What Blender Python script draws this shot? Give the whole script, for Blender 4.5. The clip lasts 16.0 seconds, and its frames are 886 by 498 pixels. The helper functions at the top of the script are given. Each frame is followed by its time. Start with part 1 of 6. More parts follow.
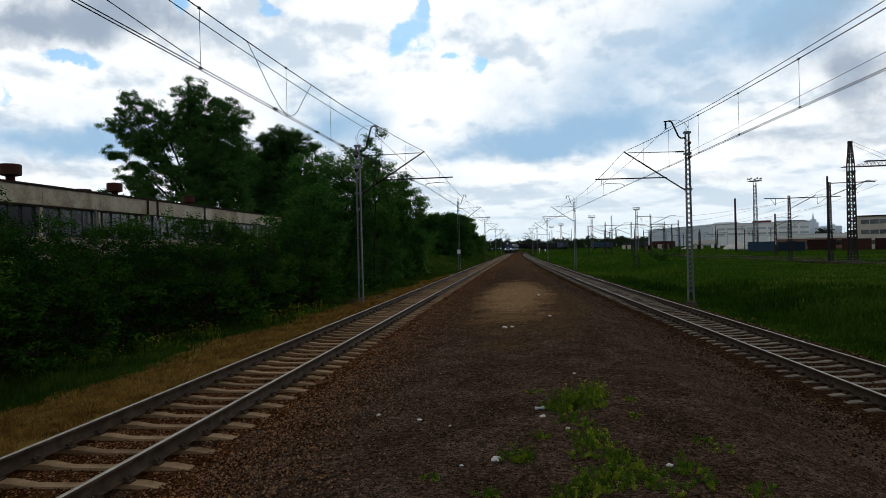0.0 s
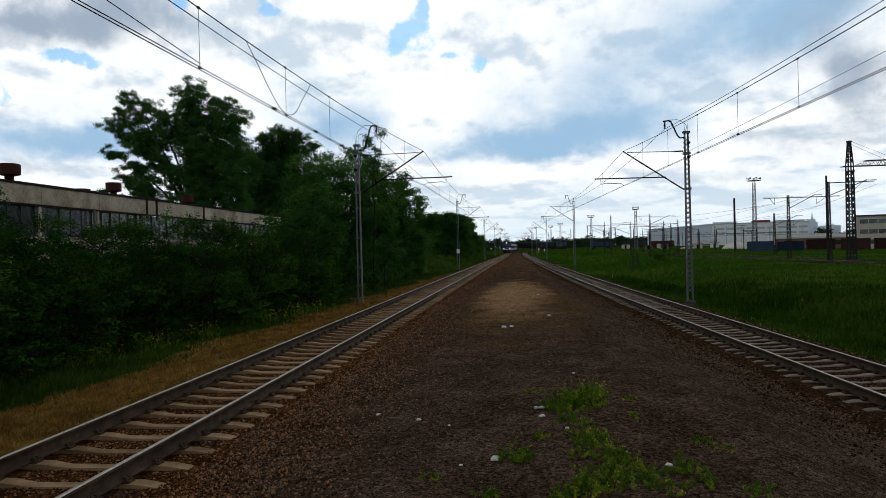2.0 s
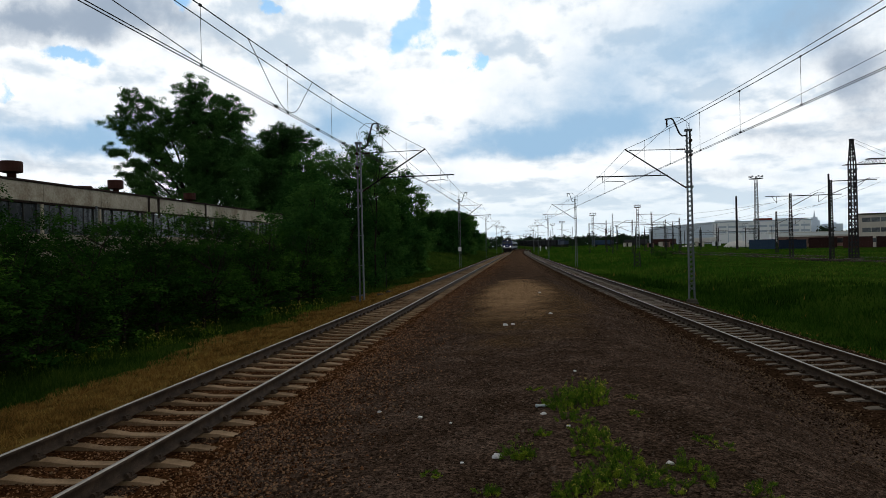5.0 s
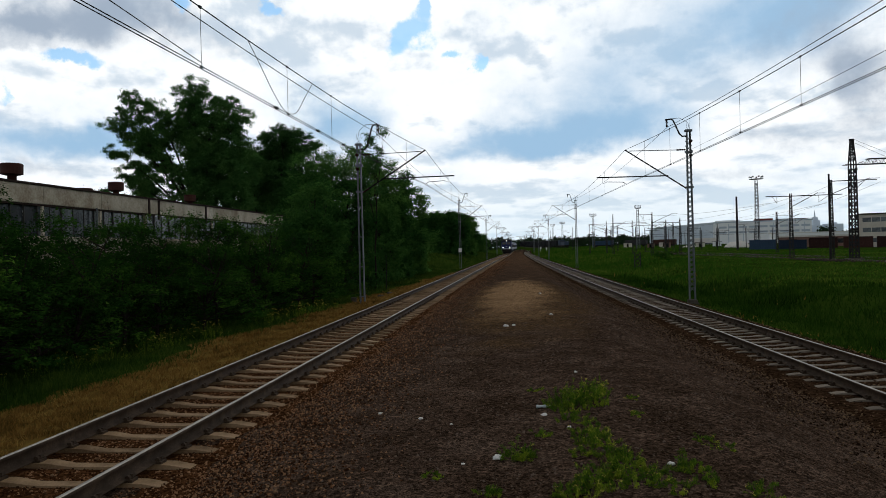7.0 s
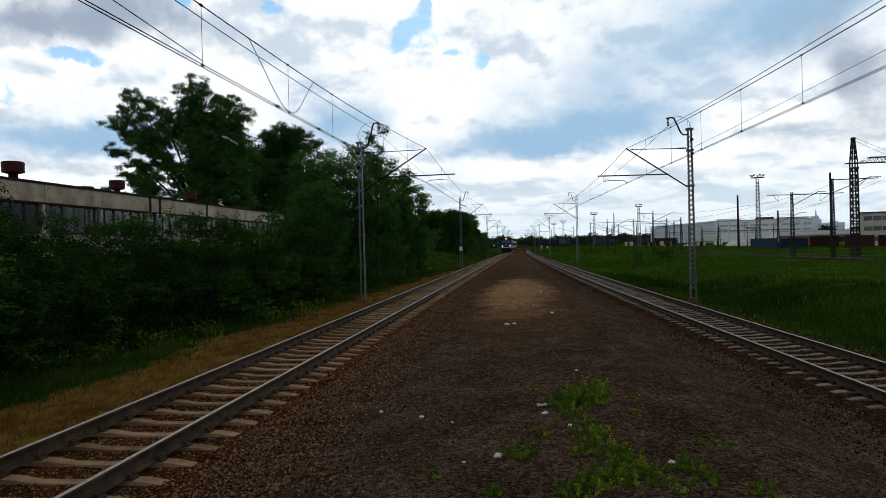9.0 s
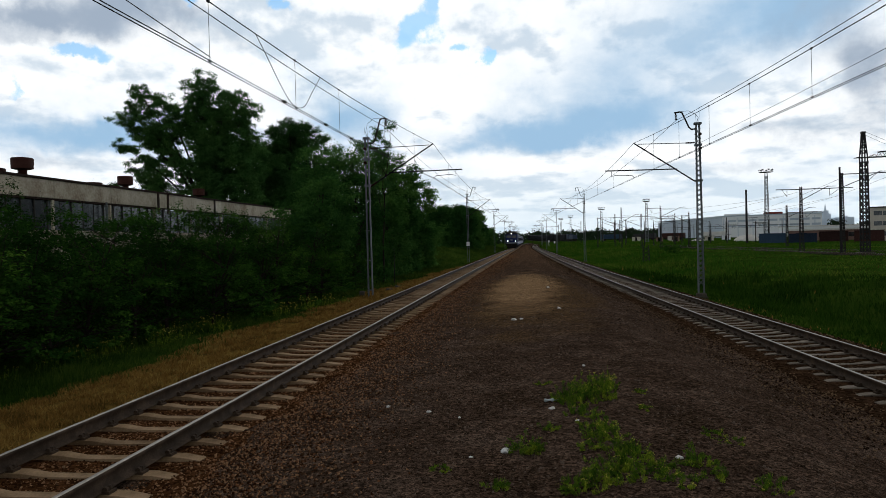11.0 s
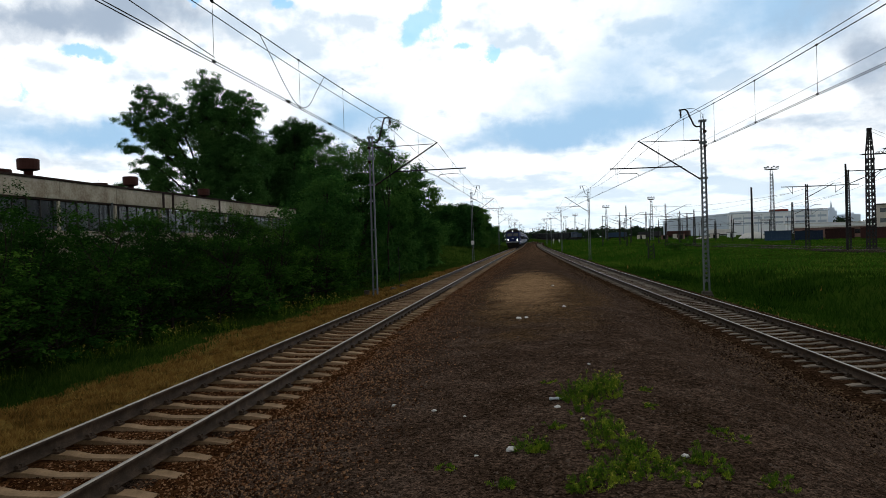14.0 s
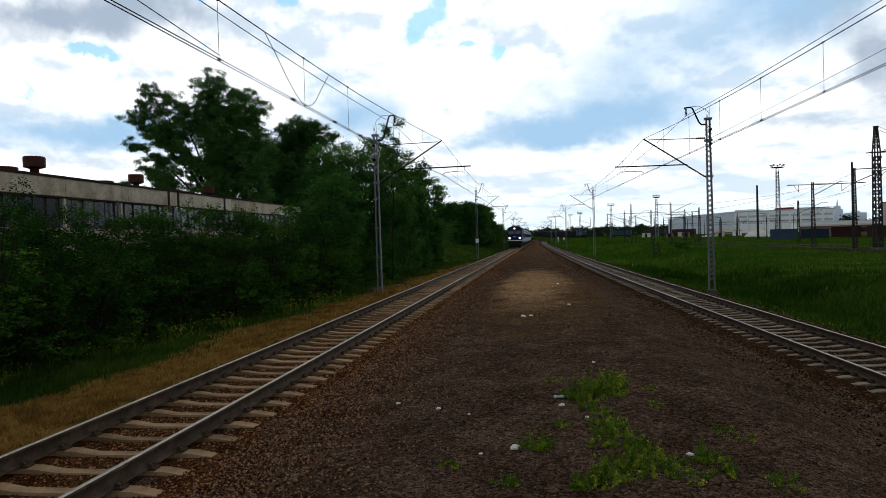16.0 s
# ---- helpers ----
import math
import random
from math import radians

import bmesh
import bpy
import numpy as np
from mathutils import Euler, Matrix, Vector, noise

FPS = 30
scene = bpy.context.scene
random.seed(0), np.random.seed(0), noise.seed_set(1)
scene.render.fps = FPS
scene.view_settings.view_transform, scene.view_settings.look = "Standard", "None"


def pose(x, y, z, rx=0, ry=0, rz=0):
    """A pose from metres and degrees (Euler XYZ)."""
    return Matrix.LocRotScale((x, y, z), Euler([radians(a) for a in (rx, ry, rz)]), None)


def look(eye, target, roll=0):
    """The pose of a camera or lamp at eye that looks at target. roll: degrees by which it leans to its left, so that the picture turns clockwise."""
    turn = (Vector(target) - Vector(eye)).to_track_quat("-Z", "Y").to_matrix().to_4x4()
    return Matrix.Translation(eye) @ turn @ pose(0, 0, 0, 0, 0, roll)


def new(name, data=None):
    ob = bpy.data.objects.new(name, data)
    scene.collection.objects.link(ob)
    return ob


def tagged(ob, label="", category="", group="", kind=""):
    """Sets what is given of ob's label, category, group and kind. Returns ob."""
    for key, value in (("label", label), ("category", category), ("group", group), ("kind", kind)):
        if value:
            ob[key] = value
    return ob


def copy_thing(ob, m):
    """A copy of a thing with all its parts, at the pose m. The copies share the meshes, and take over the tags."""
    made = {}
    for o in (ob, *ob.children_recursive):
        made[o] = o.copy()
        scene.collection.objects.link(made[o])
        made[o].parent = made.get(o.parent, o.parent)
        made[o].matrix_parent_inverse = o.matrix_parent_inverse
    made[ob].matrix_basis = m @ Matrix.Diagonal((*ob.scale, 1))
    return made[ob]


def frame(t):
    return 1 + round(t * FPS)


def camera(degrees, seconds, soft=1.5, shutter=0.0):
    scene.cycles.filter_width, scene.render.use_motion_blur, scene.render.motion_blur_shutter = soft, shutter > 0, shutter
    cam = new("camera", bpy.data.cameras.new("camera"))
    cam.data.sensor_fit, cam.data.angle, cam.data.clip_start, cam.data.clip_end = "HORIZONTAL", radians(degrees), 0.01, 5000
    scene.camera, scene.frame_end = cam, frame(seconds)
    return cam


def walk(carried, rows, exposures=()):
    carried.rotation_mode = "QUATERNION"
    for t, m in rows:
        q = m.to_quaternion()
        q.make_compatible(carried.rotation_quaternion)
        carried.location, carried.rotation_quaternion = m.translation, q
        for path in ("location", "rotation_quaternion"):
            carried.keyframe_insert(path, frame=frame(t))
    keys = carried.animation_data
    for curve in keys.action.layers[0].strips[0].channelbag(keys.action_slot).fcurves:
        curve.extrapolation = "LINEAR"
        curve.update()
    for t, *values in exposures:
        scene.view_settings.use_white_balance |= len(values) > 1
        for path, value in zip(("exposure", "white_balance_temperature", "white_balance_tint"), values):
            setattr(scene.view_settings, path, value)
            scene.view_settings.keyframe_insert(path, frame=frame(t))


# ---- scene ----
cam = camera(66.32, 16.0, soft=0.8)

# seconds, pitch, roll, yaw of the hand-held camera; it turns but does not leave its place
TURNS = [
    (0, 0.057, 1.413, -0.102), (0.5, 0.004, 1.346, -0.138), (1, -0.279, 1.353, -0.146), (1.5, -0.131, 1.337, -0.120),
    (2, 0.025, 1.422, -0.165), (2.5, 0.056, 1.425, -0.085), (3, 0.099, 1.420, -0.198), (3.5, -0.072, 1.291, -0.046),
    (4, -0.029, 1.235, -0.046), (6.5, -0.386, 1.564, 0.0), (7, -0.060, 1.500, 0.0), (7.5, -0.179, 1.363, 0.058),
    (8, -0.245, 1.576, 0.149), (8.5, -0.204, 1.472, 0.043), (9, -0.192, 1.462, 0.077), (11.5, -0.949, 1.473, 0.848),
    (12, -1.559, 1.423, 0.958), (12.5, -1.233, 1.378, 0.441), (13, -1.274, 1.543, 0.790), (13.5, -1.154, 1.629, 0.939),
    (14, -0.660, 1.774, 1.052), (14.5, -0.616, 1.755, 1.189), (15, -0.451, 1.599, 1.042), (15.5, -0.598, 1.577, 1.405),
    (16, -0.820, 1.705, 1.437)]
walk(cam, [(t, pose(0, 0, 2.2, 90 + p, r, 6.37 + w)) for t, p, r, w in TURNS],
     [(0, 0.0), (9, 0.0), (12.5, 0.03), (13, 0.13), (14, 0.2), (16, 0.22)])

# ---- world and sun ----
SUN_AZ, SUN_EL = radians(-2), radians(48)


def make_world():
    world = bpy.data.worlds.new("sky")
    scene.world = world
    world.use_nodes = True
    nt = world.node_tree
    nt.nodes.clear()
    add, link = nt.nodes.new, nt.links.new

    def m(op, a, b=None, c=None, clamp=False):
        n = add("ShaderNodeMath")
        n.operation, n.use_clamp = op, clamp
        for i, v in enumerate((a, b, c)):
            if v is None:
                continue
            if isinstance(v, (int, float)):
                n.inputs[i].default_value = v
            else:
                link(v, n.inputs[i])
        return n.outputs[0]

    def ramp(v, lo, hi):
        n = add("ShaderNodeMapRange")
        n.interpolation_type = "SMOOTHSTEP"
        link(v, n.inputs[0])
        n.inputs[1].default_value, n.inputs[2].default_value = lo, hi
        return n.outputs[0]

    def mixc(f, a, b):
        n = add("ShaderNodeMix")
        n.data_type = "RGBA"
        link(f, n.inputs[0])
        for i, v in ((6, a), (7, b)):
            if isinstance(v, tuple):
                n.inputs[i].default_value = (*v, 1)
            else:
                link(v, n.inputs[i])
        return n.outputs[2]

    coord = add("ShaderNodeTexCoord").outputs["Generated"]
    sep = add("ShaderNodeSeparateXYZ")
    link(coord, sep.inputs[0])
    x, y, z = sep.outputs
    az = m("MULTIPLY", m("ARCTAN2", x, y), 57.2958)
    el = m("MULTIPLY", m("ARCSINE", z), 57.2958)
    # cloud layer: direction carried to a plane overhead
    up = m("ADD", m("MAXIMUM", z, 0.0), 0.34)
    plane = add("ShaderNodeCombineXYZ")
    link(m("DIVIDE", x, up), plane.inputs[0])
    link(m("DIVIDE", y, up), plane.inputs[1])

    def noise_of(vec, scale, detail, rough, off):
        n = add("ShaderNodeTexNoise")
        mp = add("ShaderNodeMapping")
        mp.inputs[1].default_value = off
        link(vec, mp.inputs[0])
        link(mp.outputs[0], n.inputs[0])
        n.inputs["Scale"].default_value, n.inputs["Detail"].default_value = scale, detail
        n.inputs["Roughness"].default_value = rough
        return n.outputs["Fac"]

    flat = plane.outputs[0]
    puffs = m("SUBTRACT", noise_of(flat, 3.4, 9, 0.56, (3.1, 7.7, 0)), 0.5)
    fine = m("SUBTRACT", noise_of(coord, 24, 7, 0.6, (0, 0, 0)), 0.5)
    wob1 = m("MULTIPLY", m("SUBTRACT", noise_of(coord, 11, 8, 0.58, (5, 1, 2)), 0.5), 8.0)
    wob2 = m("MULTIPLY", m("SUBTRACT", noise_of(coord, 13, 8, 0.58, (1, 8, 3)), 0.5), 4.6)
    azw, elw = m("ADD", az, wob1), m("ADD", el, wob2)

    def blob(a, e, sa, se):
        u = m("MULTIPLY", m("SUBTRACT", azw, a), 1 / sa)
        v = m("MULTIPLY", m("SUBTRACT", elw, e), 1 / se)
        q = m("ADD", m("MULTIPLY", u, u), m("MULTIPLY", v, v))
        return m("POWER", 2.718, m("MULTIPLY", q, -1.0))

    def total(items):
        t = None
        for w, *p in items:
            b = m("MULTIPLY", blob(*p), w)
            t = b if t is None else m("ADD", t, b)
        return t

    # the long blue-grey cloud has a level base; its head is sunlit
    base = ramp(m("ADD", el, m("MULTIPLY", wob2, 0.25)), 6.7, 7.7)
    blue_grey = m("ADD", m("MULTIPLY", total(LONG_CLOUD), base), total(BLUE_GREYS))
    blue_grey = m("ADD", blue_grey, m("ADD", m("MULTIPLY", puffs, 0.85), m("MULTIPLY", fine, 0.3)))
    blue_grey = ramp(blue_grey, -0.05, 0.95)
    dull = m("ADD", total(DULL_GREYS), m("ADD", m("MULTIPLY", puffs, 0.6), m("MULTIPLY", fine, 0.6)))
    dull = ramp(dull, 0.05, 0.9)
    hole = ramp(m("ADD", total(HOLES), m("MULTIPLY", fine, 1.3)), 0.3, 0.8)
    sky = add("ShaderNodeTexSky")
    sky.sky_type, sky.sun_disc = "NISHITA", False
    sky.sun_elevation, sky.sun_rotation = SUN_EL, SUN_AZ
    sky.air_density, sky.dust_density, sky.ozone_density = 1.0, 0.4, 1.0
    # clouds near the sun glow, the unseen sky behind the viewer is dimmed
    dot = add("ShaderNodeVectorMath")
    dot.operation = "DOT_PRODUCT"
    link(coord, dot.inputs[0])
    dot.inputs[1].default_value = (math.sin(SUN_AZ), math.cos(SUN_AZ), 0.0)
    near = ramp(dot.outputs["Value"], -0.1, 0.75)
    # the sunlit cumulus stand ahead; unseen dullness is added overhead and behind to darken the ground
    ahead = ramp(el, 46.0, 20.0)
    glow = m("ADD", m("MULTIPLY", m("ADD", m("MULTIPLY", near, 0.38), 0.52), ahead), 0.1)
    # billows: each heap is bright on the side of the sun above and shaded below
    heap = add("ShaderNodeCombineXYZ")
    link(m("MULTIPLY", az, 0.055), heap.inputs[0])
    link(m("MULTIPLY", m("LOGARITHM", m("ADD", m("MAXIMUM", el, -2.0), 5.0), 2.718), 1.65), heap.inputs[1])
    lit = m("SUBTRACT", noise_of(heap.outputs[0], 1.9, 8, 0.52, (4, 2, 0)), noise_of(heap.outputs[0], 1.9, 8, 0.52, (4.02, 2.11, 0)))
    thick = m("SUBTRACT", noise_of(heap.outputs[0], 1.1, 5, 0.5, (12.4, 3.3, 1)), 0.5)
    small = m("SUBTRACT", noise_of(heap.outputs[0], 5.5, 7, 0.5, (1, 7, 0)), noise_of(heap.outputs[0], 5.5, 7, 0.5, (1.01, 7.05, 0)))
    billow = ramp(m("ADD", m("MULTIPLY", m("ADD", lit, m("MULTIPLY", small, 0.35)), -4.0), m("MULTIPLY", thick, 1.5)), -0.1, 0.55)
    cloud = mixc(billow, (1.03, 1.06, 1.08), (0.64, 0.74, 0.84))
    cloud = mixc(blue_grey, cloud, (0.345, 0.545, 0.76))
    cloud = mixc(dull, cloud, (0.36, 0.44, 0.55))
    low = ramp(el, 7.0, 0.5)
    cloud = mixc(m("MULTIPLY", low, 0.6), cloud, (0.66, 0.81, 0.92))
    bg_cloud, bg_sky, mix, out = add("ShaderNodeBackground"), add("ShaderNodeBackground"), add("ShaderNodeMixShader"), add("ShaderNodeOutputWorld")
    link(cloud, bg_cloud.inputs[0])
    link(glow, bg_cloud.inputs[1])
    clear = add("ShaderNodeVectorMath")
    clear.operation = "MULTIPLY"
    link(sky.outputs[0], clear.inputs[0])
    clear.inputs[1].default_value = (0.72, 1.0, 1.06)
    link(clear.outputs[0], bg_sky.inputs[0])
    bg_sky.inputs[1].default_value = 0.125
    link(m("MULTIPLY", hole, 0.85), mix.inputs[0])
    link(bg_cloud.outputs[0], mix.inputs[1])
    link(bg_sky.outputs[0], mix.inputs[2])
    link(mix.outputs[0], out.inputs[0])


# clouds ahead: weight, azimuth, elevation and their widths in degrees
LONG_CLOUD = [(0.7, -1.5, 8.4, 7, 1.3), (0.65, 6, 9.0, 6, 1.8), (0.5, 12, 10.4, 5, 2.0), (0.36, 1.0, 11.0, 3.2, 1.8), (0.3, 5, 12.2, 5, 2.4)]
BLUE_GREYS = [(0.26, 8, 16, 7, 4), (0.34, 15, 16, 7, 4), (0.5, 21, 16.5, 6, 3), (0.6, 25, 19, 6, 3), (0.8, -36, 8.7, 5, 1.3), (0.6, -30.5, 8.6, 4, 1.2), (0.6, -12.9, 10.4, 3.4, 2.2), (0.4, -17, 11.0, 3.5, 1.8), (0.2, -18, 14.5, 2.4, 2.2),
              (0.2, 2, 5.0, 4, 0.5), (0.25, 15, 7.9, 3, 0.6), (0.2, 22.8, 5.5, 4, 0.6), (0.2, 10, 4.0, 10, 0.5), (0.2, -8, 5.6, 4, 0.8), (0.3, -42, 8, 4, 2)]
DULL_GREYS = [(0.85, -37, 16.2, 5, 1.2), (0.85, -32, 18.0, 6, 1.6), (0.4, -38, 14.6, 3.5, 0.6), (0.55, 25.8, 9.6, 2.2, 1.5), (0.65, 25.4, 12.0, 2.8, 1.8), (0.25, 23, 14.5, 5, 2), (0.3, 27, 7.2, 4, 0.5), (0.3, -24, 16, 4, 1.0), (0.2, 8, 18.5, 6, 1.5), (0.45, 20, 8.0, 5, 0.9), (0.35, 17, 5.2, 5, 0.6), (0.4, -37, 6.6, 4, 0.7), (0.3, 24, 17, 4, 2)]
HOLES = [(1.1, -8.1, 17.2, 1.8, 1.3), (1.0, -6.7, 19.7, 0.9, 1.6), (1.1, -2.4, 14.9, 0.8, 0.8), (0.8, -4.6, 15.6, 0.6, 0.5), (1.0, -34.8, 14.2, 2.8, 0.55), (0.7, -39.8, 11.8, 0.5, 0.9), (0.9, -27.9, 19.0, 1.6, 0.6), (0.9, -19.5, 19.8, 1.2, 0.5)]
make_world()
sun = new("sun", bpy.data.lights.new("sun", "SUN"))
sun.data.energy, sun.data.angle, sun.data.color = 0.6, radians(14), (1, 0.96, 0.9)
sun.matrix_world = look((0, 0, 0), (-math.sin(SUN_AZ) * math.cos(SUN_EL), -math.cos(SUN_AZ) * math.cos(SUN_EL), -math.sin(SUN_EL)))


# ---- materials ----
def material(name, colors, scale=4.0, rough=0.85, metal=0.0, bump=0.3, fine=40.0, island=0.0, bump_dist=0.01, per_object=0.0, spec=0.08):
    """Colours by a coarse noise, varied by a fine one, with relief from both."""
    mt = bpy.data.materials.new(name)
    mt.use_nodes = True
    nt = mt.node_tree
    add, link = nt.nodes.new, nt.links.new
    bsdf = nt.nodes["Principled BSDF"]
    co = add("ShaderNodeTexCoord").outputs["Object"]
    n1, n2 = add("ShaderNodeTexNoise"), add("ShaderNodeTexNoise")
    for n, s, d in ((n1, scale, 5), (n2, fine, 4)):
        link(co, n.inputs[0])
        n.inputs["Scale"].default_value, n.inputs["Detail"].default_value = s, d
        n.inputs["Roughness"].default_value = 0.62
    mx = add("ShaderNodeMath")
    mx.operation = "MULTIPLY_ADD"
    link(n2.outputs["Fac"], mx.inputs[0])
    mx.inputs[1].default_value = 0.45
    last = n1.outputs["Fac"]
    for amount, node, socket in ((island, "ShaderNodeNewGeometry", "Random Per Island"), (per_object, "ShaderNodeObjectInfo", "Random")):
        if amount:
            r, r2 = add("ShaderNodeMath"), add("ShaderNodeMath")
            r.operation, r2.operation = "MULTIPLY_ADD", "SUBTRACT"
            link(add(node).outputs[socket], r.inputs[0])
            r.inputs[1].default_value = amount
            link(last, r.inputs[2])
            link(r.outputs[0], r2.inputs[0])
            r2.inputs[1].default_value = amount / 2
            last = r2.outputs[0]
    link(last, mx.inputs[2])
    sub = add("ShaderNodeMath")
    sub.operation = "SUBTRACT"
    link(mx.outputs[0], sub.inputs[0])
    sub.inputs[1].default_value = 0.225
    cr = add("ShaderNodeValToRGB")
    el = cr.color_ramp.elements
    k = len(colors)
    while len(el) < k:
        el.new(0.5)
    for i, c in enumerate(colors):
        el[i].position = 0.28 + 0.44 * i / max(1, k - 1)
        el[i].color = (*c, 1)
    link(sub.outputs[0], cr.inputs[0])
    link(cr.outputs[0], bsdf.inputs["Base Color"])
    bsdf.inputs["Roughness"].default_value, bsdf.inputs["Metallic"].default_value = rough, metal
    bsdf.inputs["Specular IOR Level"].default_value = spec
    if bump:
        b = add("ShaderNodeBump")
        b.inputs["Strength"].default_value, b.inputs["Distance"].default_value = bump, bump_dist
        link(mx.outputs[0], b.inputs["Height"])
        link(b.outputs[0], bsdf.inputs["Normal"])
    return mt


def leaf_material(name, colors, through_light=0.4, scale=0.35, fine=3.0, per_object=0.0, island=0.25):
    mt = material(name, colors, scale=scale, rough=1.0, bump=0, fine=fine, island=island, per_object=per_object, spec=0.0)
    nt = mt.node_tree
    bsdf, out = nt.nodes["Principled BSDF"], nt.nodes["Material Output"]
    tr, mix = nt.nodes.new("ShaderNodeBsdfTranslucent"), nt.nodes.new("ShaderNodeMixShader")
    nt.links.new(bsdf.inputs["Base Color"].links[0].from_socket, tr.inputs[0])
    mix.inputs[0].default_value = through_light
    nt.links.new(bsdf.outputs[0], mix.inputs[1])
    nt.links.new(tr.outputs[0], mix.inputs[2])
    nt.links.new(mix.outputs[0], out.inputs[0])
    return mt


def glow_material(name, color, strength):
    mt = bpy.data.materials.new(name)
    mt.use_nodes = True
    b = mt.node_tree.nodes["Principled BSDF"]
    b.inputs["Base Color"].default_value = (*color, 1)
    b.inputs["Emission Color"].default_value, b.inputs["Emission Strength"].default_value = (*color, 1), strength
    return mt


def glass_material(name, color, rough=0.08):
    mt = material(name, [color, tuple(c * 1.6 for c in color)], scale=2.0, rough=rough, bump=0.05, fine=9, spec=0.6)
    return mt


SOIL = material("soil_and_grass", [(0.0165, 0.0374, 0.0044), (0.0264, 0.0572, 0.0066), (0.0462, 0.0704, 0.011)], scale=0.25, fine=6, bump=0.6, bump_dist=0.05, spec=0.0)
DIRT = material("dark_cinder_dirt", [(0.03329, 0.0212, 0.01378), (0.05996, 0.03918, 0.02766), (0.09764, 0.06849, 0.05107)], scale=0.9, fine=55, bump=1.0, bump_dist=0.03, spec=0.0)
def add_sand(mt):
    """A trodden sandy patch with an uneven rim, and paler dust spread round it."""
    nt = mt.node_tree
    add, link = nt.nodes.new, nt.links.new
    bsdf = nt.nodes["Principled BSDF"]
    old = bsdf.inputs["Base Color"].links[0].from_socket
    sep, no = add("ShaderNodeSeparateXYZ"), add("ShaderNodeTexNoise")
    co = add("ShaderNodeTexCoord").outputs["Object"]
    link(co, sep.inputs[0])
    link(co, no.inputs[0])
    no.inputs["Scale"].default_value, no.inputs["Detail"].default_value = 0.55, 6

    def m(op, a, b):
        n = add("ShaderNodeMath")
        n.operation = op
        for i, v in enumerate((a, b)):
            if isinstance(v, (int, float)):
                n.inputs[i].default_value = v
            else:
                link(v, n.inputs[i])
        return n.outputs[0]

    for (cx, cy, rx, ry), lo, col in (((0, 180, 9, 125), 0.6, (0.095, 0.058, 0.036)), ((0.1, 30, 2.6, 14), 0.6, (0.09, 0.056, 0.028)), ((-0.15, 33, 1.7, 12), 0.3, (0.25, 0.158, 0.086))):
        u, v = m("DIVIDE", m("SUBTRACT", sep.outputs[0], cx), rx), m("DIVIDE", m("SUBTRACT", sep.outputs[1], cy), ry)
        d = m("ADD", m("ADD", m("MULTIPLY", u, u), m("MULTIPLY", v, v)), m("MULTIPLY", m("SUBTRACT", no.outputs["Fac"], 0.5), 2.2))
        r = add("ShaderNodeMapRange")
        r.interpolation_type = "SMOOTHSTEP"
        link(d, r.inputs[0])
        r.inputs[1].default_value, r.inputs[2].default_value = 1.5, lo * 0.3
        mx = add("ShaderNodeMix")
        mx.data_type = "RGBA"
        link(r.outputs[0], mx.inputs[0])
        link(old, mx.inputs[6])
        mx.inputs[7].default_value = (*col, 1)
        old = mx.outputs[2]
    link(old, bsdf.inputs["Base Color"])


def add_pebbles(mt, scales):
    """Grain by grain brightness, over the colour that the material has."""
    nt = mt.node_tree
    add, link = nt.nodes.new, nt.links.new
    bsdf = nt.nodes["Principled BSDF"]
    co = add("ShaderNodeTexCoord").outputs["Object"]
    for s, lo, hi in scales:
        vo, rm, mu = add("ShaderNodeTexVoronoi"), add("ShaderNodeMapRange"), add("ShaderNodeVectorMath")
        link(co, vo.inputs["Vector"])
        vo.inputs["Scale"].default_value = s
        sep = add("ShaderNodeSeparateColor")
        link(vo.outputs["Color"], sep.inputs[0])
        link(sep.outputs[0], rm.inputs[0])
        rm.inputs[3].default_value, rm.inputs[4].default_value = lo, hi
        mu.operation = "MULTIPLY"
        link(bsdf.inputs["Base Color"].links[0].from_socket, mu.inputs[0])
        link(rm.outputs[0], mu.inputs[1])
        link(mu.outputs[0], bsdf.inputs["Base Color"])


add_sand(DIRT)
add_pebbles(DIRT, ((70, 0.3, 1.75), (26, 0.4, 1.6), (9, 0.8, 1.2)))
BALLAST = material("ballast_bed", [(0.0345, 0.01491, 0.006336), (0.0575, 0.02517, 0.01047), (0.0978, 0.04465, 0.01945)], scale=3, fine=26, bump=1.0, bump_dist=0.05, spec=0.0)
add_pebbles(BALLAST, ((22, 0.4, 1.6),))
STONE = material("ballast_stone", [(0.026, 0.011, 0.005), (0.068, 0.028, 0.012), (0.125, 0.054, 0.024), (0.18, 0.088, 0.043), (0.27, 0.155, 0.085)], scale=4, fine=60, island=1.0, bump=0.2, spec=0.0)
STONE_PIECE = material("single_ballast_stone", [(0.03, 0.015, 0.008), (0.065, 0.033, 0.017), (0.11, 0.06, 0.033), (0.22, 0.14, 0.08)], scale=9, fine=70, per_object=0.9, bump=0.3, spec=0.0)
GRAVEL = material("cinder_gravel", [(0.0311, 0.022, 0.01624), (0.05184, 0.0363, 0.02688), (0.08087, 0.0594, 0.04592), (0.13, 0.1, 0.08)], scale=4, fine=60, island=1.0, bump=0, spec=0.0)
# stones by the right track, with the shade at the bank put into their colour
SHADED_STONE = material("shaded_ballast_stone", [(0.014, 0.008, 0.005), (0.034, 0.019, 0.011), (0.06, 0.034, 0.02), (0.15, 0.1, 0.06)], scale=4, fine=60, island=1.0, bump=0.2, spec=0.0)
CONCRETE = material("sleeper_concrete", [(0.1362, 0.08579, 0.04578), (0.2451, 0.1624, 0.09156), (0.3541, 0.2402, 0.142)], scale=3, fine=45, per_object=0.35, bump=0.3)
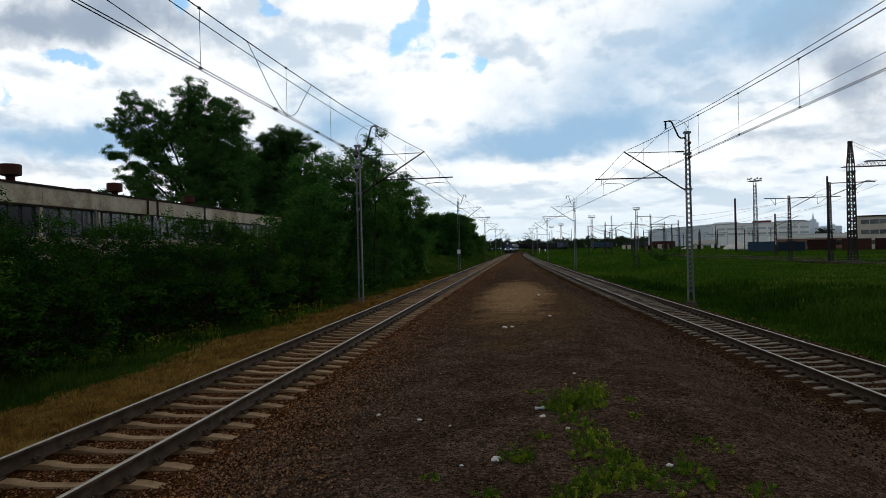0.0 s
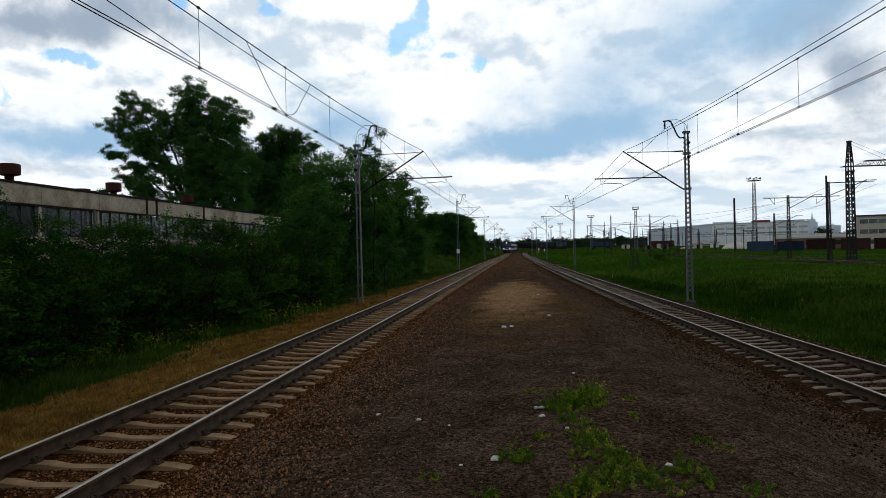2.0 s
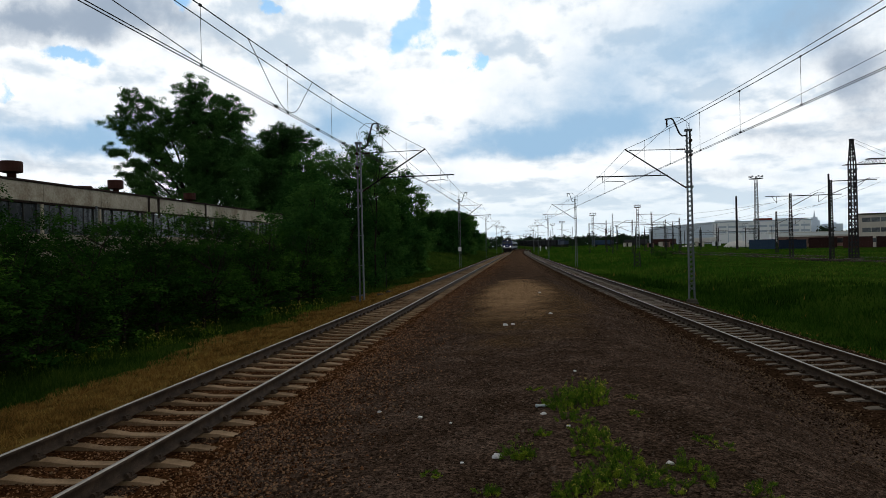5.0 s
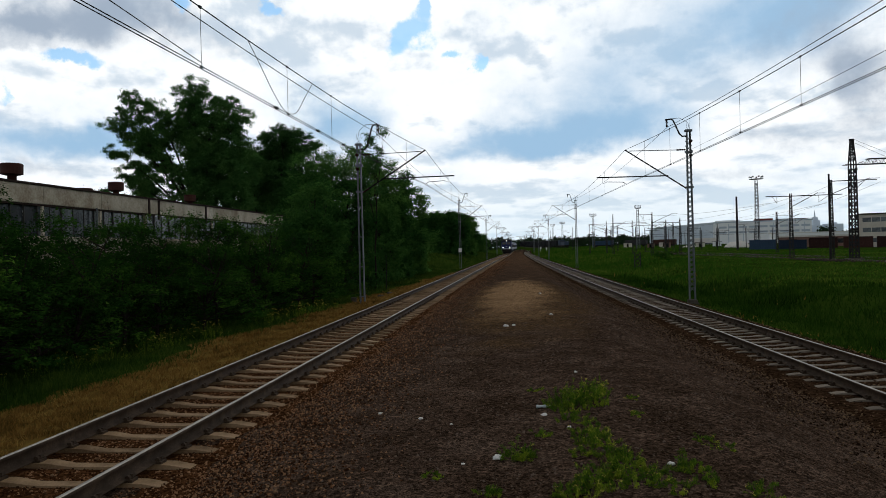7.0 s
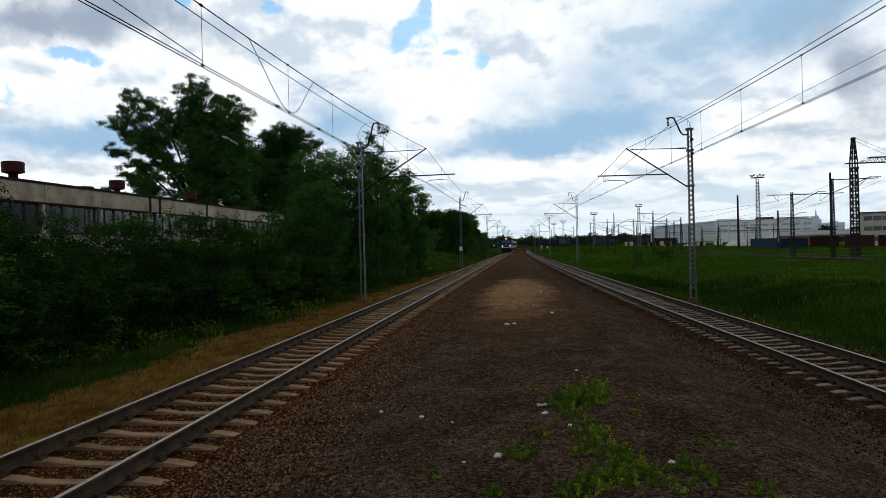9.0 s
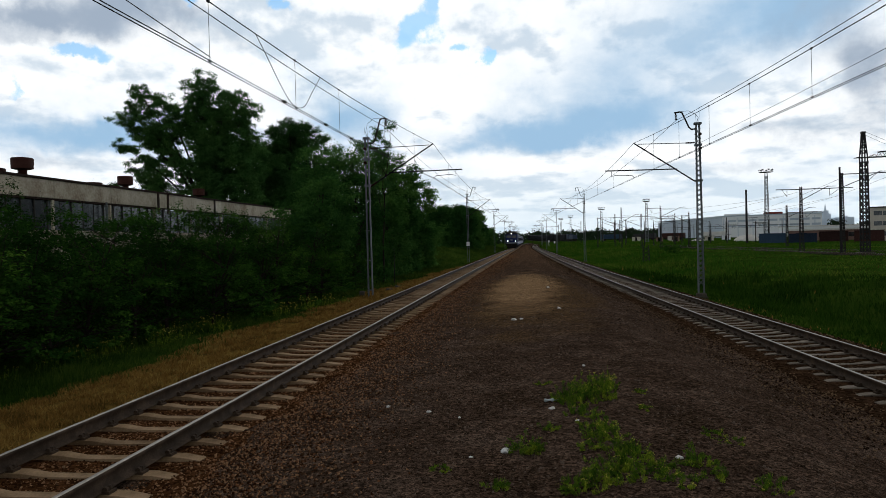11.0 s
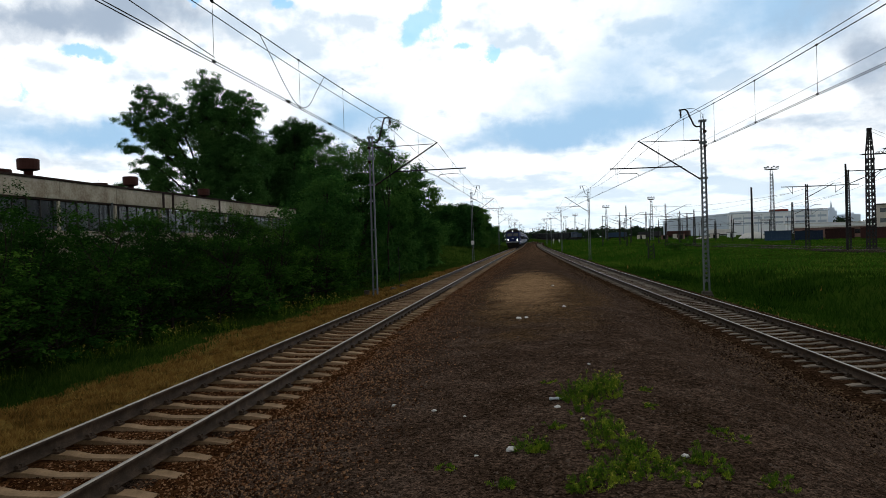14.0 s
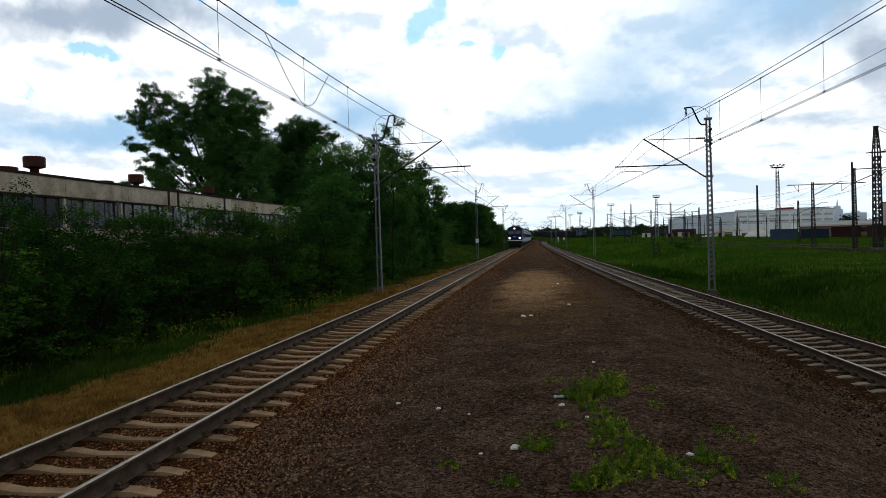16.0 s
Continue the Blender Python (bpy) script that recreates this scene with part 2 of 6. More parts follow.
CONCRETE_GREY = material("grey_sleeper_concrete", [(0.12, 0.1, 0.078), (0.21, 0.178, 0.142), (0.3, 0.26, 0.21)], scale=3, fine=45, per_object=0.35, bump=0.3)
# darker bed colours for the right track
BALLAST_DARK = material("dark_ballast_bed", [(0.02, 0.0115, 0.007), (0.036, 0.02, 0.0115), (0.062, 0.035, 0.02)], scale=3, fine=26, bump=1.0, bump_dist=0.05, spec=0.0)
add_pebbles(BALLAST_DARK, ((22, 0.4, 1.6),))
RUST = material("rusty_rail_steel", [(0.026, 0.018, 0.012), (0.05, 0.034, 0.023), (0.09, 0.06, 0.04)], scale=5, fine=60, rough=0.75, bump=0.15)
POLISHED = material("polished_rail_head", [(0.2, 0.185, 0.165), (0.29, 0.27, 0.245)], scale=2, fine=30, rough=0.47, metal=0.85, bump=0.0)
GALV = material("galvanised_steel", [(0.0868, 0.0960, 0.1024), (0.1364, 0.1504, 0.1600), (0.1860, 0.1984, 0.2048)], scale=1.5, fine=25, rough=0.6, metal=0.2, bump=0.1)
DARKSTEEL = material("weathered_dark_steel", [(0.018, 0.017, 0.018), (0.035, 0.032, 0.032)], scale=1.5, fine=20, rough=0.7, bump=0.1)
WIRE = material("copper_wire_patina", [(0.012, 0.013, 0.014), (0.022, 0.022, 0.022)], scale=3, fine=30, rough=0.6, bump=0)
PORCELAIN = material("brown_porcelain", [(0.03, 0.016, 0.012), (0.05, 0.025, 0.018)], scale=8, fine=30, rough=0.25, bump=0)
FOUNDATION = material("mast_foundation_concrete", [(0.0480, 0.0406, 0.0330), (0.0960, 0.0841, 0.0688)], scale=3, fine=30)
BARK = material("tree_bark", [(0.014, 0.011, 0.009), (0.035, 0.028, 0.022)], scale=6, fine=40, bump=0.6)
LEAF_A = leaf_material("poplar_leaves", [(0.026, 0.074, 0.022), (0.052, 0.135, 0.035), (0.092, 0.2, 0.048)], per_object=0.15, island=0.15)
LEAF_B = leaf_material("bush_leaves", [(0.008, 0.028, 0.005), (0.019, 0.06, 0.009), (0.046, 0.118, 0.016), (0.1, 0.215, 0.028)], through_light=0.28, scale=0.4, fine=1.5, per_object=0.25, island=0.1)
LEAF_D = leaf_material("lineside_tree_leaves", [(0.016, 0.056, 0.013), (0.041, 0.118, 0.026), (0.092, 0.205, 0.04)], per_object=0.3, island=0.15)
LEAF_C = leaf_material("far_foliage", [(0.018, 0.034, 0.018), (0.03, 0.052, 0.026)])
WEED = leaf_material("weed_leaves", [(0.024, 0.066, 0.008), (0.09, 0.18, 0.016), (0.32, 0.39, 0.036)], scale=2.5, fine=14)
FLOWER = leaf_material("yellow_flowers", [(0.42, 0.38, 0.06), (0.62, 0.55, 0.11)])
WHITE_FLOWER = leaf_material("white_blossom", [(0.4, 0.42, 0.36), (0.6, 0.6, 0.52)])
GRASS = leaf_material("field_grass_blades", [(0.014, 0.034, 0.005), (0.034, 0.07, 0.01), (0.09, 0.13, 0.021)], scale=0.35, fine=2.1)
# the shade on the bank is painted into these darker greens
BANK_SHADED = leaf_material("shaded_bank_blades", [(0.006, 0.019, 0.0025), (0.014, 0.04, 0.004), (0.024, 0.06, 0.006), (0.045, 0.082, 0.011)], scale=0.13, fine=0.9)
MEADOW = leaf_material("light_meadow_blades", [(0.017, 0.064, 0.005), (0.03, 0.09, 0.008), (0.053, 0.118, 0.012), (0.12, 0.155, 0.022)], scale=0.07, fine=0.5)
STRAW = leaf_material("dry_verge_grass", [(0.075, 0.05, 0.014), (0.18, 0.1, 0.026), (0.27, 0.16, 0.042), (0.37, 0.25, 0.07)], scale=1.3, fine=6)
THATCH = material("matted_dry_grass", [(0.04, 0.034, 0.009), (0.1, 0.058, 0.015), (0.15, 0.098, 0.026), (0.22, 0.15, 0.04)], scale=1.1, fine=26, bump=0.8, bump_dist=0.03, spec=0.0)
PLASTER = material("weathered_panel_plaster", [(0.28, 0.22, 0.16), (0.43, 0.375, 0.29), (0.55, 0.49, 0.395), (0.7, 0.65, 0.57)], scale=0.4, fine=6, per_object=0.2, bump=0.3)
TAR = material("tarred_roof_edge", [(0.02, 0.014, 0.012), (0.045, 0.028, 0.022)], scale=2, fine=20)
RUSTRED = material("red_oxide_vent", [(0.04, 0.0145, 0.0105), (0.07, 0.026, 0.019)], scale=2, fine=18, rough=0.6)
PANE = material("dusty_window_glass", [(0.02, 0.024, 0.03), (0.055, 0.065, 0.075), (0.1, 0.115, 0.125), (0.15, 0.17, 0.175)], scale=1.2, fine=7, per_object=0.4, rough=0.22, bump=0.05, spec=0.5)
MULLION = material("old_window_steel", [(0.03, 0.03, 0.03), (0.07, 0.065, 0.06)], scale=3, fine=30)
PLASTIC = material("crushed_clear_plastic", [(0.35, 0.42, 0.45), (0.55, 0.6, 0.62)], scale=12, fine=60, rough=0.3)
PAPER = material("white_litter", [(0.7, 0.69, 0.67), (0.84, 0.83, 0.81)], scale=12, fine=60, rough=0.9)


# ---- mesh helpers ----
def thing(name, m, label, category, group="", kind=""):
    ob = new(name)
    ob.empty_display_size = 0.3
    ob.matrix_world = m
    return tagged(ob, label, category, group, kind)


def part(name, bm, mat, parent=None, label="", smooth=False):
    me = bpy.data.meshes.new(name)
    bm.to_mesh(me)
    bm.free()
    me.materials.append(mat)
    if smooth:
        for p in me.polygons:
            p.use_smooth = True
    ob = new(name, me)
    ob.parent = parent
    return tagged(ob, label)


def share(name, me, parent, m):
    ob = new(name, me)
    ob.parent = parent
    ob.matrix_basis = m
    return ob


def box(bm, x0, x1, y0, y1, z0, z1, m=None, bevel=0.0):
    b2 = bmesh.new() if bevel else bm
    vs = [b2.verts.new(p) for p in ((x0, y0, z0), (x1, y0, z0), (x1, y1, z0), (x0, y1, z0), (x0, y0, z1), (x1, y0, z1), (x1, y1, z1), (x0, y1, z1))]
    for f in ((3, 2, 1, 0), (4, 5, 6, 7), (0, 1, 5, 4), (1, 2, 6, 5), (2, 3, 7, 6), (3, 0, 4, 7)):
        b2.faces.new([vs[i] for i in f])
    if bevel:
        bmesh.ops.bevel(b2, geom=b2.edges[:], offset=bevel, segments=1, affect="EDGES")
        if m is not None:
            b2.transform(m)
        tmp = bpy.data.meshes.new("tmp")
        b2.to_mesh(tmp)
        b2.free()
        bm.from_mesh(tmp)
        bpy.data.meshes.remove(tmp)
    elif m is not None:
        for v in vs:
            v.co = m @ v.co
    return bm


def rod(bm, p, q, r0, r1=None, seg=6, caps=True):
    """A tapered round bar from p to q."""
    p, q = Vector(p), Vector(q)
    r1 = r0 if r1 is None else r1
    d = (q - p).normalized()
    a = d.orthogonal().normalized()
    b = d.cross(a)
    rings = []
    for c, r in ((p, r0), (q, r1)):
        rings.append([bm.verts.new(c + (a * math.cos(t) + b * math.sin(t)) * r) for t in [2 * math.pi * i / seg for i in range(seg)]])
    for i in range(seg):
        j = (i + 1) % seg
        bm.faces.new((rings[0][i], rings[0][j], rings[1][j], rings[1][i]))
    if caps:
        bm.faces.new(rings[0][::-1])
        bm.faces.new(rings[1])
    return bm


def pipe(bm, pts, r, seg=5):
    """A round bar through many points."""
    pts = [Vector(p) for p in pts]
    last = None
    for i, p in enumerate(pts):
        d = (pts[min(i + 1, len(pts) - 1)] - pts[max(i - 1, 0)]).normalized()
        a = Vector((0, 0, 1)).cross(d)
        a = a.normalized() if a.length > 0.05 else Vector((1, 0, 0))
        b = d.cross(a)
        ring = [bm.verts.new(p + (a * math.cos(t) + b * math.sin(t)) * r) for t in [2 * math.pi * k / seg for k in range(seg)]]
        if last:
            for k in range(seg):
                j = (k + 1) % seg
                bm.faces.new((last[k], last[j], ring[j], ring[k]))
        last = ring
    return bm


def lathe(bm, profile, seg=14, m=None):
    rings = []
    for r, z in profile:
        rings.append([bm.verts.new((r * math.cos(t), r * math.sin(t), z)) for t in [2 * math.pi * i / seg for i in range(seg)]])
    for a, b in zip(rings, rings[1:]):
        for i in range(seg):
            j = (i + 1) % seg
            bm.faces.new((a[i], a[j], b[j], b[i]))
    bm.faces.new(rings[0][::-1])
    bm.faces.new(rings[-1])
    if m is not None:
        for ring in rings:
            for v in ring:
                v.co = m @ v.co
    return bm


def mesh_np(name, verts, faces, mat, parent=None, label="", category="", kind="", smooth=False):
    """A mesh from arrays: verts (n,3), faces (k,3 or 4)."""
    me = bpy.data.meshes.new(name)
    k, w = faces.shape
    me.vertices.add(len(verts))
    me.vertices.foreach_set("co", np.ascontiguousarray(verts, dtype=np.float32).ravel())
    me.loops.add(k * w)
    me.loops.foreach_set("vertex_index", np.ascontiguousarray(faces, dtype=np.int32).ravel())
    me.polygons.add(k)
    me.polygons.foreach_set("loop_start", np.arange(0, k * w, w, dtype=np.int32))
    me.update(calc_edges=True)
    me.materials.append(mat)
    if smooth:
        me.polygons.foreach_set("use_smooth", np.ones(k, dtype=bool))
    ob = new(name, me)
    ob.parent = parent
    return tagged(ob, label, category, "", kind)


# ---- the lines of the two tracks and the lie of the land ----
LEFT_LINE = [(-80, -5.0), (0, -5.02), (20, -5.0), (60, -4.8), (100, -4.5), (135, -4.2), (165, -3.9), (192, -3.65), (230, -3.5), (280, -3.6), (350, -3.0), (450, 0.5), (600, 8), (900, 34)]
RIGHT_LINE = [(-80, 10.2), (0, 7.2), (14, 6.72), (30, 6.16), (52, 5.5), (76, 5.0), (110, 4.4), (148, 3.85), (200, 3.3), (250, 3.1), (300, 3.4), (350, 4.2), (450, 7.0), (600, 14.2), (900, 40)]
RAIL_L, RAIL_R = 0.0, -0.42


def on_line(line, y):
    a = np.asarray(line)
    y = np.asarray(y, dtype=float)
    return sum(np.interp(y + d, a[:, 0], a[:, 1]) for d in (-10, -6, -2, 2, 6, 10)) / 6


def xl(y):
    return on_line(LEFT_LINE, y)


def xr(y):
    return on_line(RIGHT_LINE, y)


def land(x, y):
    """Height of the natural ground on both sides of the line."""
    x, y = np.asarray(x, dtype=float), np.asarray(y, dtype=float)
    a, b = xl(y), xr(y)
    left = np.interp(x - a, [-60, -9, -6.5, -4.2, -2.6, -1.8], [-0.9, -0.85, -0.72, -0.58, -0.52, -0.3])
    bank = np.interp(y, [62, 100, 190, 260], [0, 1, 1, 0]) * np.interp(x - a, [-60, -20, -10, -6.5, -4.0, -2.6], [2.2, 2.2, 2.0, 1.1, 0.35, 0])
    left = left + bank
    far = np.interp(y, [200, 330], [0, 0.9]) * np.interp(x - b, [4, 9], [0, 1])
    right = np.interp(x - b, [1.8, 2.6, 4.0, 6.5, 8.5, 14.0, 16.5, 26, 40], [-0.75, -0.95, -1.05, -1.45, -1.45, -0.62, -0.5, -0.42, -0.3])
    mid = np.full_like(left, -1.5)
    z = np.where(x < a - 1.8, left, np.where(x > b + 1.8, right + far, mid))
    bump = 0.05 * np.sin(x * 1.3 + 0.4 * y) * np.sin(y * 0.9 - 0.3 * x) + 0.04 * np.sin(0.31 * y + x * 0.5)
    swell = 0.13 * np.sin(0.42 * x + 0.11 * y) * np.sin(0.19 * y - 0.25 * x + 1) * np.interp(x - b, [4, 8, 40, 60], [0, 1, 1, 0])
    return z + swell + bump * np.where((x < a - 2.6) | (x > b + 2.6), 1, 0)


def middle(x, y):
    """Height of the trodden strip between the tracks, from sleeper end to sleeper end."""
    x, y = np.asarray(x, dtype=float), np.asarray(y, dtype=float)
    a, b = xl(y) + 1.5, xr(y) - 1.5
    u = (x - a) / (b - a)
    z = np.interp(u, [-0.3, -0.02, 0.06, 0.2, 0.5, 0.68, 0.9, 1.02, 1.3], [-0.26, -0.24, -0.2, -0.08, 0.05, 0.0, -0.55, -0.68, -0.7])
    return z + 0.012 * np.sin(2.1 * x + 0.7 * y) * np.sin(1.3 * y) + 0.01 * np.sin(5 * x) * np.sin(4.1 * y + x)


def verge_height(x, y):
    """Height of the grass mat that covers the left shoulder of the ballast."""
    off = xl(y) - np.asarray(x, dtype=float)
    return np.where(off < 2.9, np.interp(off, [1.0, 1.2, 1.5, 1.9, 2.4, 2.9], [-0.2, -0.175, -0.18, -0.24, -0.38, -0.49]), np.maximum(land(x, y) + 0.03, -2))


# ---- ground, beds and rails ----
def sheet(name, xs, ys, height, mat, label, kind="structure", category="ground"):
    X, Y = xs, ys
    verts = np.stack([X, Y, height(X, Y)], -1).reshape(-1, 3)
    r, c = X.shape
    i = np.arange(r * c).reshape(r, c)
    faces = np.stack([i[:-1, :-1], i[:-1, 1:], i[1:, 1:], i[1:, :-1]], -1).reshape(-1, 4)
    return mesh_np(name, verts, faces, mat, None, label, category, kind, smooth=True)


def build_ground():
    ys = np.concatenate([np.linspace(-200, -10, 12), np.arange(-8, 40, 1.0), np.arange(40, 120, 2.5), np.geomspace(122, 4200, 50)])
    side_l = np.concatenate([-np.geomspace(2600, 30, 16), np.arange(-28, -9, 2.0), np.arange(-9, -1.7, 0.6), [-1.75]])
    side_r = np.concatenate([[1.75], np.arange(2.0, 14, 0.8), np.arange(14, 44, 3.0), np.geomspace(45, 2600, 18)])
    X = np.stack([np.concatenate([xl(y) + side_l, xr(y) + side_r]) for y in ys])
    Y = np.repeat(ys[:, None], X.shape[1], 1)
    sheet("ground", X, Y, land, SOIL, "rough green and dry grassland beside the railway")
    # mat of dry grass that laps over the sleeper ends, with a wavering rim
    ys = np.concatenate([np.arange(-11, 40, 0.4), np.arange(40, 66, 1.0)])
    u = np.linspace(0, 1, 13)
    rim = (2.7 + 0.3 * np.sin(ys * 0.7) + 0.2 * np.sin(ys * 1.9 + 1) + 0.12 * np.sin(ys * 4.3)) * np.interp(ys, [30, 66], [1, 0.5])
    edge = 1.12 + 0.05 * np.sin(ys * 2.7) + 0.04 * np.sin(ys * 6.1 + 2)
    X = np.stack([xl(y) - e - u * (r + 1.9 - e) for y, e, r in zip(ys, edge, rim)])
    sheet("dry_verge", X, np.repeat(ys[:, None], 13, 1), lambda x, y: verge_height(x, y) + 0.02 * np.sin(x * 7 + 2 * np.sin(y * 3)) * np.sin(y * 5.3), THATCH, "mat of dry straw-coloured grass along the ballast", category="verge")
    # trodden strip between the tracks
    ys = np.concatenate([np.arange(-12, 45, 0.5), np.arange(45, 130, 2), np.geomspace(132, 900, 40)])
    u = np.linspace(-0.08, 1.08, 60)
    X = np.stack([xl(y) + 1.4 + u * (xr(y) - xl(y) - 2.8) for y in ys])
    Y = np.repeat(ys[:, None], len(u), 1)
    sheet("dirt_strip", X, Y, middle, DIRT, "dark cinder and gravel strip between two tracks", category="path")
    # ballast beds
    v = np.array([-2.7, -2.2, -1.75, -1.4, -0.7, 0, 0.7, 1.4, 1.7, 2.0, 2.4])
    for name, line, top, hz in (("ballast_bed_left", xl, RAIL_L, [-0.62, -0.4, -0.26, -0.225, -0.24, -0.25, -0.24, -0.225, -0.235, -0.27, -0.42]),
                                ("ballast_bed_right", xr, RAIL_R, [-0.42, -0.33, -0.235, -0.207, -0.213, -0.24, -0.213, -0.207, -0.25, -0.4, -0.66])):
        X = np.stack([line(y) + v for y in ys])
        sheet(name, X, np.repeat(ys[:, None], len(v), 1), lambda x, y: top + np.repeat(np.array(hz)[None], len(ys), 0), BALLAST if line is xl else BALLAST_DARK, "brown crushed-stone ballast under the track", category="ballast")


def sleeper_mesh(mat):
    bm = bmesh.new()
    st = [(-1.3, -0.07, 0.075), (-1.24, -0.035, 0.08), (-1.0, 0, 0.088), (-0.5, 0, 0.088), (-0.25, -0.035, 0.075), (0.25, -0.035, 0.075), (0.5, 0, 0.088), (1.0, 0, 0.088), (1.24, -0.035, 0.08), (1.3, -0.07, 0.075)]
    last = None
    for x, z, h in st:
        ring = [bm.verts.new(p) for p in ((x, -h - 0.035, -0.2), (x, -h, z), (x, h, z), (x, h + 0.035, -0.2))]
        if last:
            for k in range(3):
                bm.faces.new((last[k], last[k + 1], ring[k + 1], ring[k]))
        else:
            bm.faces.new(ring)
        last = ring
    bm.faces.new(last[::-1])
    bmesh.ops.recalc_face_normals(bm, faces=bm.faces)
    me = bpy.data.meshes.new("sleeper")
    bm.to_mesh(me)
    bm.free()
    me.materials.append(mat)
    return me


def fastening_mesh():
    """Baseplate clip with bolt on each side of a rail foot."""
    bm = bmesh.new()
    for s in (-1, 1):
        box(bm, s * 0.1 - 0.045, s * 0.1 + 0.045, -0.06, 0.06, 0.0, 0.03)
        rod(bm, (s * 0.105, 0, 0.02), (s * 0.105, 0, 0.075), 0.018, seg=6)
        rod(bm, (s * 0.09, -0.055, 0.042), (s * 0.09, 0.055, 0.042), 0.03, seg=7)
    me = bpy.data.meshes.new("fastening")
    bm.to_mesh(me)
    bm.free()
    me.materials.append(RUST)
    return me


RAIL_SECTION = [(-0.075, -0.172), (-0.075, -0.16), (-0.012, -0.14), (-0.009, -0.05), (-0.034, -0.036), (-0.036, -0.008), (-0.03, 0.0), (0.03, 0.0), (0.036, -0.008), (0.034, -0.036), (0.009, -0.05), (0.012, -0.14), (0.075, -0.16), (0.075, -0.172)]


def sweep(name, section, line, off, top, ys, mat, parent, label=""):
    sec = np.array(section)
    k = len(sec)
    V = np.stack([np.stack([line(y) + off + sec[:, 0], np.full(k, y), top + sec[:, 1]], -1) for y in ys]).reshape(-1, 3)
    i = np.arange(len(ys) * k).reshape(len(ys), k)
    nxt = np.roll(i, -1, 1)
    F = np.stack([i[:-1], i[1:], nxt[1:], nxt[:-1]], -1).reshape(-1, 4)
    return mesh_np(name, V, F, mat, parent, label)


def build_track(line, top, near_from, near_to, label, mat=CONCRETE):
    track = thing("railway_track", Matrix(), label, "railway track", "running lines", "structure")
    ys = np.concatenate([np.arange(-12, 100, 2.0), np.arange(100, 900, 8.0)])
    for s in (-1, 1):
        rail = sweep("rail", RAIL_SECTION, line, s * 0.7535, top, ys, RUST, track, "brown rusty steel rail")
        sweep("running_surface", [(-0.028, 0.0), (0.028, 0.0), (0.026, 0.004), (-0.026, 0.004)], line, s * 0.7535, top, ys, POLISHED, rail, "polished top of the rail head")
    sl, fa = sleeper_mesh(mat), fastening_mesh()
    rng = random.Random(int(abs(near_from) * 10))
    y = near_from
    z = top - 0.185
    far_v, far_f, n = [], [], 0
    base = np.array([v.co[:] for v in sl.vertices])
    polys = [list(p.vertices) for p in sl.polygons if len(p.vertices) == 4]
    while y < 320:
        yaw = -math.degrees(math.atan((float(line(y + 2)) - float(line(y - 2))) / 4))
        if y < near_to:
            s = share("sleeper", sl, track, pose(float(line(y)) + rng.uniform(-0.015, 0.015), y + rng.uniform(-0.015, 0.015), z + rng.uniform(-0.008, 0.006), 0, 0, yaw + rng.uniform(-0.5, 0.5)))
            if -2 < y < 34:
                for q in (-0.7535, 0.7535):
                    share("rail_fastening", fa, s, pose(q, 0, 0.0))
        else:
            far_v.append(base + np.array([float(line(y)), y, z]))
            far_f.append(np.array(polys) + n * len(base))
            n += 1
        y += 0.6
    mesh_np("far_sleepers", np.concatenate(far_v), np.concatenate(far_f), mat, track, "grey concrete sleepers", kind="stuff")


# a stone's upper half: four feet set in the ground under an uneven ridge
STONE_V = np.array([(1, 0.1, -0.35), (-1, -0.1, -0.35), (0, 1, -0.35), (0.1, -1, -0.35), (-0.3, 0.1, 0.9), (0.4, -0.1, 0.75)], dtype=float)
STONE_F = np.array([(0, 2, 5), (2, 4, 5), (2, 1, 4), (1, 3, 4), (3, 5, 4), (3, 0, 5)])


def stones(name, xy, z, size, mat, label, seed, parent=None):
    rng = np.random.default_rng(seed)
    n = len(xy)
    V = STONE_V[None] * rng.uniform(0.55, 1.15, (n, 6, 1)) + rng.normal(0, 0.18, (n, 6, 3))
    V = V * (size[:, None, None] * np.array([1, 1, 0.7]))
    a = rng.uniform(0, 6.28, n)
    c, s = np.cos(a)[:, None], np.sin(a)[:, None]
    t = rng.normal(0, 0.5, n)[:, None]
    x, y, w = V[..., 0], V[..., 1], V[..., 2]
    w2 = w + t * x * 0.6
    V = np.stack([c * x - s * y, s * x + c * y, w2], -1) + np.stack([xy[:, 0], xy[:, 1], z], -1)[:, None]
    F = STONE_F[None] + (np.arange(n) * 6)[:, None, None]
    return mesh_np(name, V.reshape(-1, 3), F.reshape(-1, 3), mat, parent, label, "stones", "stuff")


def near_y(rng, n, y0, y1):
    """Distances crowded towards the viewer, with a thin rest round and behind."""
    y = y0 * (y1 / y0) ** rng.uniform(0, 1, n)
    back = rng.uniform(0, 1, n) < 0.04
    return np.where(back, rng.uniform(-11, y0 + 0.5, n), y)


def bed_height(u):
    return np.interp(u, [-2.7, -2.2, -1.75, -1.4, -0.7, 0, 0.7, 1.4, 1.7, 2.0, 2.4], [-0.62, -0.4, -0.26, -0.225, -0.24, -0.25, -0.24, -0.225, -0.235, -0.27, -0.42])


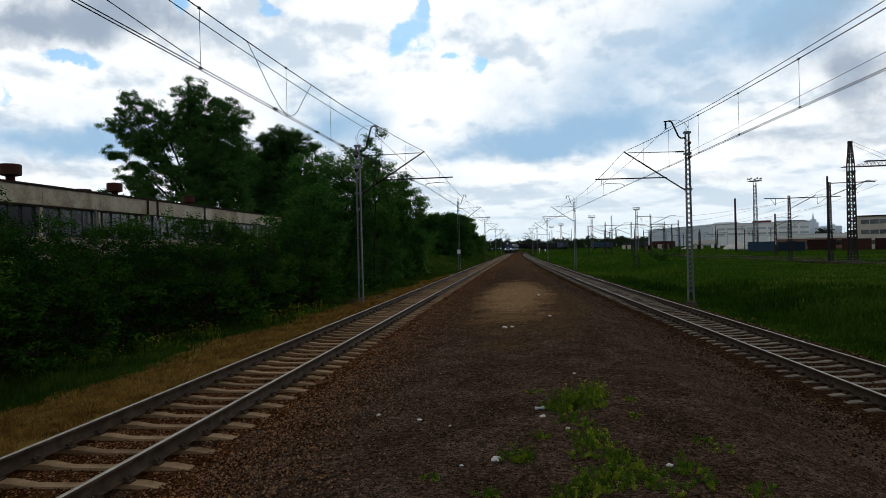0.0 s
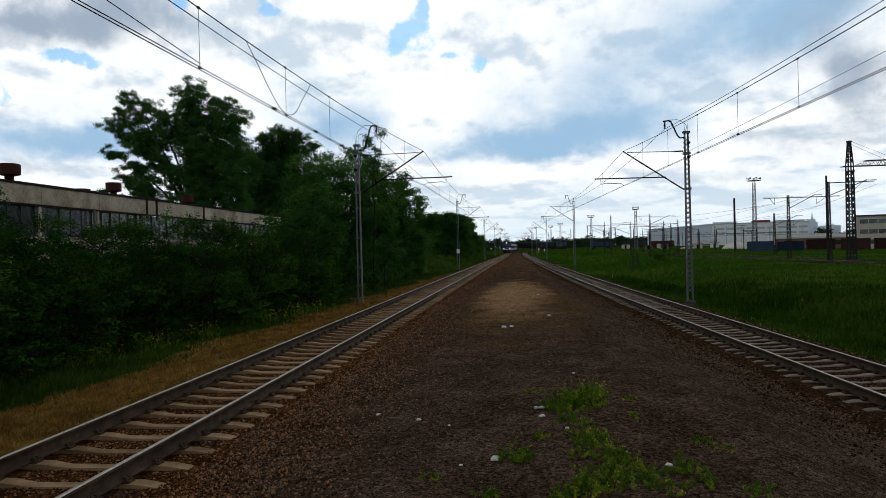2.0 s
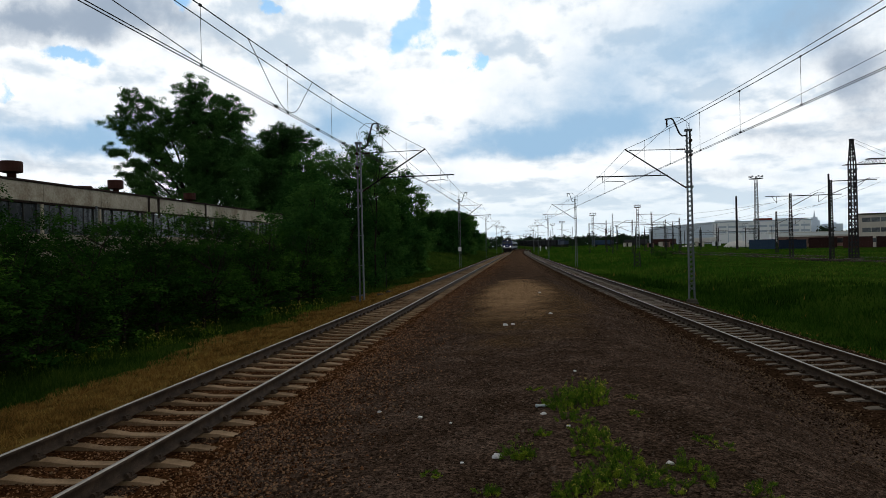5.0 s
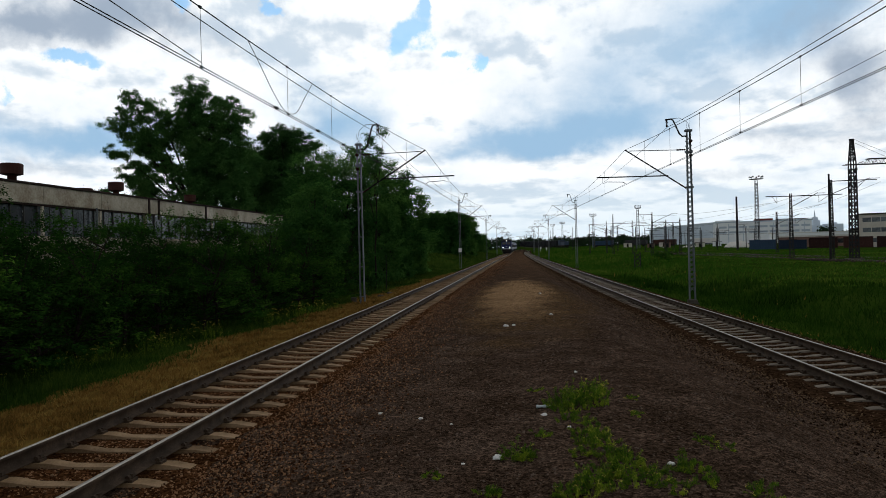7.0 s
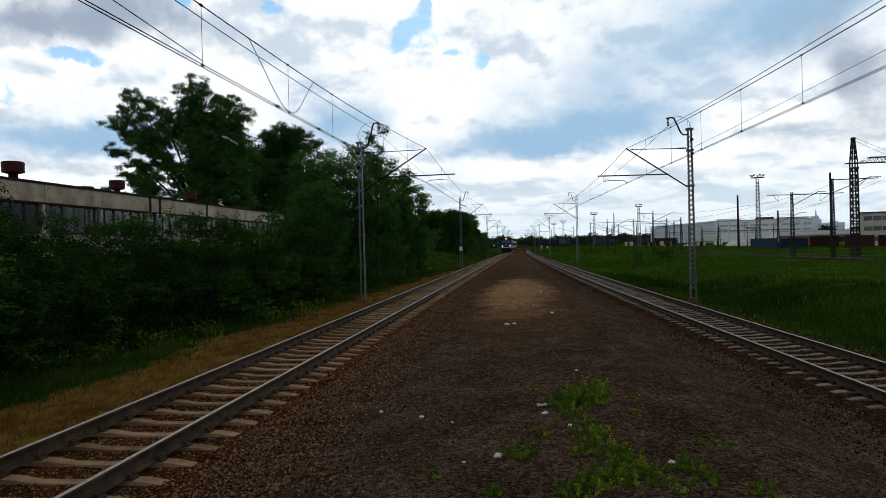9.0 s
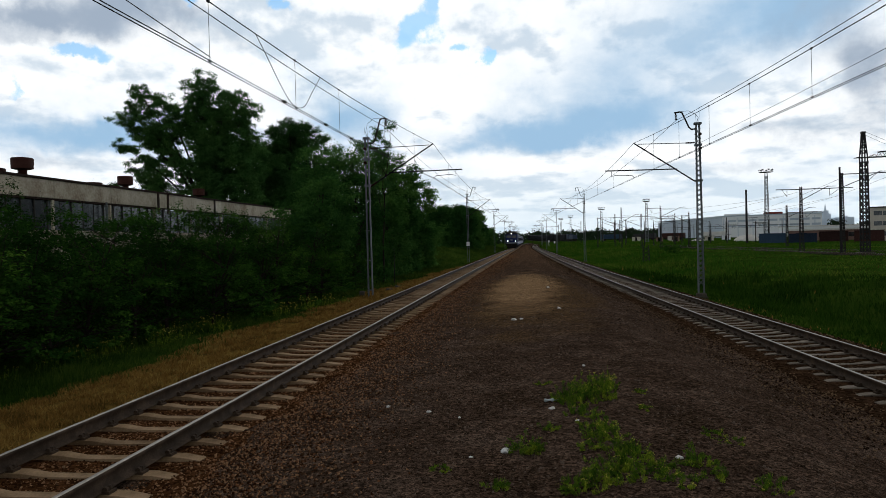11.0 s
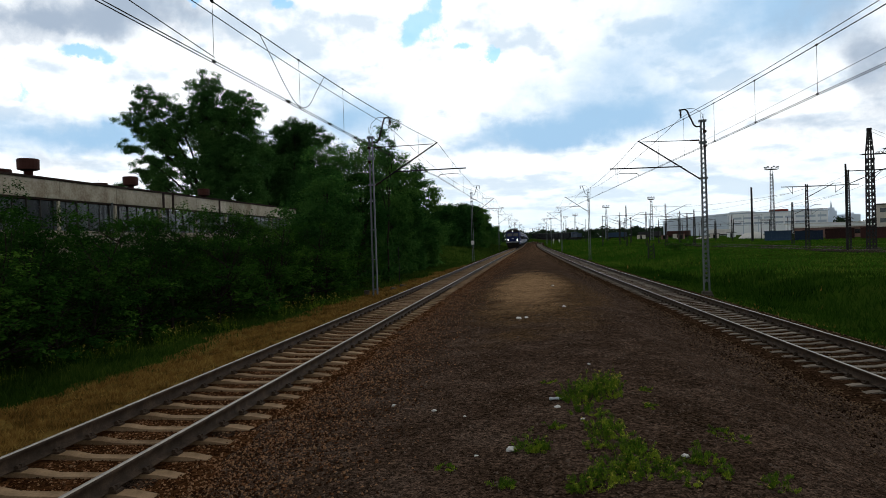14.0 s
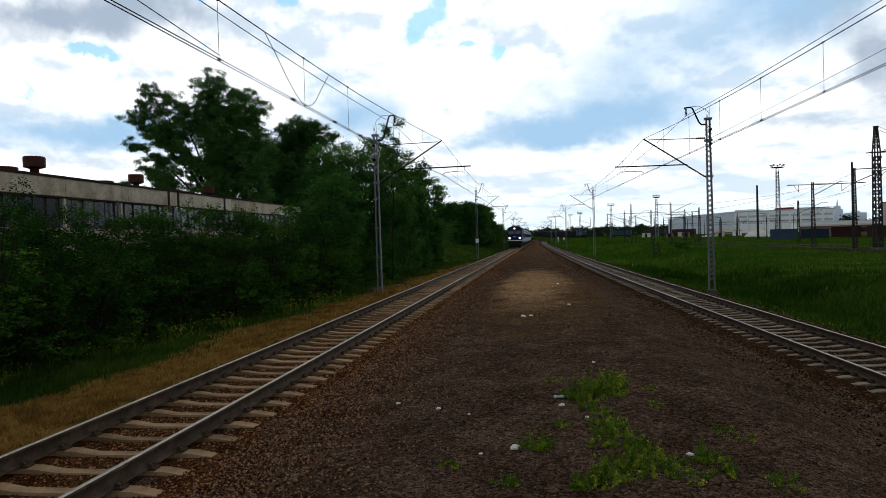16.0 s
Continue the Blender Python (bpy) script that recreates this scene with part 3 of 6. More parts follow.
def build_stones():
    rng = np.random.default_rng(5)
    n = 43000
    y = near_y(rng, n, 4.5, 110)
    u = rng.uniform(-1.25, 1.9, n)
    keep = np.abs(np.abs(u) - 0.7535) > 0.1
    y, u = y[keep], u[keep]
    stones("ballast_stones", np.stack([xl(y) + u, y], -1), bed_height(u) + 0.0, rng.uniform(0.011, 0.028, len(y)) * (0.9 + np.abs(y) / 70), STONE, "brown angular ballast stones between the sleepers", 6)
    n = 25000
    y = near_y(rng, n, 5, 110)
    w = rng.beta(1.1, 3.6, n) * 2.6 + 1.5
    x = xl(y) + w
    stones("spilled_ballast_stones", np.stack([x, y], -1), middle(x, y) + 0.005, rng.uniform(0.008, 0.023, n) * (0.9 + np.abs(y) / 70), STONE, "loose brown ballast stones spilled beside the track", 7)
    n = 15000
    y = near_y(rng, n, 9, 110)
    u = rng.uniform(-2.0, 2.2, n)
    keep = np.abs(np.abs(u) - 0.7535) > 0.1
    y, u = y[keep], u[keep]
    stones("ballast_stones", np.stack([xr(y) + u, y], -1), RAIL_R + bed_height(-u) + 0.012, rng.uniform(0.016, 0.038, len(y)) * (0.9 + np.abs(y) / 90), SHADED_STONE, "dark brown angular ballast stones between the sleepers", 8)
    n = 10000
    y = near_y(rng, n, 5, 110)
    x = xr(y) - 1.5 - rng.beta(1.0, 3.0, n) * 2.2
    stones("spilled_ballast_stones", np.stack([x, y], -1), middle(x, y) + 0.004, rng.uniform(0.01, 0.032, n) * (0.9 + np.abs(y) / 90), SHADED_STONE, "loose brown ballast stones spilled beside the track", 9)
    n = 32000
    y = near_y(rng, n, 3.4, 45)
    x = rng.uniform(0, 1, n) * (xr(y) - xl(y) - 3.6) + xl(y) + 1.8
    keep = ((x + 0.15) / 1.7) ** 2 + ((y - 33) / 11) ** 2 > rng.uniform(0.0, 1.6, n)
    x, y = x[keep], y[keep]
    stones("cinder_gravel", np.stack([x, y], -1), middle(x, y) + 0.002, (0.005 + 0.014 * rng.uniform(0, 1, len(y)) ** 2.6) * (1 + np.abs(y) / 26), GRAVEL, "dark fine gravel trodden into the dirt", 10)


def loose_stones():
    """The ballast stones nearest to the viewer, one by one."""
    rng = random.Random(55)
    kinds = []
    for k in range(9):
        bm = bmesh.new()
        bmesh.ops.create_icosphere(bm, subdivisions=1, radius=1.0)
        cut = [Vector((rng.gauss(0, 1), rng.gauss(0, 1), rng.gauss(0, 1))).normalized() for _ in range(4)]
        for v in bm.verts:
            for c in cut:
                d = v.co.dot(c)
                if d > 0.55:
                    v.co -= c * (d - 0.55)
            v.co.x *= 1.25
            v.co.z *= 0.75
        me = bpy.data.meshes.new("ballast_stone")
        bm.to_mesh(me)
        bm.free()
        me.materials.append(STONE_PIECE)
        kinds.append(me)
    bed, strip = bpy.data.objects["ballast_bed_left"], bpy.data.objects["dirt_strip"]
    for k in range(560):
        y = 5.2 + 6.5 * rng.random() ** 1.3
        if k % 2:
            u = rng.uniform(-0.62, 0.62) if k % 4 == 1 else rng.uniform(0.9, 1.5)
            x, parent = float(xl(y)) + u, bed
            z = float(bed_height(u))
        else:
            x, parent = float(xl(y)) + 1.5 + 1.7 * rng.random() ** 1.6, strip
            z = float(middle(x, y))
        s = rng.uniform(0.013, 0.024)
        share("ballast_stone", rng.choice(kinds), parent, pose(x, y, z + s * 0.35, rng.uniform(-25, 25), rng.uniform(-25, 25), rng.uniform(0, 360)) @ Matrix.Scale(s, 4))


# ---- overhead line ----
def insulator(bm, p, q, r=0.055):
    p, q = Vector(p), Vector(q)
    m = Matrix.Translation(p) @ (q - p).to_track_quat("Z", "X").to_matrix().to_4x4()
    L = (q - p).length
    prof, n = [(0.02, 0)], 5
    for i in range(n):
        a = (i + 0.2) / n * L
        prof += [(0.03, a), (r, a + 0.3 * L / n), (0.03, a + 0.6 * L / n)]
    prof.append((0.02, L))
    lathe(bm, prof, 8, m)


def lattice(bm, h, w0, w1, d0, d1, leg, lace, step):
    """Four angle legs with diagonal lacing on all faces."""
    def corner(sx, sy, z):
        f = z / h
        return Vector((sx * (w0 + (w1 - w0) * f) / 2, sy * (d0 + (d1 - d0) * f) / 2, z))
    for sx in (-1, 1):
        for sy in (-1, 1):
            rod(bm, corner(sx, sy, 0), corner(sx, sy, h), leg, seg=4)
    z = 0.1
    while z + step < h:
        for a, b in (((-1, -1), (1, -1)), ((-1, 1), (1, 1)), ((-1, -1), (-1, 1)), ((1, -1), (1, 1))):
            rod(bm, corner(*a, z), corner(*b, z + step), lace, seg=4, caps=False)
            rod(bm, corner(*b, z), corner(*a, z + step), lace, seg=4, caps=False)
        z += step


def catenary_mast(at, side, h, reach, reg, group, steel=GALV, battens=False, tag="weathered grey steel catenary mast with a slanted bracket arm", base=0.0, horn_lift=0.75, contact=5.4):
    """side: +1 when the track lies towards +x. Heights count from the mast's foot; contact is that of the contact wire."""
    mast = thing("catenary_mast", pose(*at), tag, "catenary mast", group)
    s_out = -side
    bm = bmesh.new()
    box(bm, -0.27, 0.27, -0.26, 0.26, -0.6, base - 0.05, bevel=0.04)
    box(bm, -0.22, 0.22, -0.2, 0.2, base - 0.07, base + 0.1, bevel=0.03)
    part("foundation", bm, FOUNDATION, mast, "weathered concrete block")
    for s in (-1, 1):
        bm = bmesh.new()
        sec = [(0.0, -0.09), (0.0, 0.09), (-0.05, 0.09), (-0.05, 0.078), (-0.012, 0.078), (-0.012, -0.078), (-0.05, -0.078), (-0.05, -0.09)]
        loft_ring = [[bm.verts.new((s * (c + x), y, z)) for x, y in sec] for c, z in ((0.13 if battens else 0.155, base), (0.1, h))]
        for k in range(8):
            bm.faces.new((loft_ring[0][k], loft_ring[0][(k + 1) % 8], loft_ring[1][(k + 1) % 8], loft_ring[1][k]))
        bm.faces.new(loft_ring[0])
        bm.faces.new(loft_ring[1][::-1])
        bmesh.ops.recalc_face_normals(bm, faces=bm.faces)
        part("mast_leg", bm, steel, mast, "channel-section steel leg")
    z, bar = base + 0.5, None
    while z < h - 0.5:
        for y in (-0.095, 0.095):
            if bar is None:
                bm = bmesh.new()
                if battens:
                    box(bm, -0.14, 0.14, -0.01, 0.01, -0.025, 0.025)
                else:
                    rod(bm, (-0.13, 0, 0), (0.13, 0, 0.24), 0.014, seg=4)
                    rod(bm, (0.13, 0, 0), (-0.13, 0, 0.24), 0.014, seg=4)
                bar = part("lacing_bar", bm, steel, mast)
                bar.location = (0, y, z)
            else:
                share("lacing_bar", bar.data, mast, pose(0, y, z))
        z += 1.5 if battens else 0.24
    for k in range(2):
        bm = bmesh.new()
        insulator(bm, (s_out * 0.05, -0.09, h - 0.6 - 0.7 * k), (s_out * 0.05, -0.32, h - 0.6 - 0.7 * k), 0.075)
        part("insulator", bm, PORCELAIN, mast)
    for k in (-1, 1):
        bm = bmesh.new()
        rod(bm, (0.06 * k, 0, h), (0.1 * k, 0, h + 0.5), 0.01, 0.006, seg=4)
        part("spike", bm, DARKSTEEL, mast, "thin steel spike")
    for z in (h - 0.05, h - 1.1, contact - 0.25):
        bm = bmesh.new()
        box(bm, -0.17, 0.17, -0.12, 0.12, z - 0.05, z + 0.05)
        part("collar", bm, steel, mast)
    s = side
    bm = bmesh.new()
    top = (s * reach, 0, contact + 1.72)
    foot = (s * 0.15, 0, contact - 0.3)
    f = Vector(foot) + (Vector(top) - Vector(foot)) * 0.1
    rod(bm, f, top, 0.034, 0.032, seg=8)
    arm = part("bracket_arm", bm, DARKSTEEL, mast, "slanted tubular bracket", True)
    bm = bmesh.new()
    rod(bm, (s * 0.55, 0, contact + 1.62), (s * (reach - 0.2), 0, contact + 1.66), 0.018, seg=6)
    part("tie_rod", bm, DARKSTEEL, mast)
    bm = bmesh.new()
    insulator(bm, (s * 0.15, 0, contact + 1.62), (s * 0.6, 0, contact + 1.62))
    part("insulator", bm, PORCELAIN, mast, "brown ribbed porcelain insulator")
    bm = bmesh.new()
    insulator(bm, foot, f)
    part("insulator", bm, PORCELAIN, mast, "brown ribbed porcelain insulator")
    bm = bmesh.new()
    mid = Vector(foot) + (Vector(top) - Vector(foot)) * 0.33
    rz = contact + 0.36
    rod(bm, (mid.x - s * 0.1, 0, rz), (s * reg, 0, rz + 0.03), 0.03, seg=8)
    rod(bm, (mid.x + s * 0.25, 0, mid.z + 0.1), (mid.x + s * 0.25, 0, rz), 0.012, seg=5)
    pipe(bm, [(s * (reg - 0.3), 0, rz), (s * (reg - 0.3), 0, rz - 0.28), (s * (reg - 0.5), 0, rz - 0.2), (s * (reach + 0.12), 0, rz - 0.24), (s * reach, 0, contact + 0.02)], 0.016)
    part("registration_arm", bm, DARKSTEEL, mast, "horizontal registration tube with its steady arm")
    bm = bmesh.new()
    pipe(bm, [(s * 0.05, 0, h - 0.3), (s * 0.3, 0, h - 0.32), (s * 0.42, 0, h - 0.2), (s * 0.72, 0, h + horn_lift), (s * 0.82, 0, h + horn_lift + 0.06), (s * 1.1, 0, h + horn_lift + 0.03)], 0.04, 6)
    part("horn_bracket", bm, DARKSTEEL, mast, "cranked bracket on top of the mast")
    bm = bmesh.new()
    pipe(bm, [(s * 0.05, 0.05, h - 0.1), (s * -0.05, 0.05, h + 0.25), (s * 0.05, 0.05, h + horn_lift * 0.8), (s * 0.4, 0.04, h + horn_lift + 0.1), (s * 0.85, 0.02, h + horn_lift + 0.08)], 0.012, 5)
    part("bonding_cable", bm, WIRE, mast, "thin looped bonding cable")
    bm = bmesh.new()
    insulator(bm, (s * 1.02, 0, h + horn_lift), (s * 1.02, 0, h + horn_lift - 0.34), 0.07)
    part("insulator", bm, PORCELAIN, mast)
    return mast


def wire_run(parent, name, pts, r, label=""):
    """A wire through the points, with a smooth sag given by the points themselves."""
    bm = bmesh.new()
    pipe(bm, pts, r, 5)
    return part(name, bm, WIRE, parent, label)


def span(a, b, sag, n=14):
    """Points of a wire between two holders."""
    a, b = Vector(a), Vector(b)
    out = []
    for i in range(n + 1):
        t = i / n
        p = a.lerp(b, t)
        out.append((p.x, p.y, p.z - 4 * sag * t * (1 - t)))
    return out


def overhead(label, holds, droppers, feeder, clamp):
    """holds: (x, y, contact z, messenger z) at each mast; feeder: (x, y, z)."""
    line = thing("overhead_line", Matrix(), label, "overhead wires", "overhead lines")
    for d in (-0.04, 0.04):
        wire_run(line, "contact_wire", [p for a, b in zip(holds, holds[1:]) for p in span((a[0] + d, a[1], a[2]), (b[0] + d, b[1], b[2]), 0.02, 8)], 0.0085)
    mess = [p for a, b in zip(holds, holds[1:]) for p in span((a[0], a[1], a[3]), (b[0], b[1], b[3]), 0.85 * ((b[1] - a[1]) / 56) ** 2, 16)]
    wire_run(line, "messenger_wire", mess, 0.011)
    wire_run(line, "feeder_wire", [p for a, b in zip(feeder, feeder[1:]) for p in span(a, b, 0.7, 16)], 0.011)
    my = np.array(mess)
    hd = np.array(holds)
    for y in droppers:
        xm, zm = np.interp(y, my[:, 1], my[:, 0]), np.interp(y, my[:, 1], my[:, 2])
        xc, zc = np.interp(y, hd[:, 1], hd[:, 0]), np.interp(y, hd[:, 1], hd[:, 2])
        bm = bmesh.new()
        pipe(bm, [(xm, y, zm), ((xm + xc) / 2, y, (zm + zc) / 2), (xc, y, zc)], 0.005, 4)
        for zz, xx in ((zm, xm), (zc, xc)):
            box(bm, xx - 0.016, xx + 0.016, y - 0.035, y + 0.035, zz - 0.02, zz + 0.02)
        part("dropper", bm, WIRE, line)
    for y, z0 in clamp:
        bm = bmesh.new()
        xc = float(np.interp(y, hd[:, 1], hd[:, 0]))
        box(bm, xc - 0.035, xc + 0.035, y - 0.06, y + 0.06, z0 - 0.025, z0 + 0.025)
        part("wire_clamp", bm, WIRE, line)
    return line, my


def build_overhead():
    zl = -0.62
    catenary_mast((-7.88, 33.5, zl), 1, 8.2, 3.38, 4.78, "masts along the line", contact=5.4 - zl, horn_lift=0.85, battens=True)
    for x, y, c in ((-7.3, 85, 5.72), (-6.8, 145, 5.9), (-6.3, 198, 5.9), (-6.0, 252, 5.9), (-5.2, 310, 5.9), (-8.1, -22, 5.4)):
        catenary_mast((x, y, -0.55), 1, 8.75, float(xl(y)) - x + 0.2, float(xl(y)) - x + 1.3, "masts along the line", contact=c + 0.55, battens=True)
    zr = -0.75
    catenary_mast((8.48, 34.7, zr), -1, 8.5, 3.08, 4.5, "masts along the line", contact=5.15 - zr, horn_lift=0.5)
    for x, y, c in ((7.6, 91, 5.85), (6.56, 150, 6.05), (5.95, 205, 6.1), (6.0, 262, 6.1), (7.0, 322, 6.1), (11.5, -22, 5.15)):
        catenary_mast((x, y, -0.8), -1, 8.9, x - float(xr(y)) + 0.2, x - float(xr(y)) + 1.4, "masts along the line", contact=c + 0.8)
    left = [(-5.75, -22, 5.4, 7.1), (-5.17, 20, 5.4, 6.645), (-4.5, 33.5, 5.4, 7.12)] + [(float(xl(y)) + 0.2, y, c, c + 1.7) for y, c in ((85, 5.72), (145, 5.9), (198, 5.9), (252, 5.9), (310, 5.9))]
    feed = [(-7.1, -22, 8.2), (-6.98, 33.5, 8.1)] + [(x + 1.02, y, 8.2) for x, y in ((-7.3, 85), (-6.8, 145), (-6.3, 198), (-6.0, 252), (-5.2, 310))]
    line, my = overhead("dark overhead wires with droppers above the track", left, [11.05, 15.25, 18.8, 24, 29, 40, 46, 52, 58, 64, 70, 76, 82], feed, [(14.5, 5.4), (17.5, 5.4), (20, 5.4)])
    right = [(7.95, -22, 5.15, 7.2), (5.4, 34.7, 5.15, 6.87)] + [(float(xr(y)) - 0.2, y, c, c + 1.7) for y, c in ((91, 5.85), (150, 6.05), (205, 6.1), (262, 6.1), (322, 6.1))]
    feed = [(10.2, -22, 8.75), (7.46, 34.7, 7.9)] + [(x - 1.02, y, 8.1) for x, y in ((7.6, 91), (6.56, 150), (5.95, 205), (6.0, 262), (7.0, 322))]
    line_r, mr = overhead("dark overhead wires with droppers above the track", right, [12.2, 15.7, 19.3, 22.8, 26.4, 30.5, 42, 50, 58, 66, 74, 82], feed, [])
    wire_run(line_r, "anchor_wire", span((8.6, -22, 6.7), (8.5, 34.6, 6.72), 0.25), 0.007)
    wire_run(line, "anchor_wire", [(-5.21, 10.9, 5.42), (-5.22, 8.1, 5.56), (-5.5, -22, 6.6)], 0.0075)
    # looped jumper that hangs from the messenger down to the contact wire
    z0, zf = (float(np.interp(y, my[:, 1], my[:, 2])) for y in (13.0, 17.1))
    bm = bmesh.new()
    pts = [Vector((-5.26, 13.0, z0)), Vector((-5.24, 13.5, 6.16)), Vector((-5.22, 14.3, 5.68)), Vector((-5.2, 14.95, 5.42)), Vector((-5.16, 15.6, 5.5)), Vector((-5.17, 16.3, 6.0)), Vector((-5.2, 17.1, zf))]
    fine = []
    for i in range(len(pts) - 1):
        p0, p1, p2, p3 = pts[max(i - 1, 0)], pts[i], pts[i + 1], pts[min(i + 2, len(pts) - 1)]
        for k in range(5):
            t = k / 5
            fine.append(0.5 * ((2 * p1) + (p2 - p0) * t + (2 * p0 - 5 * p1 + 4 * p2 - p3) * t * t + (3 * p1 - p0 - 3 * p2 + p3) * t ** 3))
    pipe(bm, fine + [pts[-1]], 0.008, 5)
    part("jumper_cable", bm, WIRE, line)


build_ground()
build_track(xl, RAIL_L, -11.8, 84, "straight railway track with rusty rails on concrete sleepers")
build_track(xr, RAIL_R, -11.5, 80, "gently curving railway track with rusty rails on grey concrete sleepers", CONCRETE_GREY)
build_overhead()


# ---- plants ----
def leaf_points(blobs, per, rng, shell=0.55):
    """Random places in leaf clumps that fill the given balls: (x, y, z, rx, rz)."""
    out = []
    for x, y, z, rx, rz in blobs:
        k = max(5, int(per * rx * rx * rz ** 0.5))
        d = rng.normal(size=(k, 3))
        d /= np.linalg.norm(d, axis=1)[:, None]
        c = d * (shell + (1 - shell) * rng.uniform(0, 1, (k, 1))) * np.array([rx, rx, rz]) + np.array([x, y, z])
        out.append(c)
    return np.concatenate(out)


def leaves(name, centres, n_each, spread, size, mat, parent, rng, label="", up=0.5, loose=0.55, rise=0.0, slim=0.5, pointed=False):
    """Leaves in rounded sprays round the centres; each spray's leaves face outwards and up."""
    c = np.repeat(centres, n_each, 0)
    n = len(c)
    o = rng.normal(0, 1, (n, 3))
    o /= np.linalg.norm(o, axis=1)[:, None]
    c = c + o * spread * rng.uniform(0.35, 1.75, (n, 1)) * np.array([1.15, 1.15, 0.7])
    f = o + np.array([0, 0, up]) + rng.normal(0, loose, (n, 3))
    f /= np.linalg.norm(f, axis=1)[:, None]
    a = np.cross(f, rng.normal(size=(n, 3)))
    if rise:
        a = rng.normal(0, 0.5, (n, 3)) + np.array([0, 0, rise])
    a /= np.linalg.norm(a, axis=1)[:, None]
    b = np.cross(f, a)
    s = size * rng.uniform(0.6, 1.3, (n, 1))
    if pointed:
        V = np.stack([c - a * s * 0.8 - b * s * slim, c + a * s, c - a * s * 0.5 + b * s * slim], 1).reshape(-1, 3)
        return mesh_np(name, V, np.arange(n * 3).reshape(n, 3), mat, parent, label)
    k = f * s * 0.16
    V = np.stack([c - a * s, c + b * s * slim + k, c + a * s, c - b * s * slim + k], 1).reshape(-1, 3)
    F = np.arange(n * 4).reshape(n, 4)
    return mesh_np(name, V, F, mat, parent, label)


def tree(at, height, blobs, trunk_r, leaf, per, n_each, mat, label, group="", seed=1, name="tree", spread=0.34):
    """blobs: balls of the crown relative to the foot."""
    rng = np.random.default_rng(seed)
    lobes = blobs
    if name == "tree":
        blobs = [(x + rng.normal(0, 0.42) * r, y + rng.normal(0, 0.45) * r, z + rng.normal(0, 0.42) * rz, r * f, rz * f)
                 for x, y, z, r, rz in lobes for f in rng.uniform(0.34, 0.66, 6)]
    t = thing(name, pose(*at), label, "tree" if name == "tree" else "bush", group)
    bm = bmesh.new()
    top = max(lobes, key=lambda b: b[2])
    p, r = Vector((0, 0, -0.3)), trunk_r
    steps = 7
    path = []
    for i in range(steps):
        f = (i + 1) / steps
        q = Vector((top[0] * f * f + rng.normal(0, 0.12) * trunk_r * 4, top[1] * f * f + rng.normal(0, 0.12) * trunk_r * 4, top[2] * f * 0.95))
        r2 = trunk_r * (1 - 0.88 * f)
        rod(bm, p, q, r, r2, seg=8, caps=False)
        path.append((q.copy(), r2))
        p, r = q, r2
    for x, y, z, rx, rz in lobes:
        want = z * rng.uniform(0.45, 0.85) - 0.2 * math.hypot(x, y)
        q, rr = min(path, key=lambda a: abs(a[0].z - want))
        end = Vector((x, y, z))
        # limbs leave the trunk steeply, then bend outwards
        bend = q.lerp(end, 0.45) + Vector((rng.normal(0, 0.1), rng.normal(0, 0.1), rng.uniform(-0.05, 0.12))) * (end - q).length
        r0 = max(0.025, min(rr * 0.5, trunk_r * 0.26))
        a = q
        for k in range(1, 5):
            f = k / 4
            b = q * (1 - f) ** 2 + bend * 2 * f * (1 - f) + end * f * f
            rod(bm, a, b, r0 * (1.15 - f), r0 * (0.9 - f * 0.75), seg=5, caps=False)
            a = b
        for _ in range(4):
            d = Vector(rng.normal(size=3))
            tip = end + Vector((d.x * rx * 0.6, d.y * rx * 0.6, abs(d.z) * rz * 0.6))
            rod(bm, end.lerp(q, rng.uniform(0, 0.3)), tip, r0 * 0.22, r0 * 0.06, seg=3, caps=False)
    part("trunk", bm, BARK, t, "dark branching trunk")
    leaves("crown", leaf_points(blobs, per, rng, 0.2 if name == "tree" else 0.55), n_each, spread, leaf, mat, t, rng, "dense dark green leaves", up=0.9 if name == "tree" else 1.4, loose=0.5, slim=0.6, pointed=True)
    return t


def crown(rng, h, w, n, base=0.3):
    """Balls for a plain broad crown."""
    out = []
    for i in range(n):
        f = (i + 0.5) / n
        z = h * (base + (1 - base) * f * 0.95)
        r = w * math.sqrt(max(0.12, 1 - ((f - 0.42) / 0.66) ** 2))
        a = i * 2.4 + rng.uniform(-0.4, 0.4)
        d = r * rng.uniform(0.4, 0.8)
        q = w * rng.uniform(0.36, 0.55)
        out.append((math.cos(a) * d, math.sin(a) * d, min(z, h - q * 0.8), q, q * rng.uniform(0.75, 1.0)))
    return out


# limbs of the tall poplar: where they end beside and above the foot, where they leave the trunk, how far down they are leafy, and how wide
POPLAR_BOUGHS = [(-8.3, 18.5, 8.5, 0.5, 1.0), (-6.9, 19.6, 9.0, 0.5, 1.0), (-5.6, 21.4, 9.0, 0.5, 1.1), (-4.2, 21.2, 10.0, 0.5, 1.1), (-1.4, 22.9, 11.0, 0.6, 1.15), (0.3, 23.2, 12.0, 0.65, 1.25), (1.7, 23.2, 12.0, 0.65, 1.2),
         (3.9, 21.6, 10.5, 0.7, 1.2), (5.4, 20.6, 9.0, 0.75, 1.25), (6.8, 20.7, 8.0, 0.7, 1.1), (7.7, 19.0, 7.5, 0.75, 1.1), (-8.4, 15.4, 7.0, 0.4, 0.75), (-7.0, 17.2, 7.5, 0.45, 0.9), (-7.0, 12.7, 5.5, 0.4, 0.75),
         (-5.6, 10.8, 5.0, 0.5, 0.75), (7.3, 16.2, 6.0, 0.8, 1.3), (-3.2, 15.8, 7.0, 0.5, 0.9)]


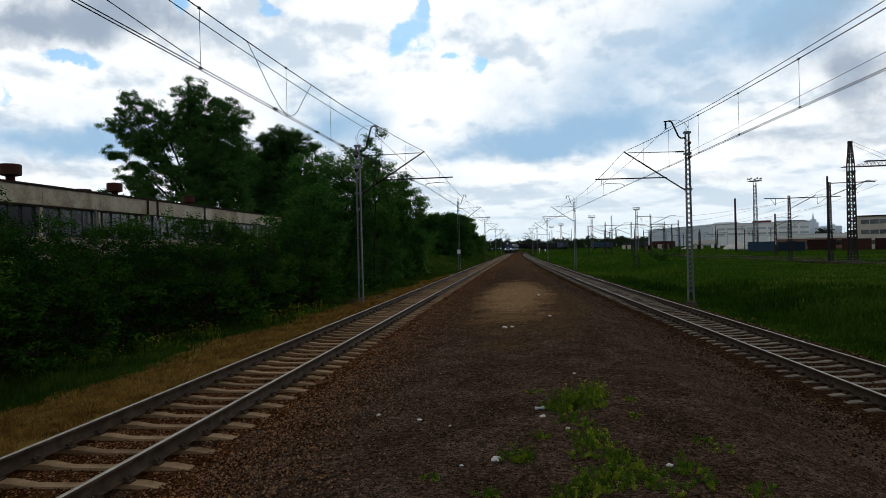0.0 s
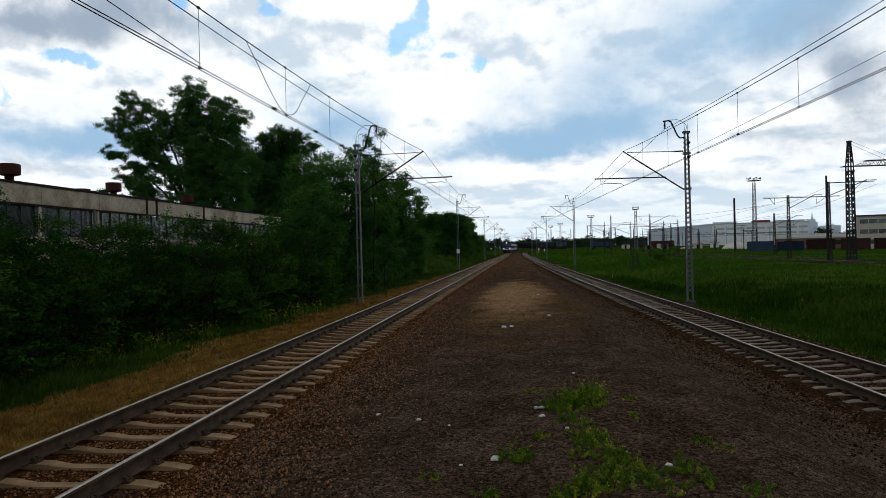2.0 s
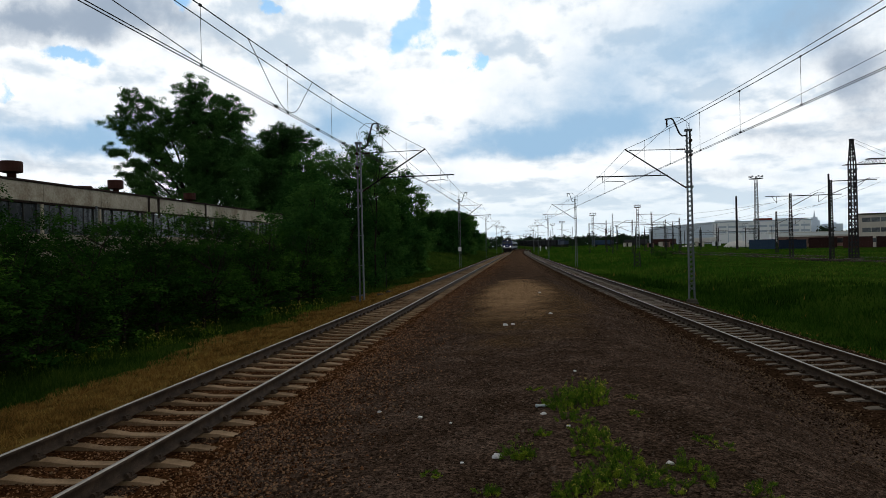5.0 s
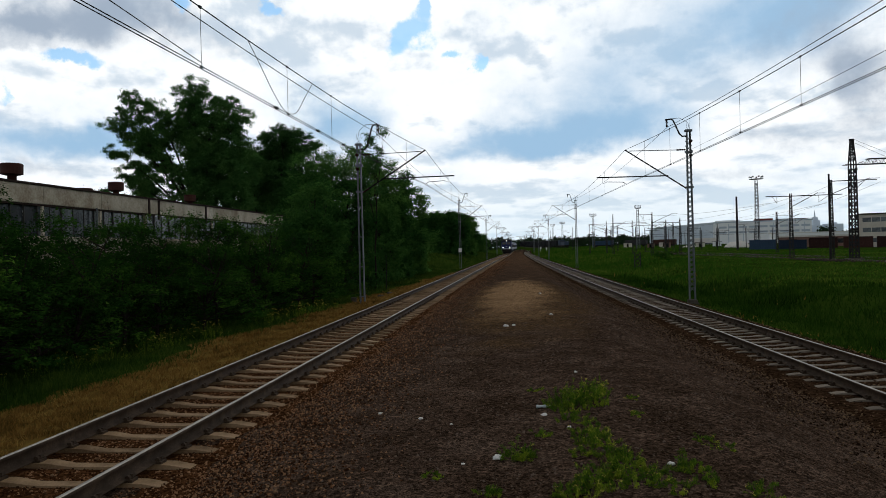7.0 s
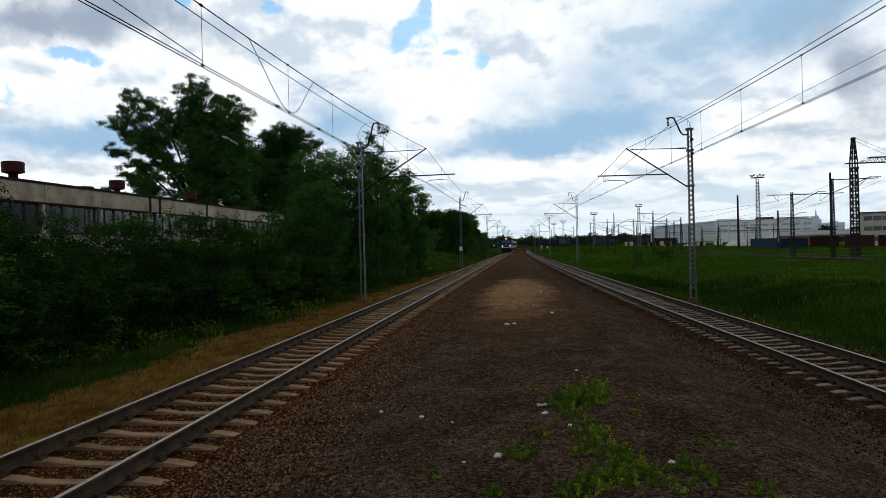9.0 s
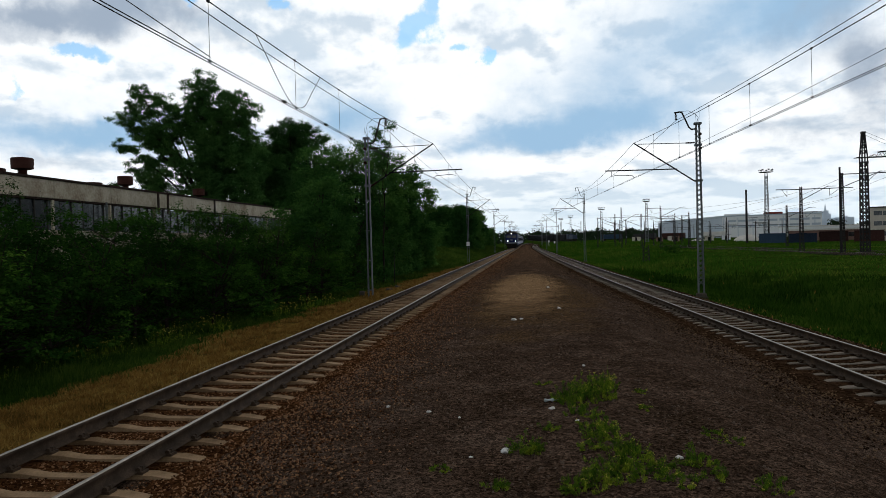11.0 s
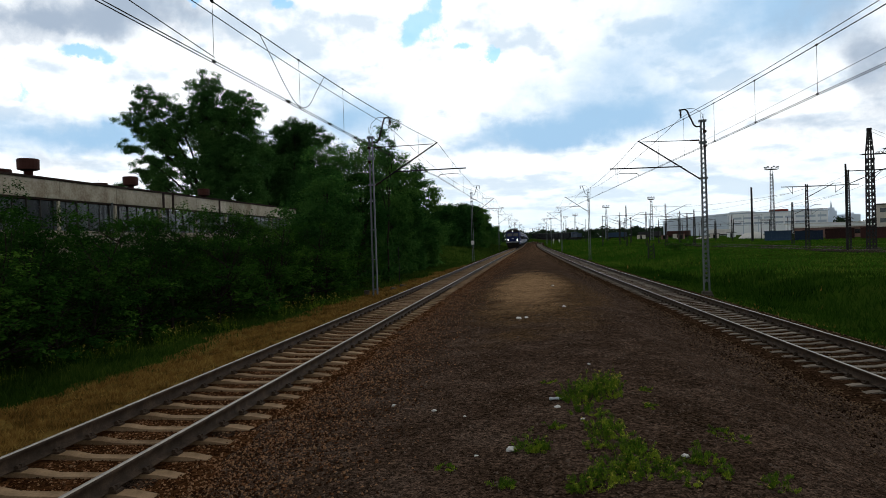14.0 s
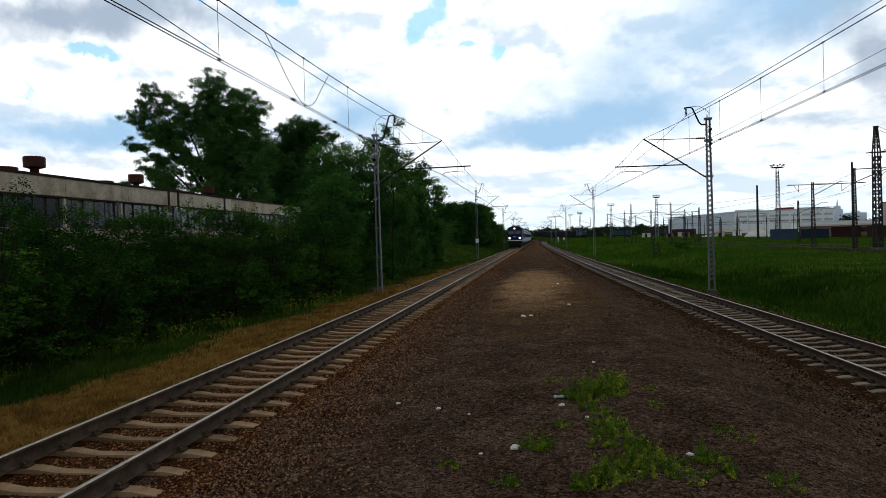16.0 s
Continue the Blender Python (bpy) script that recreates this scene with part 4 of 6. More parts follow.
def fan_poplar(at):
    """A tall open crown on limbs that spread like a fan, with leaf sprays along their outer parts."""
    rng = np.random.default_rng(3)
    t = thing("tree", pose(*at), "tall broad poplar with dark open crown", "tree")
    bm, sprays = bmesh.new(), []
    trunk = [Vector((0.55 + 0.12 * math.sin(k * 1.3), 0.1 * math.sin(k * 2.1), -0.3 + k * 2.0)) for k in range(10)]
    for k, (p, q) in enumerate(zip(trunk, trunk[1:])):
        rod(bm, p, q, 0.55 - 0.05 * k, 0.5 - 0.05 * k, seg=9, caps=False)
    for dx, z, z0, leafy, wide in POPLAR_BOUGHS:
        k = min(8, int((z0 + 0.3) / 2))
        foot = trunk[k].lerp(trunk[k + 1], (z0 + 0.3) / 2 - k)
        tip = Vector((dx, rng.uniform(-2.6, 2.6), z))
        bend = foot.lerp(tip, 0.5) + Vector((-0.12 * (tip.x - foot.x), 0, 0.1 * (tip - foot).length))
        curve = [foot * (1 - f) ** 2 + bend * 2 * f * (1 - f) + tip * f * f for f in [i / 8 for i in range(9)]]
        for i, (p, q) in enumerate(zip(curve, curve[1:])):
            rod(bm, p, q, 0.15 - 0.017 * i, 0.133 - 0.017 * i, seg=6, caps=False)
        n = int((tip - foot).length * leafy * 7.5)
        for _ in range(n):
            f = 1 - leafy * rng.uniform(0, 1) ** 0.9
            i = min(7, int(f * 8))
            p = curve[i].lerp(curve[i + 1], f * 8 - i)
            reach = wide * (0.85 + 1.15 * (1 - f))
            d = Vector(rng.normal(size=3)).normalized()
            end = p + Vector((d.x * 1.0, d.y * 1.3, d.z * 0.75 + 0.25)) * reach * rng.uniform(0.5, 1.15)
            rod(bm, p, end, 0.03, 0.012, seg=3, caps=False)
            r = wide * rng.uniform(0.36, 0.62)
            sprays.append((*end, r, r * 0.85))
    # the leafy inner mass over the lower limbs
    for _ in range(420):
        x, z = rng.uniform(-5.0, 7.2), rng.uniform(6.0, 21.0)
        if x < 1.0 - 0.3 * (z - 6) and rng.uniform() < 0.55 or z > 20.5 - 0.3 * abs(x - 1):
            continue
        r = rng.uniform(0.5, 0.85)
        sprays.append((x, rng.uniform(-2.8, 2.8), z, r, r * 0.85))
    for _ in range(300):
        r = rng.uniform(0.65, 1.0)
        sprays.append((rng.uniform(0.8, 7.8), rng.uniform(-2.6, 2.6), rng.uniform(5.5, 15.5), r, r * 0.85))
    for _ in range(60):
        r = rng.uniform(0.4, 0.7)
        sprays.append((rng.uniform(-4.2, 1.0), rng.uniform(-2.4, 2.4), rng.uniform(7.0, 13.5), r, r * 0.85))
    part("trunk", bm, BARK, t, "dark branching trunk")
    leaves("crown", leaf_points(sprays, 13, rng, 0.3), 34, 0.26, 0.1, LEAF_A, t, rng, "small dark green leaves in open sprays", slim=0.6, pointed=True)


def build_trees():
    fan_poplar((-38.7, 76, -0.9))
    rng = random.Random(4)
    rows = [  # x, y, height, width, balls
        (-33.0, 92, 20.5, 4.4, 24), (-31.4, 94, 19.6, 3.6, 24), (-36.5, 93, 18.0, 4.4, 22), (-34.0, 87, 15.0, 3.8, 18), (-31.0, 89, 12.0, 4.0, 16), (-27.4, 90, 13.6, 3.2, 16), (-57, 83, 11.6, 2.4, 10), (-53.5, 85, 11.8, 2.2, 10), (-49.5, 86, 14.6, 2.4, 12),
        (-16.6, 54, 9.6, 2.8, 15), (-14.6, 49, 10.0, 2.8, 15), (-13.6, 53, 10.9, 3.2, 16), (-12.7, 59, 10.9, 3.2, 17), (-12.3, 65, 10.2, 3.1, 17), (-11.8, 70, 9.0, 2.8, 15),
        (-13.1, 39.8, 4.7, 1.8, 12), (-12.6, 41, 7.0, 2.4, 12), (-12.0, 48, 7.6, 2.4, 12), (-11.6, 56, 6.8, 2.3, 12), (-11.8, 63, 6.4, 2.2, 12), (-11.6, 69, 5.8, 2.0, 11)]
    for i, (x, y, h, w, n) in enumerate(rows):
        tree((x, y, -0.8), h + 0.8, crown(rng, h + 0.6, w, n + 3, 0.05 if x > -20 else 0.2), 0.2, 0.098 if y < 60 else 0.13, 15, 30, LEAF_D if x > -20 else LEAF_A, "dense dark green broadleaf tree in the lineside row" if x > -20 else "leafy poplar behind the old workshop", "lineside trees", 20 + i)
    # sparse young tree that overtops the row
    thin = [(rng.uniform(-0.9, 0.9), rng.uniform(-0.6, 0.6), 6.4 + k * 0.42, 0.42, 0.36) for k in range(13)]
    tree((-10.2, 47.5, -0.8), 12.6, thin, 0.07, 0.07, 8, 12, LEAF_A, "slender sparse sapling behind a catenary mast", "", 60, spread=0.16)
    # the second clump further along the line
    for i, (x, y, h, w) in enumerate(((-16.4, 124, 9.6, 3.4), (-14.6, 130, 10.0, 3.4), (-12.8, 138, 10.4, 3.2), (-11.9, 148, 10.1, 3.0), (-17, 150, 9.5, 4.0), (-11.8, 158, 9.0, 2.7), (-14.0, 180, 7.0, 2.6), (-13, 210, 7, 3.4), (-14, 245, 7, 3.6))):
        z0 = float(land(x, y)) - 0.1
        tree((x, y, z0), h - 0.8 - z0, crown(rng, h - 0.8 - z0, w * 0.9, 24, 0.05), 0.2, 0.2, 8, 36, LEAF_D, "dark green tree in a far lineside clump", "far lineside trees", 80 + i, spread=0.5)


def bush_variant(seed, h, w):
    """A shrub of leafy boughs heaped to a dome, with dark gaps between them."""
    rng = random.Random(seed)
    blobs = []
    for i in range(22):
        a, e = i * 2.4 + rng.uniform(-0.5, 0.5), math.asin(rng.uniform(0.02, 1.0))
        d = rng.uniform(0.72, 1.08)
        q = rng.uniform(0.42, 0.7)
        blobs.append((math.cos(a) * math.cos(e) * w * d, math.sin(a) * math.cos(e) * w * d, 0.3 + (h - 0.8) * math.sin(e) * d, q, q * 0.7))
    for i in range(8):
        # the leafy inside
        a, d = i * 0.8, w * rng.uniform(0.2, 0.55)
        blobs.append((math.cos(a) * d, math.sin(a) * d, h * rng.uniform(0.3, 0.75), 0.6, 0.55))
    for i in range(6):
        # shoots above the dome
        a, d = rng.uniform(0, 6.28), w * rng.uniform(0.1, 0.8)
        blobs.append((math.cos(a) * d, math.sin(a) * d, h * rng.uniform(0.84, 0.98), 0.3, 0.4))
    return tree((0, 0, -500), h, blobs, 0.06, 0.054, 27, 30, LEAF_B, "dense dark green elder bush on the verge", "verge bushes", seed, "bush", spread=0.15)


def build_bushes():
    variants = [bush_variant(301, 3.9, 1.7), bush_variant(302, 4.2, 1.9), bush_variant(303, 3.4, 1.6), bush_variant(304, 4.4, 1.8)]
    rng = random.Random(9)
    spots = []
    y = 5.0
    while y < 44:
        front = float(np.interp(y, [5, 14, 22, 29, 42], [-12.8, -12.9, -12.6, -11.5, -11.2]))
        swell = (1.02 + 0.1 * math.sin(y * 0.42 + 0.6)) * float(np.interp(y, [5, 13], [0.84, 1.0]))
        spots.append((front + rng.uniform(-0.4, 0.4), y, 0.86 * swell))
        spots.append((front - 2.2 + rng.uniform(-0.4, 0.4), y + 0.9, 1.02 * swell))
        spots.append((front - 4.4 + rng.uniform(-0.4, 0.4), y + 0.2, 1.02 * swell))
        if y > 12:
            spots.append((front - 6.4 + rng.uniform(-0.4, 0.4), y + 1.1, 1.02 * swell))
        y += 1.95
    for i, (x, y, f) in enumerate(spots):
        m = pose(x, y, float(land(x, y)) - 0.02, 0, 0, rng.uniform(0, 360))
        size = Matrix.Diagonal((1.12, 1.12, f * rng.uniform(0.93, 1.08), 1))
        if i < len(variants):
            variants[i].matrix_world = m
        else:
            copy_thing(variants[rng.randrange(4)], m @ size)


def blades(name, xy, z, h, w, mat, label, seed, lean=0.35):
    rng = np.random.default_rng(seed)
    n = len(xy)
    a = rng.uniform(0, 6.28, n)
    d = np.stack([np.cos(a), np.sin(a), np.zeros(n)], -1) * w[:, None]
    base = np.stack([xy[:, 0], xy[:, 1], z], -1)
    tip = base + np.stack([rng.normal(0, lean, n) * h, rng.normal(0, lean, n) * h, h], -1)
    mid = (base + tip) / 2 + rng.normal(0, 0.08, (n, 3)) * h[:, None]
    V = np.stack([base - d, base + d, mid + d * 0.7, tip, mid - d * 0.7], 1).reshape(-1, 3)
    i = (np.arange(n) * 5)[:, None]
    F = np.concatenate([i + np.array([0, 1, 2]), i + np.array([0, 2, 4]), i + np.array([4, 2, 3])])
    return mesh_np(name, V, F, mat, None, label, "grass", "stuff")


def build_grass():
    rng = np.random.default_rng(12)
    # tufts of straw on the mat
    n = 2100
    y = np.repeat(near_y(rng, n, 5.2, 62), 20)
    off = np.repeat(rng.uniform(1.15, 4.5, n), 20) + rng.normal(0, 0.05, n * 20)
    y = y + rng.normal(0, 0.05, n * 20)
    x = xl(y) - off
    keep = (off > 1.08) & (off < 4.15 + 0.35 * np.sin(y * 0.7) - np.interp(y, [30, 62], [0, 1.2]))
    x, y = x[keep], y[keep]
    blades("dry_grass", np.stack([x, y], -1), verge_height(x, y) - 0.01, rng.uniform(0.05, 0.13, len(x)) * (1 + y.clip(0) / 120), 0.0045 + y.clip(0) * 0.0003, STRAW, "tufted straw-coloured dry grass along the ballast", 13, 0.55)
    # green grass before the bushes, over the bank further on
    n = 52000
    y = near_y(rng, n, 6, 230)
    u = rng.uniform(0, 1, n)
    first = 4.0 - np.interp(y, [25, 60, 90], [0, 1.3, 1.9]) + 0.35 * np.sin(y * 0.7)
    x = xl(y) - first + 0.25 * rng.normal(size=n) - u * np.interp(y, [60, 100], [4.2, 9.5])
    patch = np.sin(x * 1.1 + 1.3 * np.sin(y * 0.45)) * np.sin(y * 0.6 + 0.7 * np.sin(x * 0.8))
    h = rng.uniform(0.06, 0.2, n) * (0.8 + 0.9 * u) * (1 + 0.45 * patch) * (1 + np.abs(y) / 150)
    blades("verge_grass", np.stack([x, y], -1), land(x, y) - 0.01, h, 0.006 + np.abs(y) * 0.00036, GRASS, "dark green grass before the bushes", 15, 0.4)
    n = 92000
    y = near_y(rng, n, 9, 430)
    x = xr(y) + 2.3 + rng.uniform(0, 1, n) ** 1.3 * np.interp(y, [9, 30, 100, 210, 430], [9, 24, 50, 75, 60])
    off = x - xr(y)
    # rank tussocks on the bank, darkened in colour for its shaded face; shorter yellowish grass on the level ground
    # above it
    patch = np.sin(x * 0.9 + 1.3 * np.sin(y * 0.35)) * np.sin(y * 0.5 + 0.7 * np.sin(x * 0.6)) + 0.6 * np.sin(x * 2.3 + y * 1.1)
    h = rng.uniform(0.07, 0.2, n) * np.interp(off, [2.3, 3.4, 5, 13.5, 16], [0.5, 0.7, 1.9, 1.9, 0.75]) * (1 + 0.4 * patch) * (1 + np.abs(y) / 170)
    tint = rng.uniform(0, 1, n) < np.where((off < 3.3) & (y < 38), 0.06, 0.001)
    level = (off > 14.5 + 1.2 * patch - np.interp(y, [45, 75], [0, 13])) & ~tint
    z = land(x, y) - 0.01
    w = 0.007 + np.abs(y) * 0.0006
    for k, name, mat, lab in ((tint, "dry_grass", STRAW, "dry grass tufts on the edge of the field"), (~tint & ~level, "bank_grass", BANK_SHADED, "rank green grass on the bank, coloured dark for shade"), (level, "field_grass", MEADOW, "light green grass of the level field")):
        blades(name, np.stack([x[k], y[k]], -1), z[k], h[k], w[k], mat, lab, 14)
    # yellow and white flowers along the bushes and in the field
    n = 150
    c = rng.normal(0, 1, (n, 2))
    groups = np.array([(-11.6, 15.6), (-11.3, 17.2), (-10.6, 21.5), (-9.9, 26.5), (-9.7, 29.0), (-9.4, 31), (-10.8, 19.6)])
    g = groups[rng.integers(0, len(groups), n)]
    xy = g + c * np.array([0.22, 0.38])
    pts = np.stack([xy[:, 0], xy[:, 1], land(xy[:, 0], xy[:, 1]) + rng.uniform(0.3, 0.62, n)], -1)
    ob = leaves("yellow_flowers", pts, 3, 0.035, 0.024, FLOWER, None, rng, "small yellow flowers in the verge")
    tagged(ob, "", "flowers", "", "stuff")
    pts = np.array([(-14.0, 20.2, 2.75), (-13.7, 20.6, 2.7), (-14.1, 19.7, 2.7), (-13.6, 21.4, 2.75), (-13.8, 21.0, 2.6)]).repeat(3, 0) + rng.normal(0, 0.09, (15, 3))
    ob = leaves("elder_flowers", pts, 8, 0.05, 0.02, WHITE_FLOWER, None, rng, "white elder blossom heads on a bush")
    tagged(ob, "", "flowers", "", "stuff")


def weed(at, r, h, n, seed, flowers=0, label="low green weed clump in the cinders", foot=None, group="weeds between the tracks"):
    rng = np.random.default_rng(seed)
    t = thing("weed", pose(at[0], at[1], float(middle(at[0], at[1])) if foot is None else foot), label, "weed", group)
    bm = bmesh.new()
    tips = []
    for _ in range(max(9, int(n / 4))):
        a, d = rng.uniform(0, 6.28), r * math.sqrt(rng.uniform(0, 1))
        p = Vector((math.cos(a) * d, math.sin(a) * d, -0.01))
        q = p * rng.uniform(1.05, 1.4) + Vector((rng.normal(0, 0.03), rng.normal(0, 0.03), h * rng.uniform(0.3, 1.3) * (1.15 - 0.75 * d / r)))
        rod(bm, p, q, 0.0035, 0.0015, seg=3, caps=False)
        tips.append((p, q))
    tagged(part("stalk", bm, WEED, t), kind="stuff")
    c = np.array([p.lerp(q, f)[:] for p, q in tips for f in rng.uniform(0.05, 1.0, 9)])
    tagged(leaves("foliage", c, 4, 0.016, 0.019, WEED, t, rng, rise=0.7, slim=0.24), kind="stuff")
    if flowers:
        k = rng.integers(0, len(tips), flowers * 2 + 4)
        leaves("blossom", np.array([tips[i][1][:] for i in k]), 3, 0.016, 0.009, FLOWER, t, rng, "small yellow blossoms")["kind"] = "stuff"
    return t


def build_weeds():
    for i, (x, y, r, h, n, fl) in enumerate((
            (0.62, 9.15, 0.3, 0.26, 260, 14), (0.95, 9.4, 0.28, 0.24, 190, 8), (1.08, 9.9, 0.22, 0.27, 130, 34), (0.75, 9.75, 0.24, 0.22, 120, 12), (0.62, 8.45, 0.22, 0.14, 90, 2), (0.72, 7.9, 0.2, 0.16, 110, 8), (0.78, 7.5, 0.24, 0.18, 150, 10),
            (0.58, 7.15, 0.14, 0.12, 50, 2), (0.9, 6.95, 0.2, 0.15, 100, 3), (1.05, 6.75, 0.22, 0.13, 100, 4), (0.78, 6.5, 0.24, 0.15, 130, 3), (0.6, 6.2, 0.24, 0.15, 130, 4), (0.95, 6.25, 0.24, 0.15, 140, 2),
            (0.42, 6.0, 0.2, 0.13, 90, 2), (1.2, 6.4, 0.18, 0.1, 60, 6), (1.3, 6.1, 0.18, 0.1, 60, 2), (-0.07, 7.1, 0.2, 0.17, 150, 2), (0.2, 7.85, 0.12, 0.09, 40, 0), (-0.3, 6.05, 0.09, 0.12, 50, 0), (1.55, 6.65, 0.18, 0.15, 110, 0),
            (1.62, 6.25, 0.13, 0.1, 50, 0), (1.98, 7.7, 0.13, 0.1, 45, 1), (2.1, 7.45, 0.16, 0.04, 30, 2), (2.02, 6.05, 0.16, 0.1, 60, 1), (0.17, 10.3, 0.12, 0.06, 24, 3), (1.54, 9.75, 0.13, 0.05, 18, 5), (1.45, 8.8, 0.13, 0.05, 14, 6), (-0.87, 6.6, 0.12, 0.05, 24, 0), (0.35, 9.3, 0.1, 0.08, 24, 2))):
        weed((x, y), r * 0.86, h * 1.15, n, 400 + i, fl, "green weed clump with yellow blossoms in the cinders" if fl > 7 else "low green weed clump in the cinders")


def build_verge_herbs():
    rng = random.Random(71)
    for i, (x, y) in enumerate(((-11.6, 15.4), (-11.9, 16.2), (-11.3, 17.0), (-11.5, 17.9), (-11.0, 19.4), (-10.9, 20.6), (-10.6, 21.4), (-10.4, 22.6), (-10.0, 26.2), (-9.9, 27.0), (-9.7, 28.6), (-9.6, 29.6), (-9.4, 30.8), (-9.3, 32.2), (-11.9, 14.3), (-12.0, 13.2))):
        x, y = x + rng.uniform(-0.2, 0.2), y + rng.uniform(-0.3, 0.3)
        weed((x, y), rng.uniform(0.35, 0.5), rng.uniform(0.45, 0.65), 120, 500 + i, 12, "tall green herb with small yellow blossoms on the verge", float(land(x, y)) - 0.02, "herbs on the verge")


build_trees()
build_bushes()
build_verge_herbs()
build_grass()
build_weeds()
build_stones()
loose_stones()


# ---- the old workshop behind the bushes ----
def build_hall():
    y0, y1, x = -2.0, 84.0, -30.0
    hall = thing("workshop", pose(x, 0, -0.9), "long flat-roofed workshop with stained concrete panels and a dark window band", "industrial building")
    g = 0.9
    bm = bmesh.new()
    box(bm, -0.3, 0, y0, y1, 0, 3.62 + g)
    part("lower_wall", bm, PLASTER, hall, "stained pale plaster wall")
    bm = bmesh.new()
    box(bm, -26, -25.7, y0, y1, 0, 7.6 + g)
    box(bm, -25.7, -0.3, y0, y0 + 0.3, 0, 6.7 + g)
    box(bm, -25.7, -0.3, y1 - 0.3, y1, 0, 6.7 + g)
    part("outer_wall", bm, PLASTER, hall, "plain plastered walls")
    bm = bmesh.new()
    vs = [bm.verts.new(p) for p in ((0.25, y0, 6.82 + g), (0.25, y1, 6.82 + g), (-26, y1, 7.75 + g), (-26, y0, 7.75 + g), (0.25, y0, 6.95 + g), (0.25, y1, 6.95 + g), (-26, y1, 7.9 + g), (-26, y0, 7.9 + g))]
    for f in ((3, 2, 1, 0), (4, 5, 6, 7), (0, 1, 5, 4), (1, 2, 6, 5), (2, 3, 7, 6), (3, 0, 4, 7)):
        bm.faces.new([vs[i] for i in f])
    part("roof", bm, TAR, hall, "tarred flat roof with a rusty edge")
    # eaves panels, bay by bay
    rng = random.Random(2)
    y = y0
    while y < y1 - 0.5:
        e = min(y + 6.0, y1)
        bm = bmesh.new()
        box(bm, -0.18, 0.12 + rng.uniform(-0.015, 0.015), y + 0.02, e - 0.02, 5.66 + g, 6.82 + g, bevel=0.02)
        part("eaves_panel", bm, PLASTER, hall, "rain-stained concrete eaves panel")
        bm = bmesh.new()
        box(bm, -0.25, 0.04, y - 0.1, y + 0.1, 3.62 + g, 5.655 + g)
        part("pillar", bm, PLASTER, hall, "pale plastered pillar")
        y = e
    for yy in (52.3, 53.8, 62.4):
        bm = bmesh.new()
        box(bm, 0.13, 0.19, yy - 0.13, yy + 0.13, 5.2 + g, 6.8 + g)
        part("rust_stain_strip", bm, TAR, hall, "dark rusty cover strip")
    for yy in (45.3, 66.3):
        bm = bmesh.new()
        rod(bm, (0.2, yy, 0), (0.2, yy, 5.7 + g), 0.07, seg=8)
        for z in (1.5, 3.5, 5.4):
            box(bm, 0.02, 0.28, yy - 0.09, yy + 0.09, z + g - 0.03, z + g + 0.03)
        part("downpipe", bm, GALV, hall, "pale zinc downpipe")
    bm = bmesh.new()
    box(bm, 0.02, 0.06, y0, y1, 5.54 + g, 5.655 + g)
    part("window_head", bm, TAR, hall, "rusty strip over the windows")
    y = y0 + 0.2
    pane = None
    while y < y1 - 1.2:
        if pane is None:
            bm = bmesh.new()
            box(bm, -0.02, 0.0, 0.03, 1.12, 0, 1.88)
            pane = part("pane", bm, PANE, hall, "dusty grey window glass")
            pane.location = (-0.1, y, 3.64 + g)
            bm = bmesh.new()
            box(bm, -0.05, 0.05, -0.03, 0.03, 0, 1.9)
            box(bm, -0.03, 0.03, 0.03, 1.12, 0.62, 0.645)
            bar = part("mullion", bm, MULLION, hall)
            bar.location = (-0.09, y, 3.63 + g)
        else:
            share("pane", pane.data, hall, pose(-0.1 + rng.uniform(-0.008, 0.008), y, 3.64 + g, 0, rng.uniform(-1.5, 1.5), rng.uniform(-0.6, 0.6)))
            share("mullion", bar.data, hall, pose(-0.09, y, 3.63 + g))
        y += 1.15
    for vx, vy, top, r in ((-33, 41.2, 8.55, 0.66), (-35.5, 41.6, 8.0, 0.75), (-34, 54.4, 8.6, 0.62), (-36, 53.0, 8.0, 0.7), (-34, 67.5, 8.5, 0.6)):
        v = thing("roof_vent", pose(vx, vy, 6.95 + (-30 - vx) * 0.036), "rust-red mushroom ventilator on the workshop roof", "roof vent", "roof vents")
        h = top - v.location.z
        bm = bmesh.new()
        lathe(bm, [(r * 0.42, -0.1), (r * 0.42, h * 0.55), (r * 0.5, h * 0.56)], 16)
        part("shaft", bm, RUSTRED, v, "", True)
        bm = bmesh.new()
        lathe(bm, [(r * 0.6, h * 0.45), (r, h * 0.5), (r * 1.02, h * 0.93), (r * 0.95, h * 0.97), (r * 0.3, h)], 18)
        part("hood", bm, RUSTRED, v, "drum-shaped rusty hood")


# ---- trains ----
NAVY = material("blue_loco_paint", [(0.008, 0.014, 0.075), (0.013, 0.024, 0.11)], scale=1.2, fine=14, rough=0.55, bump=0.03)
SKYBLUE = material("blue_coach_paint", [(0.16, 0.19, 0.27), (0.22, 0.25, 0.33)], scale=1.2, fine=14, rough=0.45, bump=0.03)
PALESTRIPE = material("pale_stripe_paint", [(0.28, 0.31, 0.36), (0.4, 0.42, 0.46)], scale=2, fine=20, rough=0.5, bump=0.03)
ROOFGREY = material("train_roof_grey", [(0.05, 0.052, 0.055), (0.09, 0.09, 0.095)], scale=2, fine=14, rough=0.7)
UNDER = material("grimy_running_gear", [(0.012, 0.011, 0.011), (0.028, 0.024, 0.022)], scale=4, fine=30, rough=0.8)
DARKGLASS = glass_material("dark_train_glass", (0.004, 0.005, 0.007), 0.12)
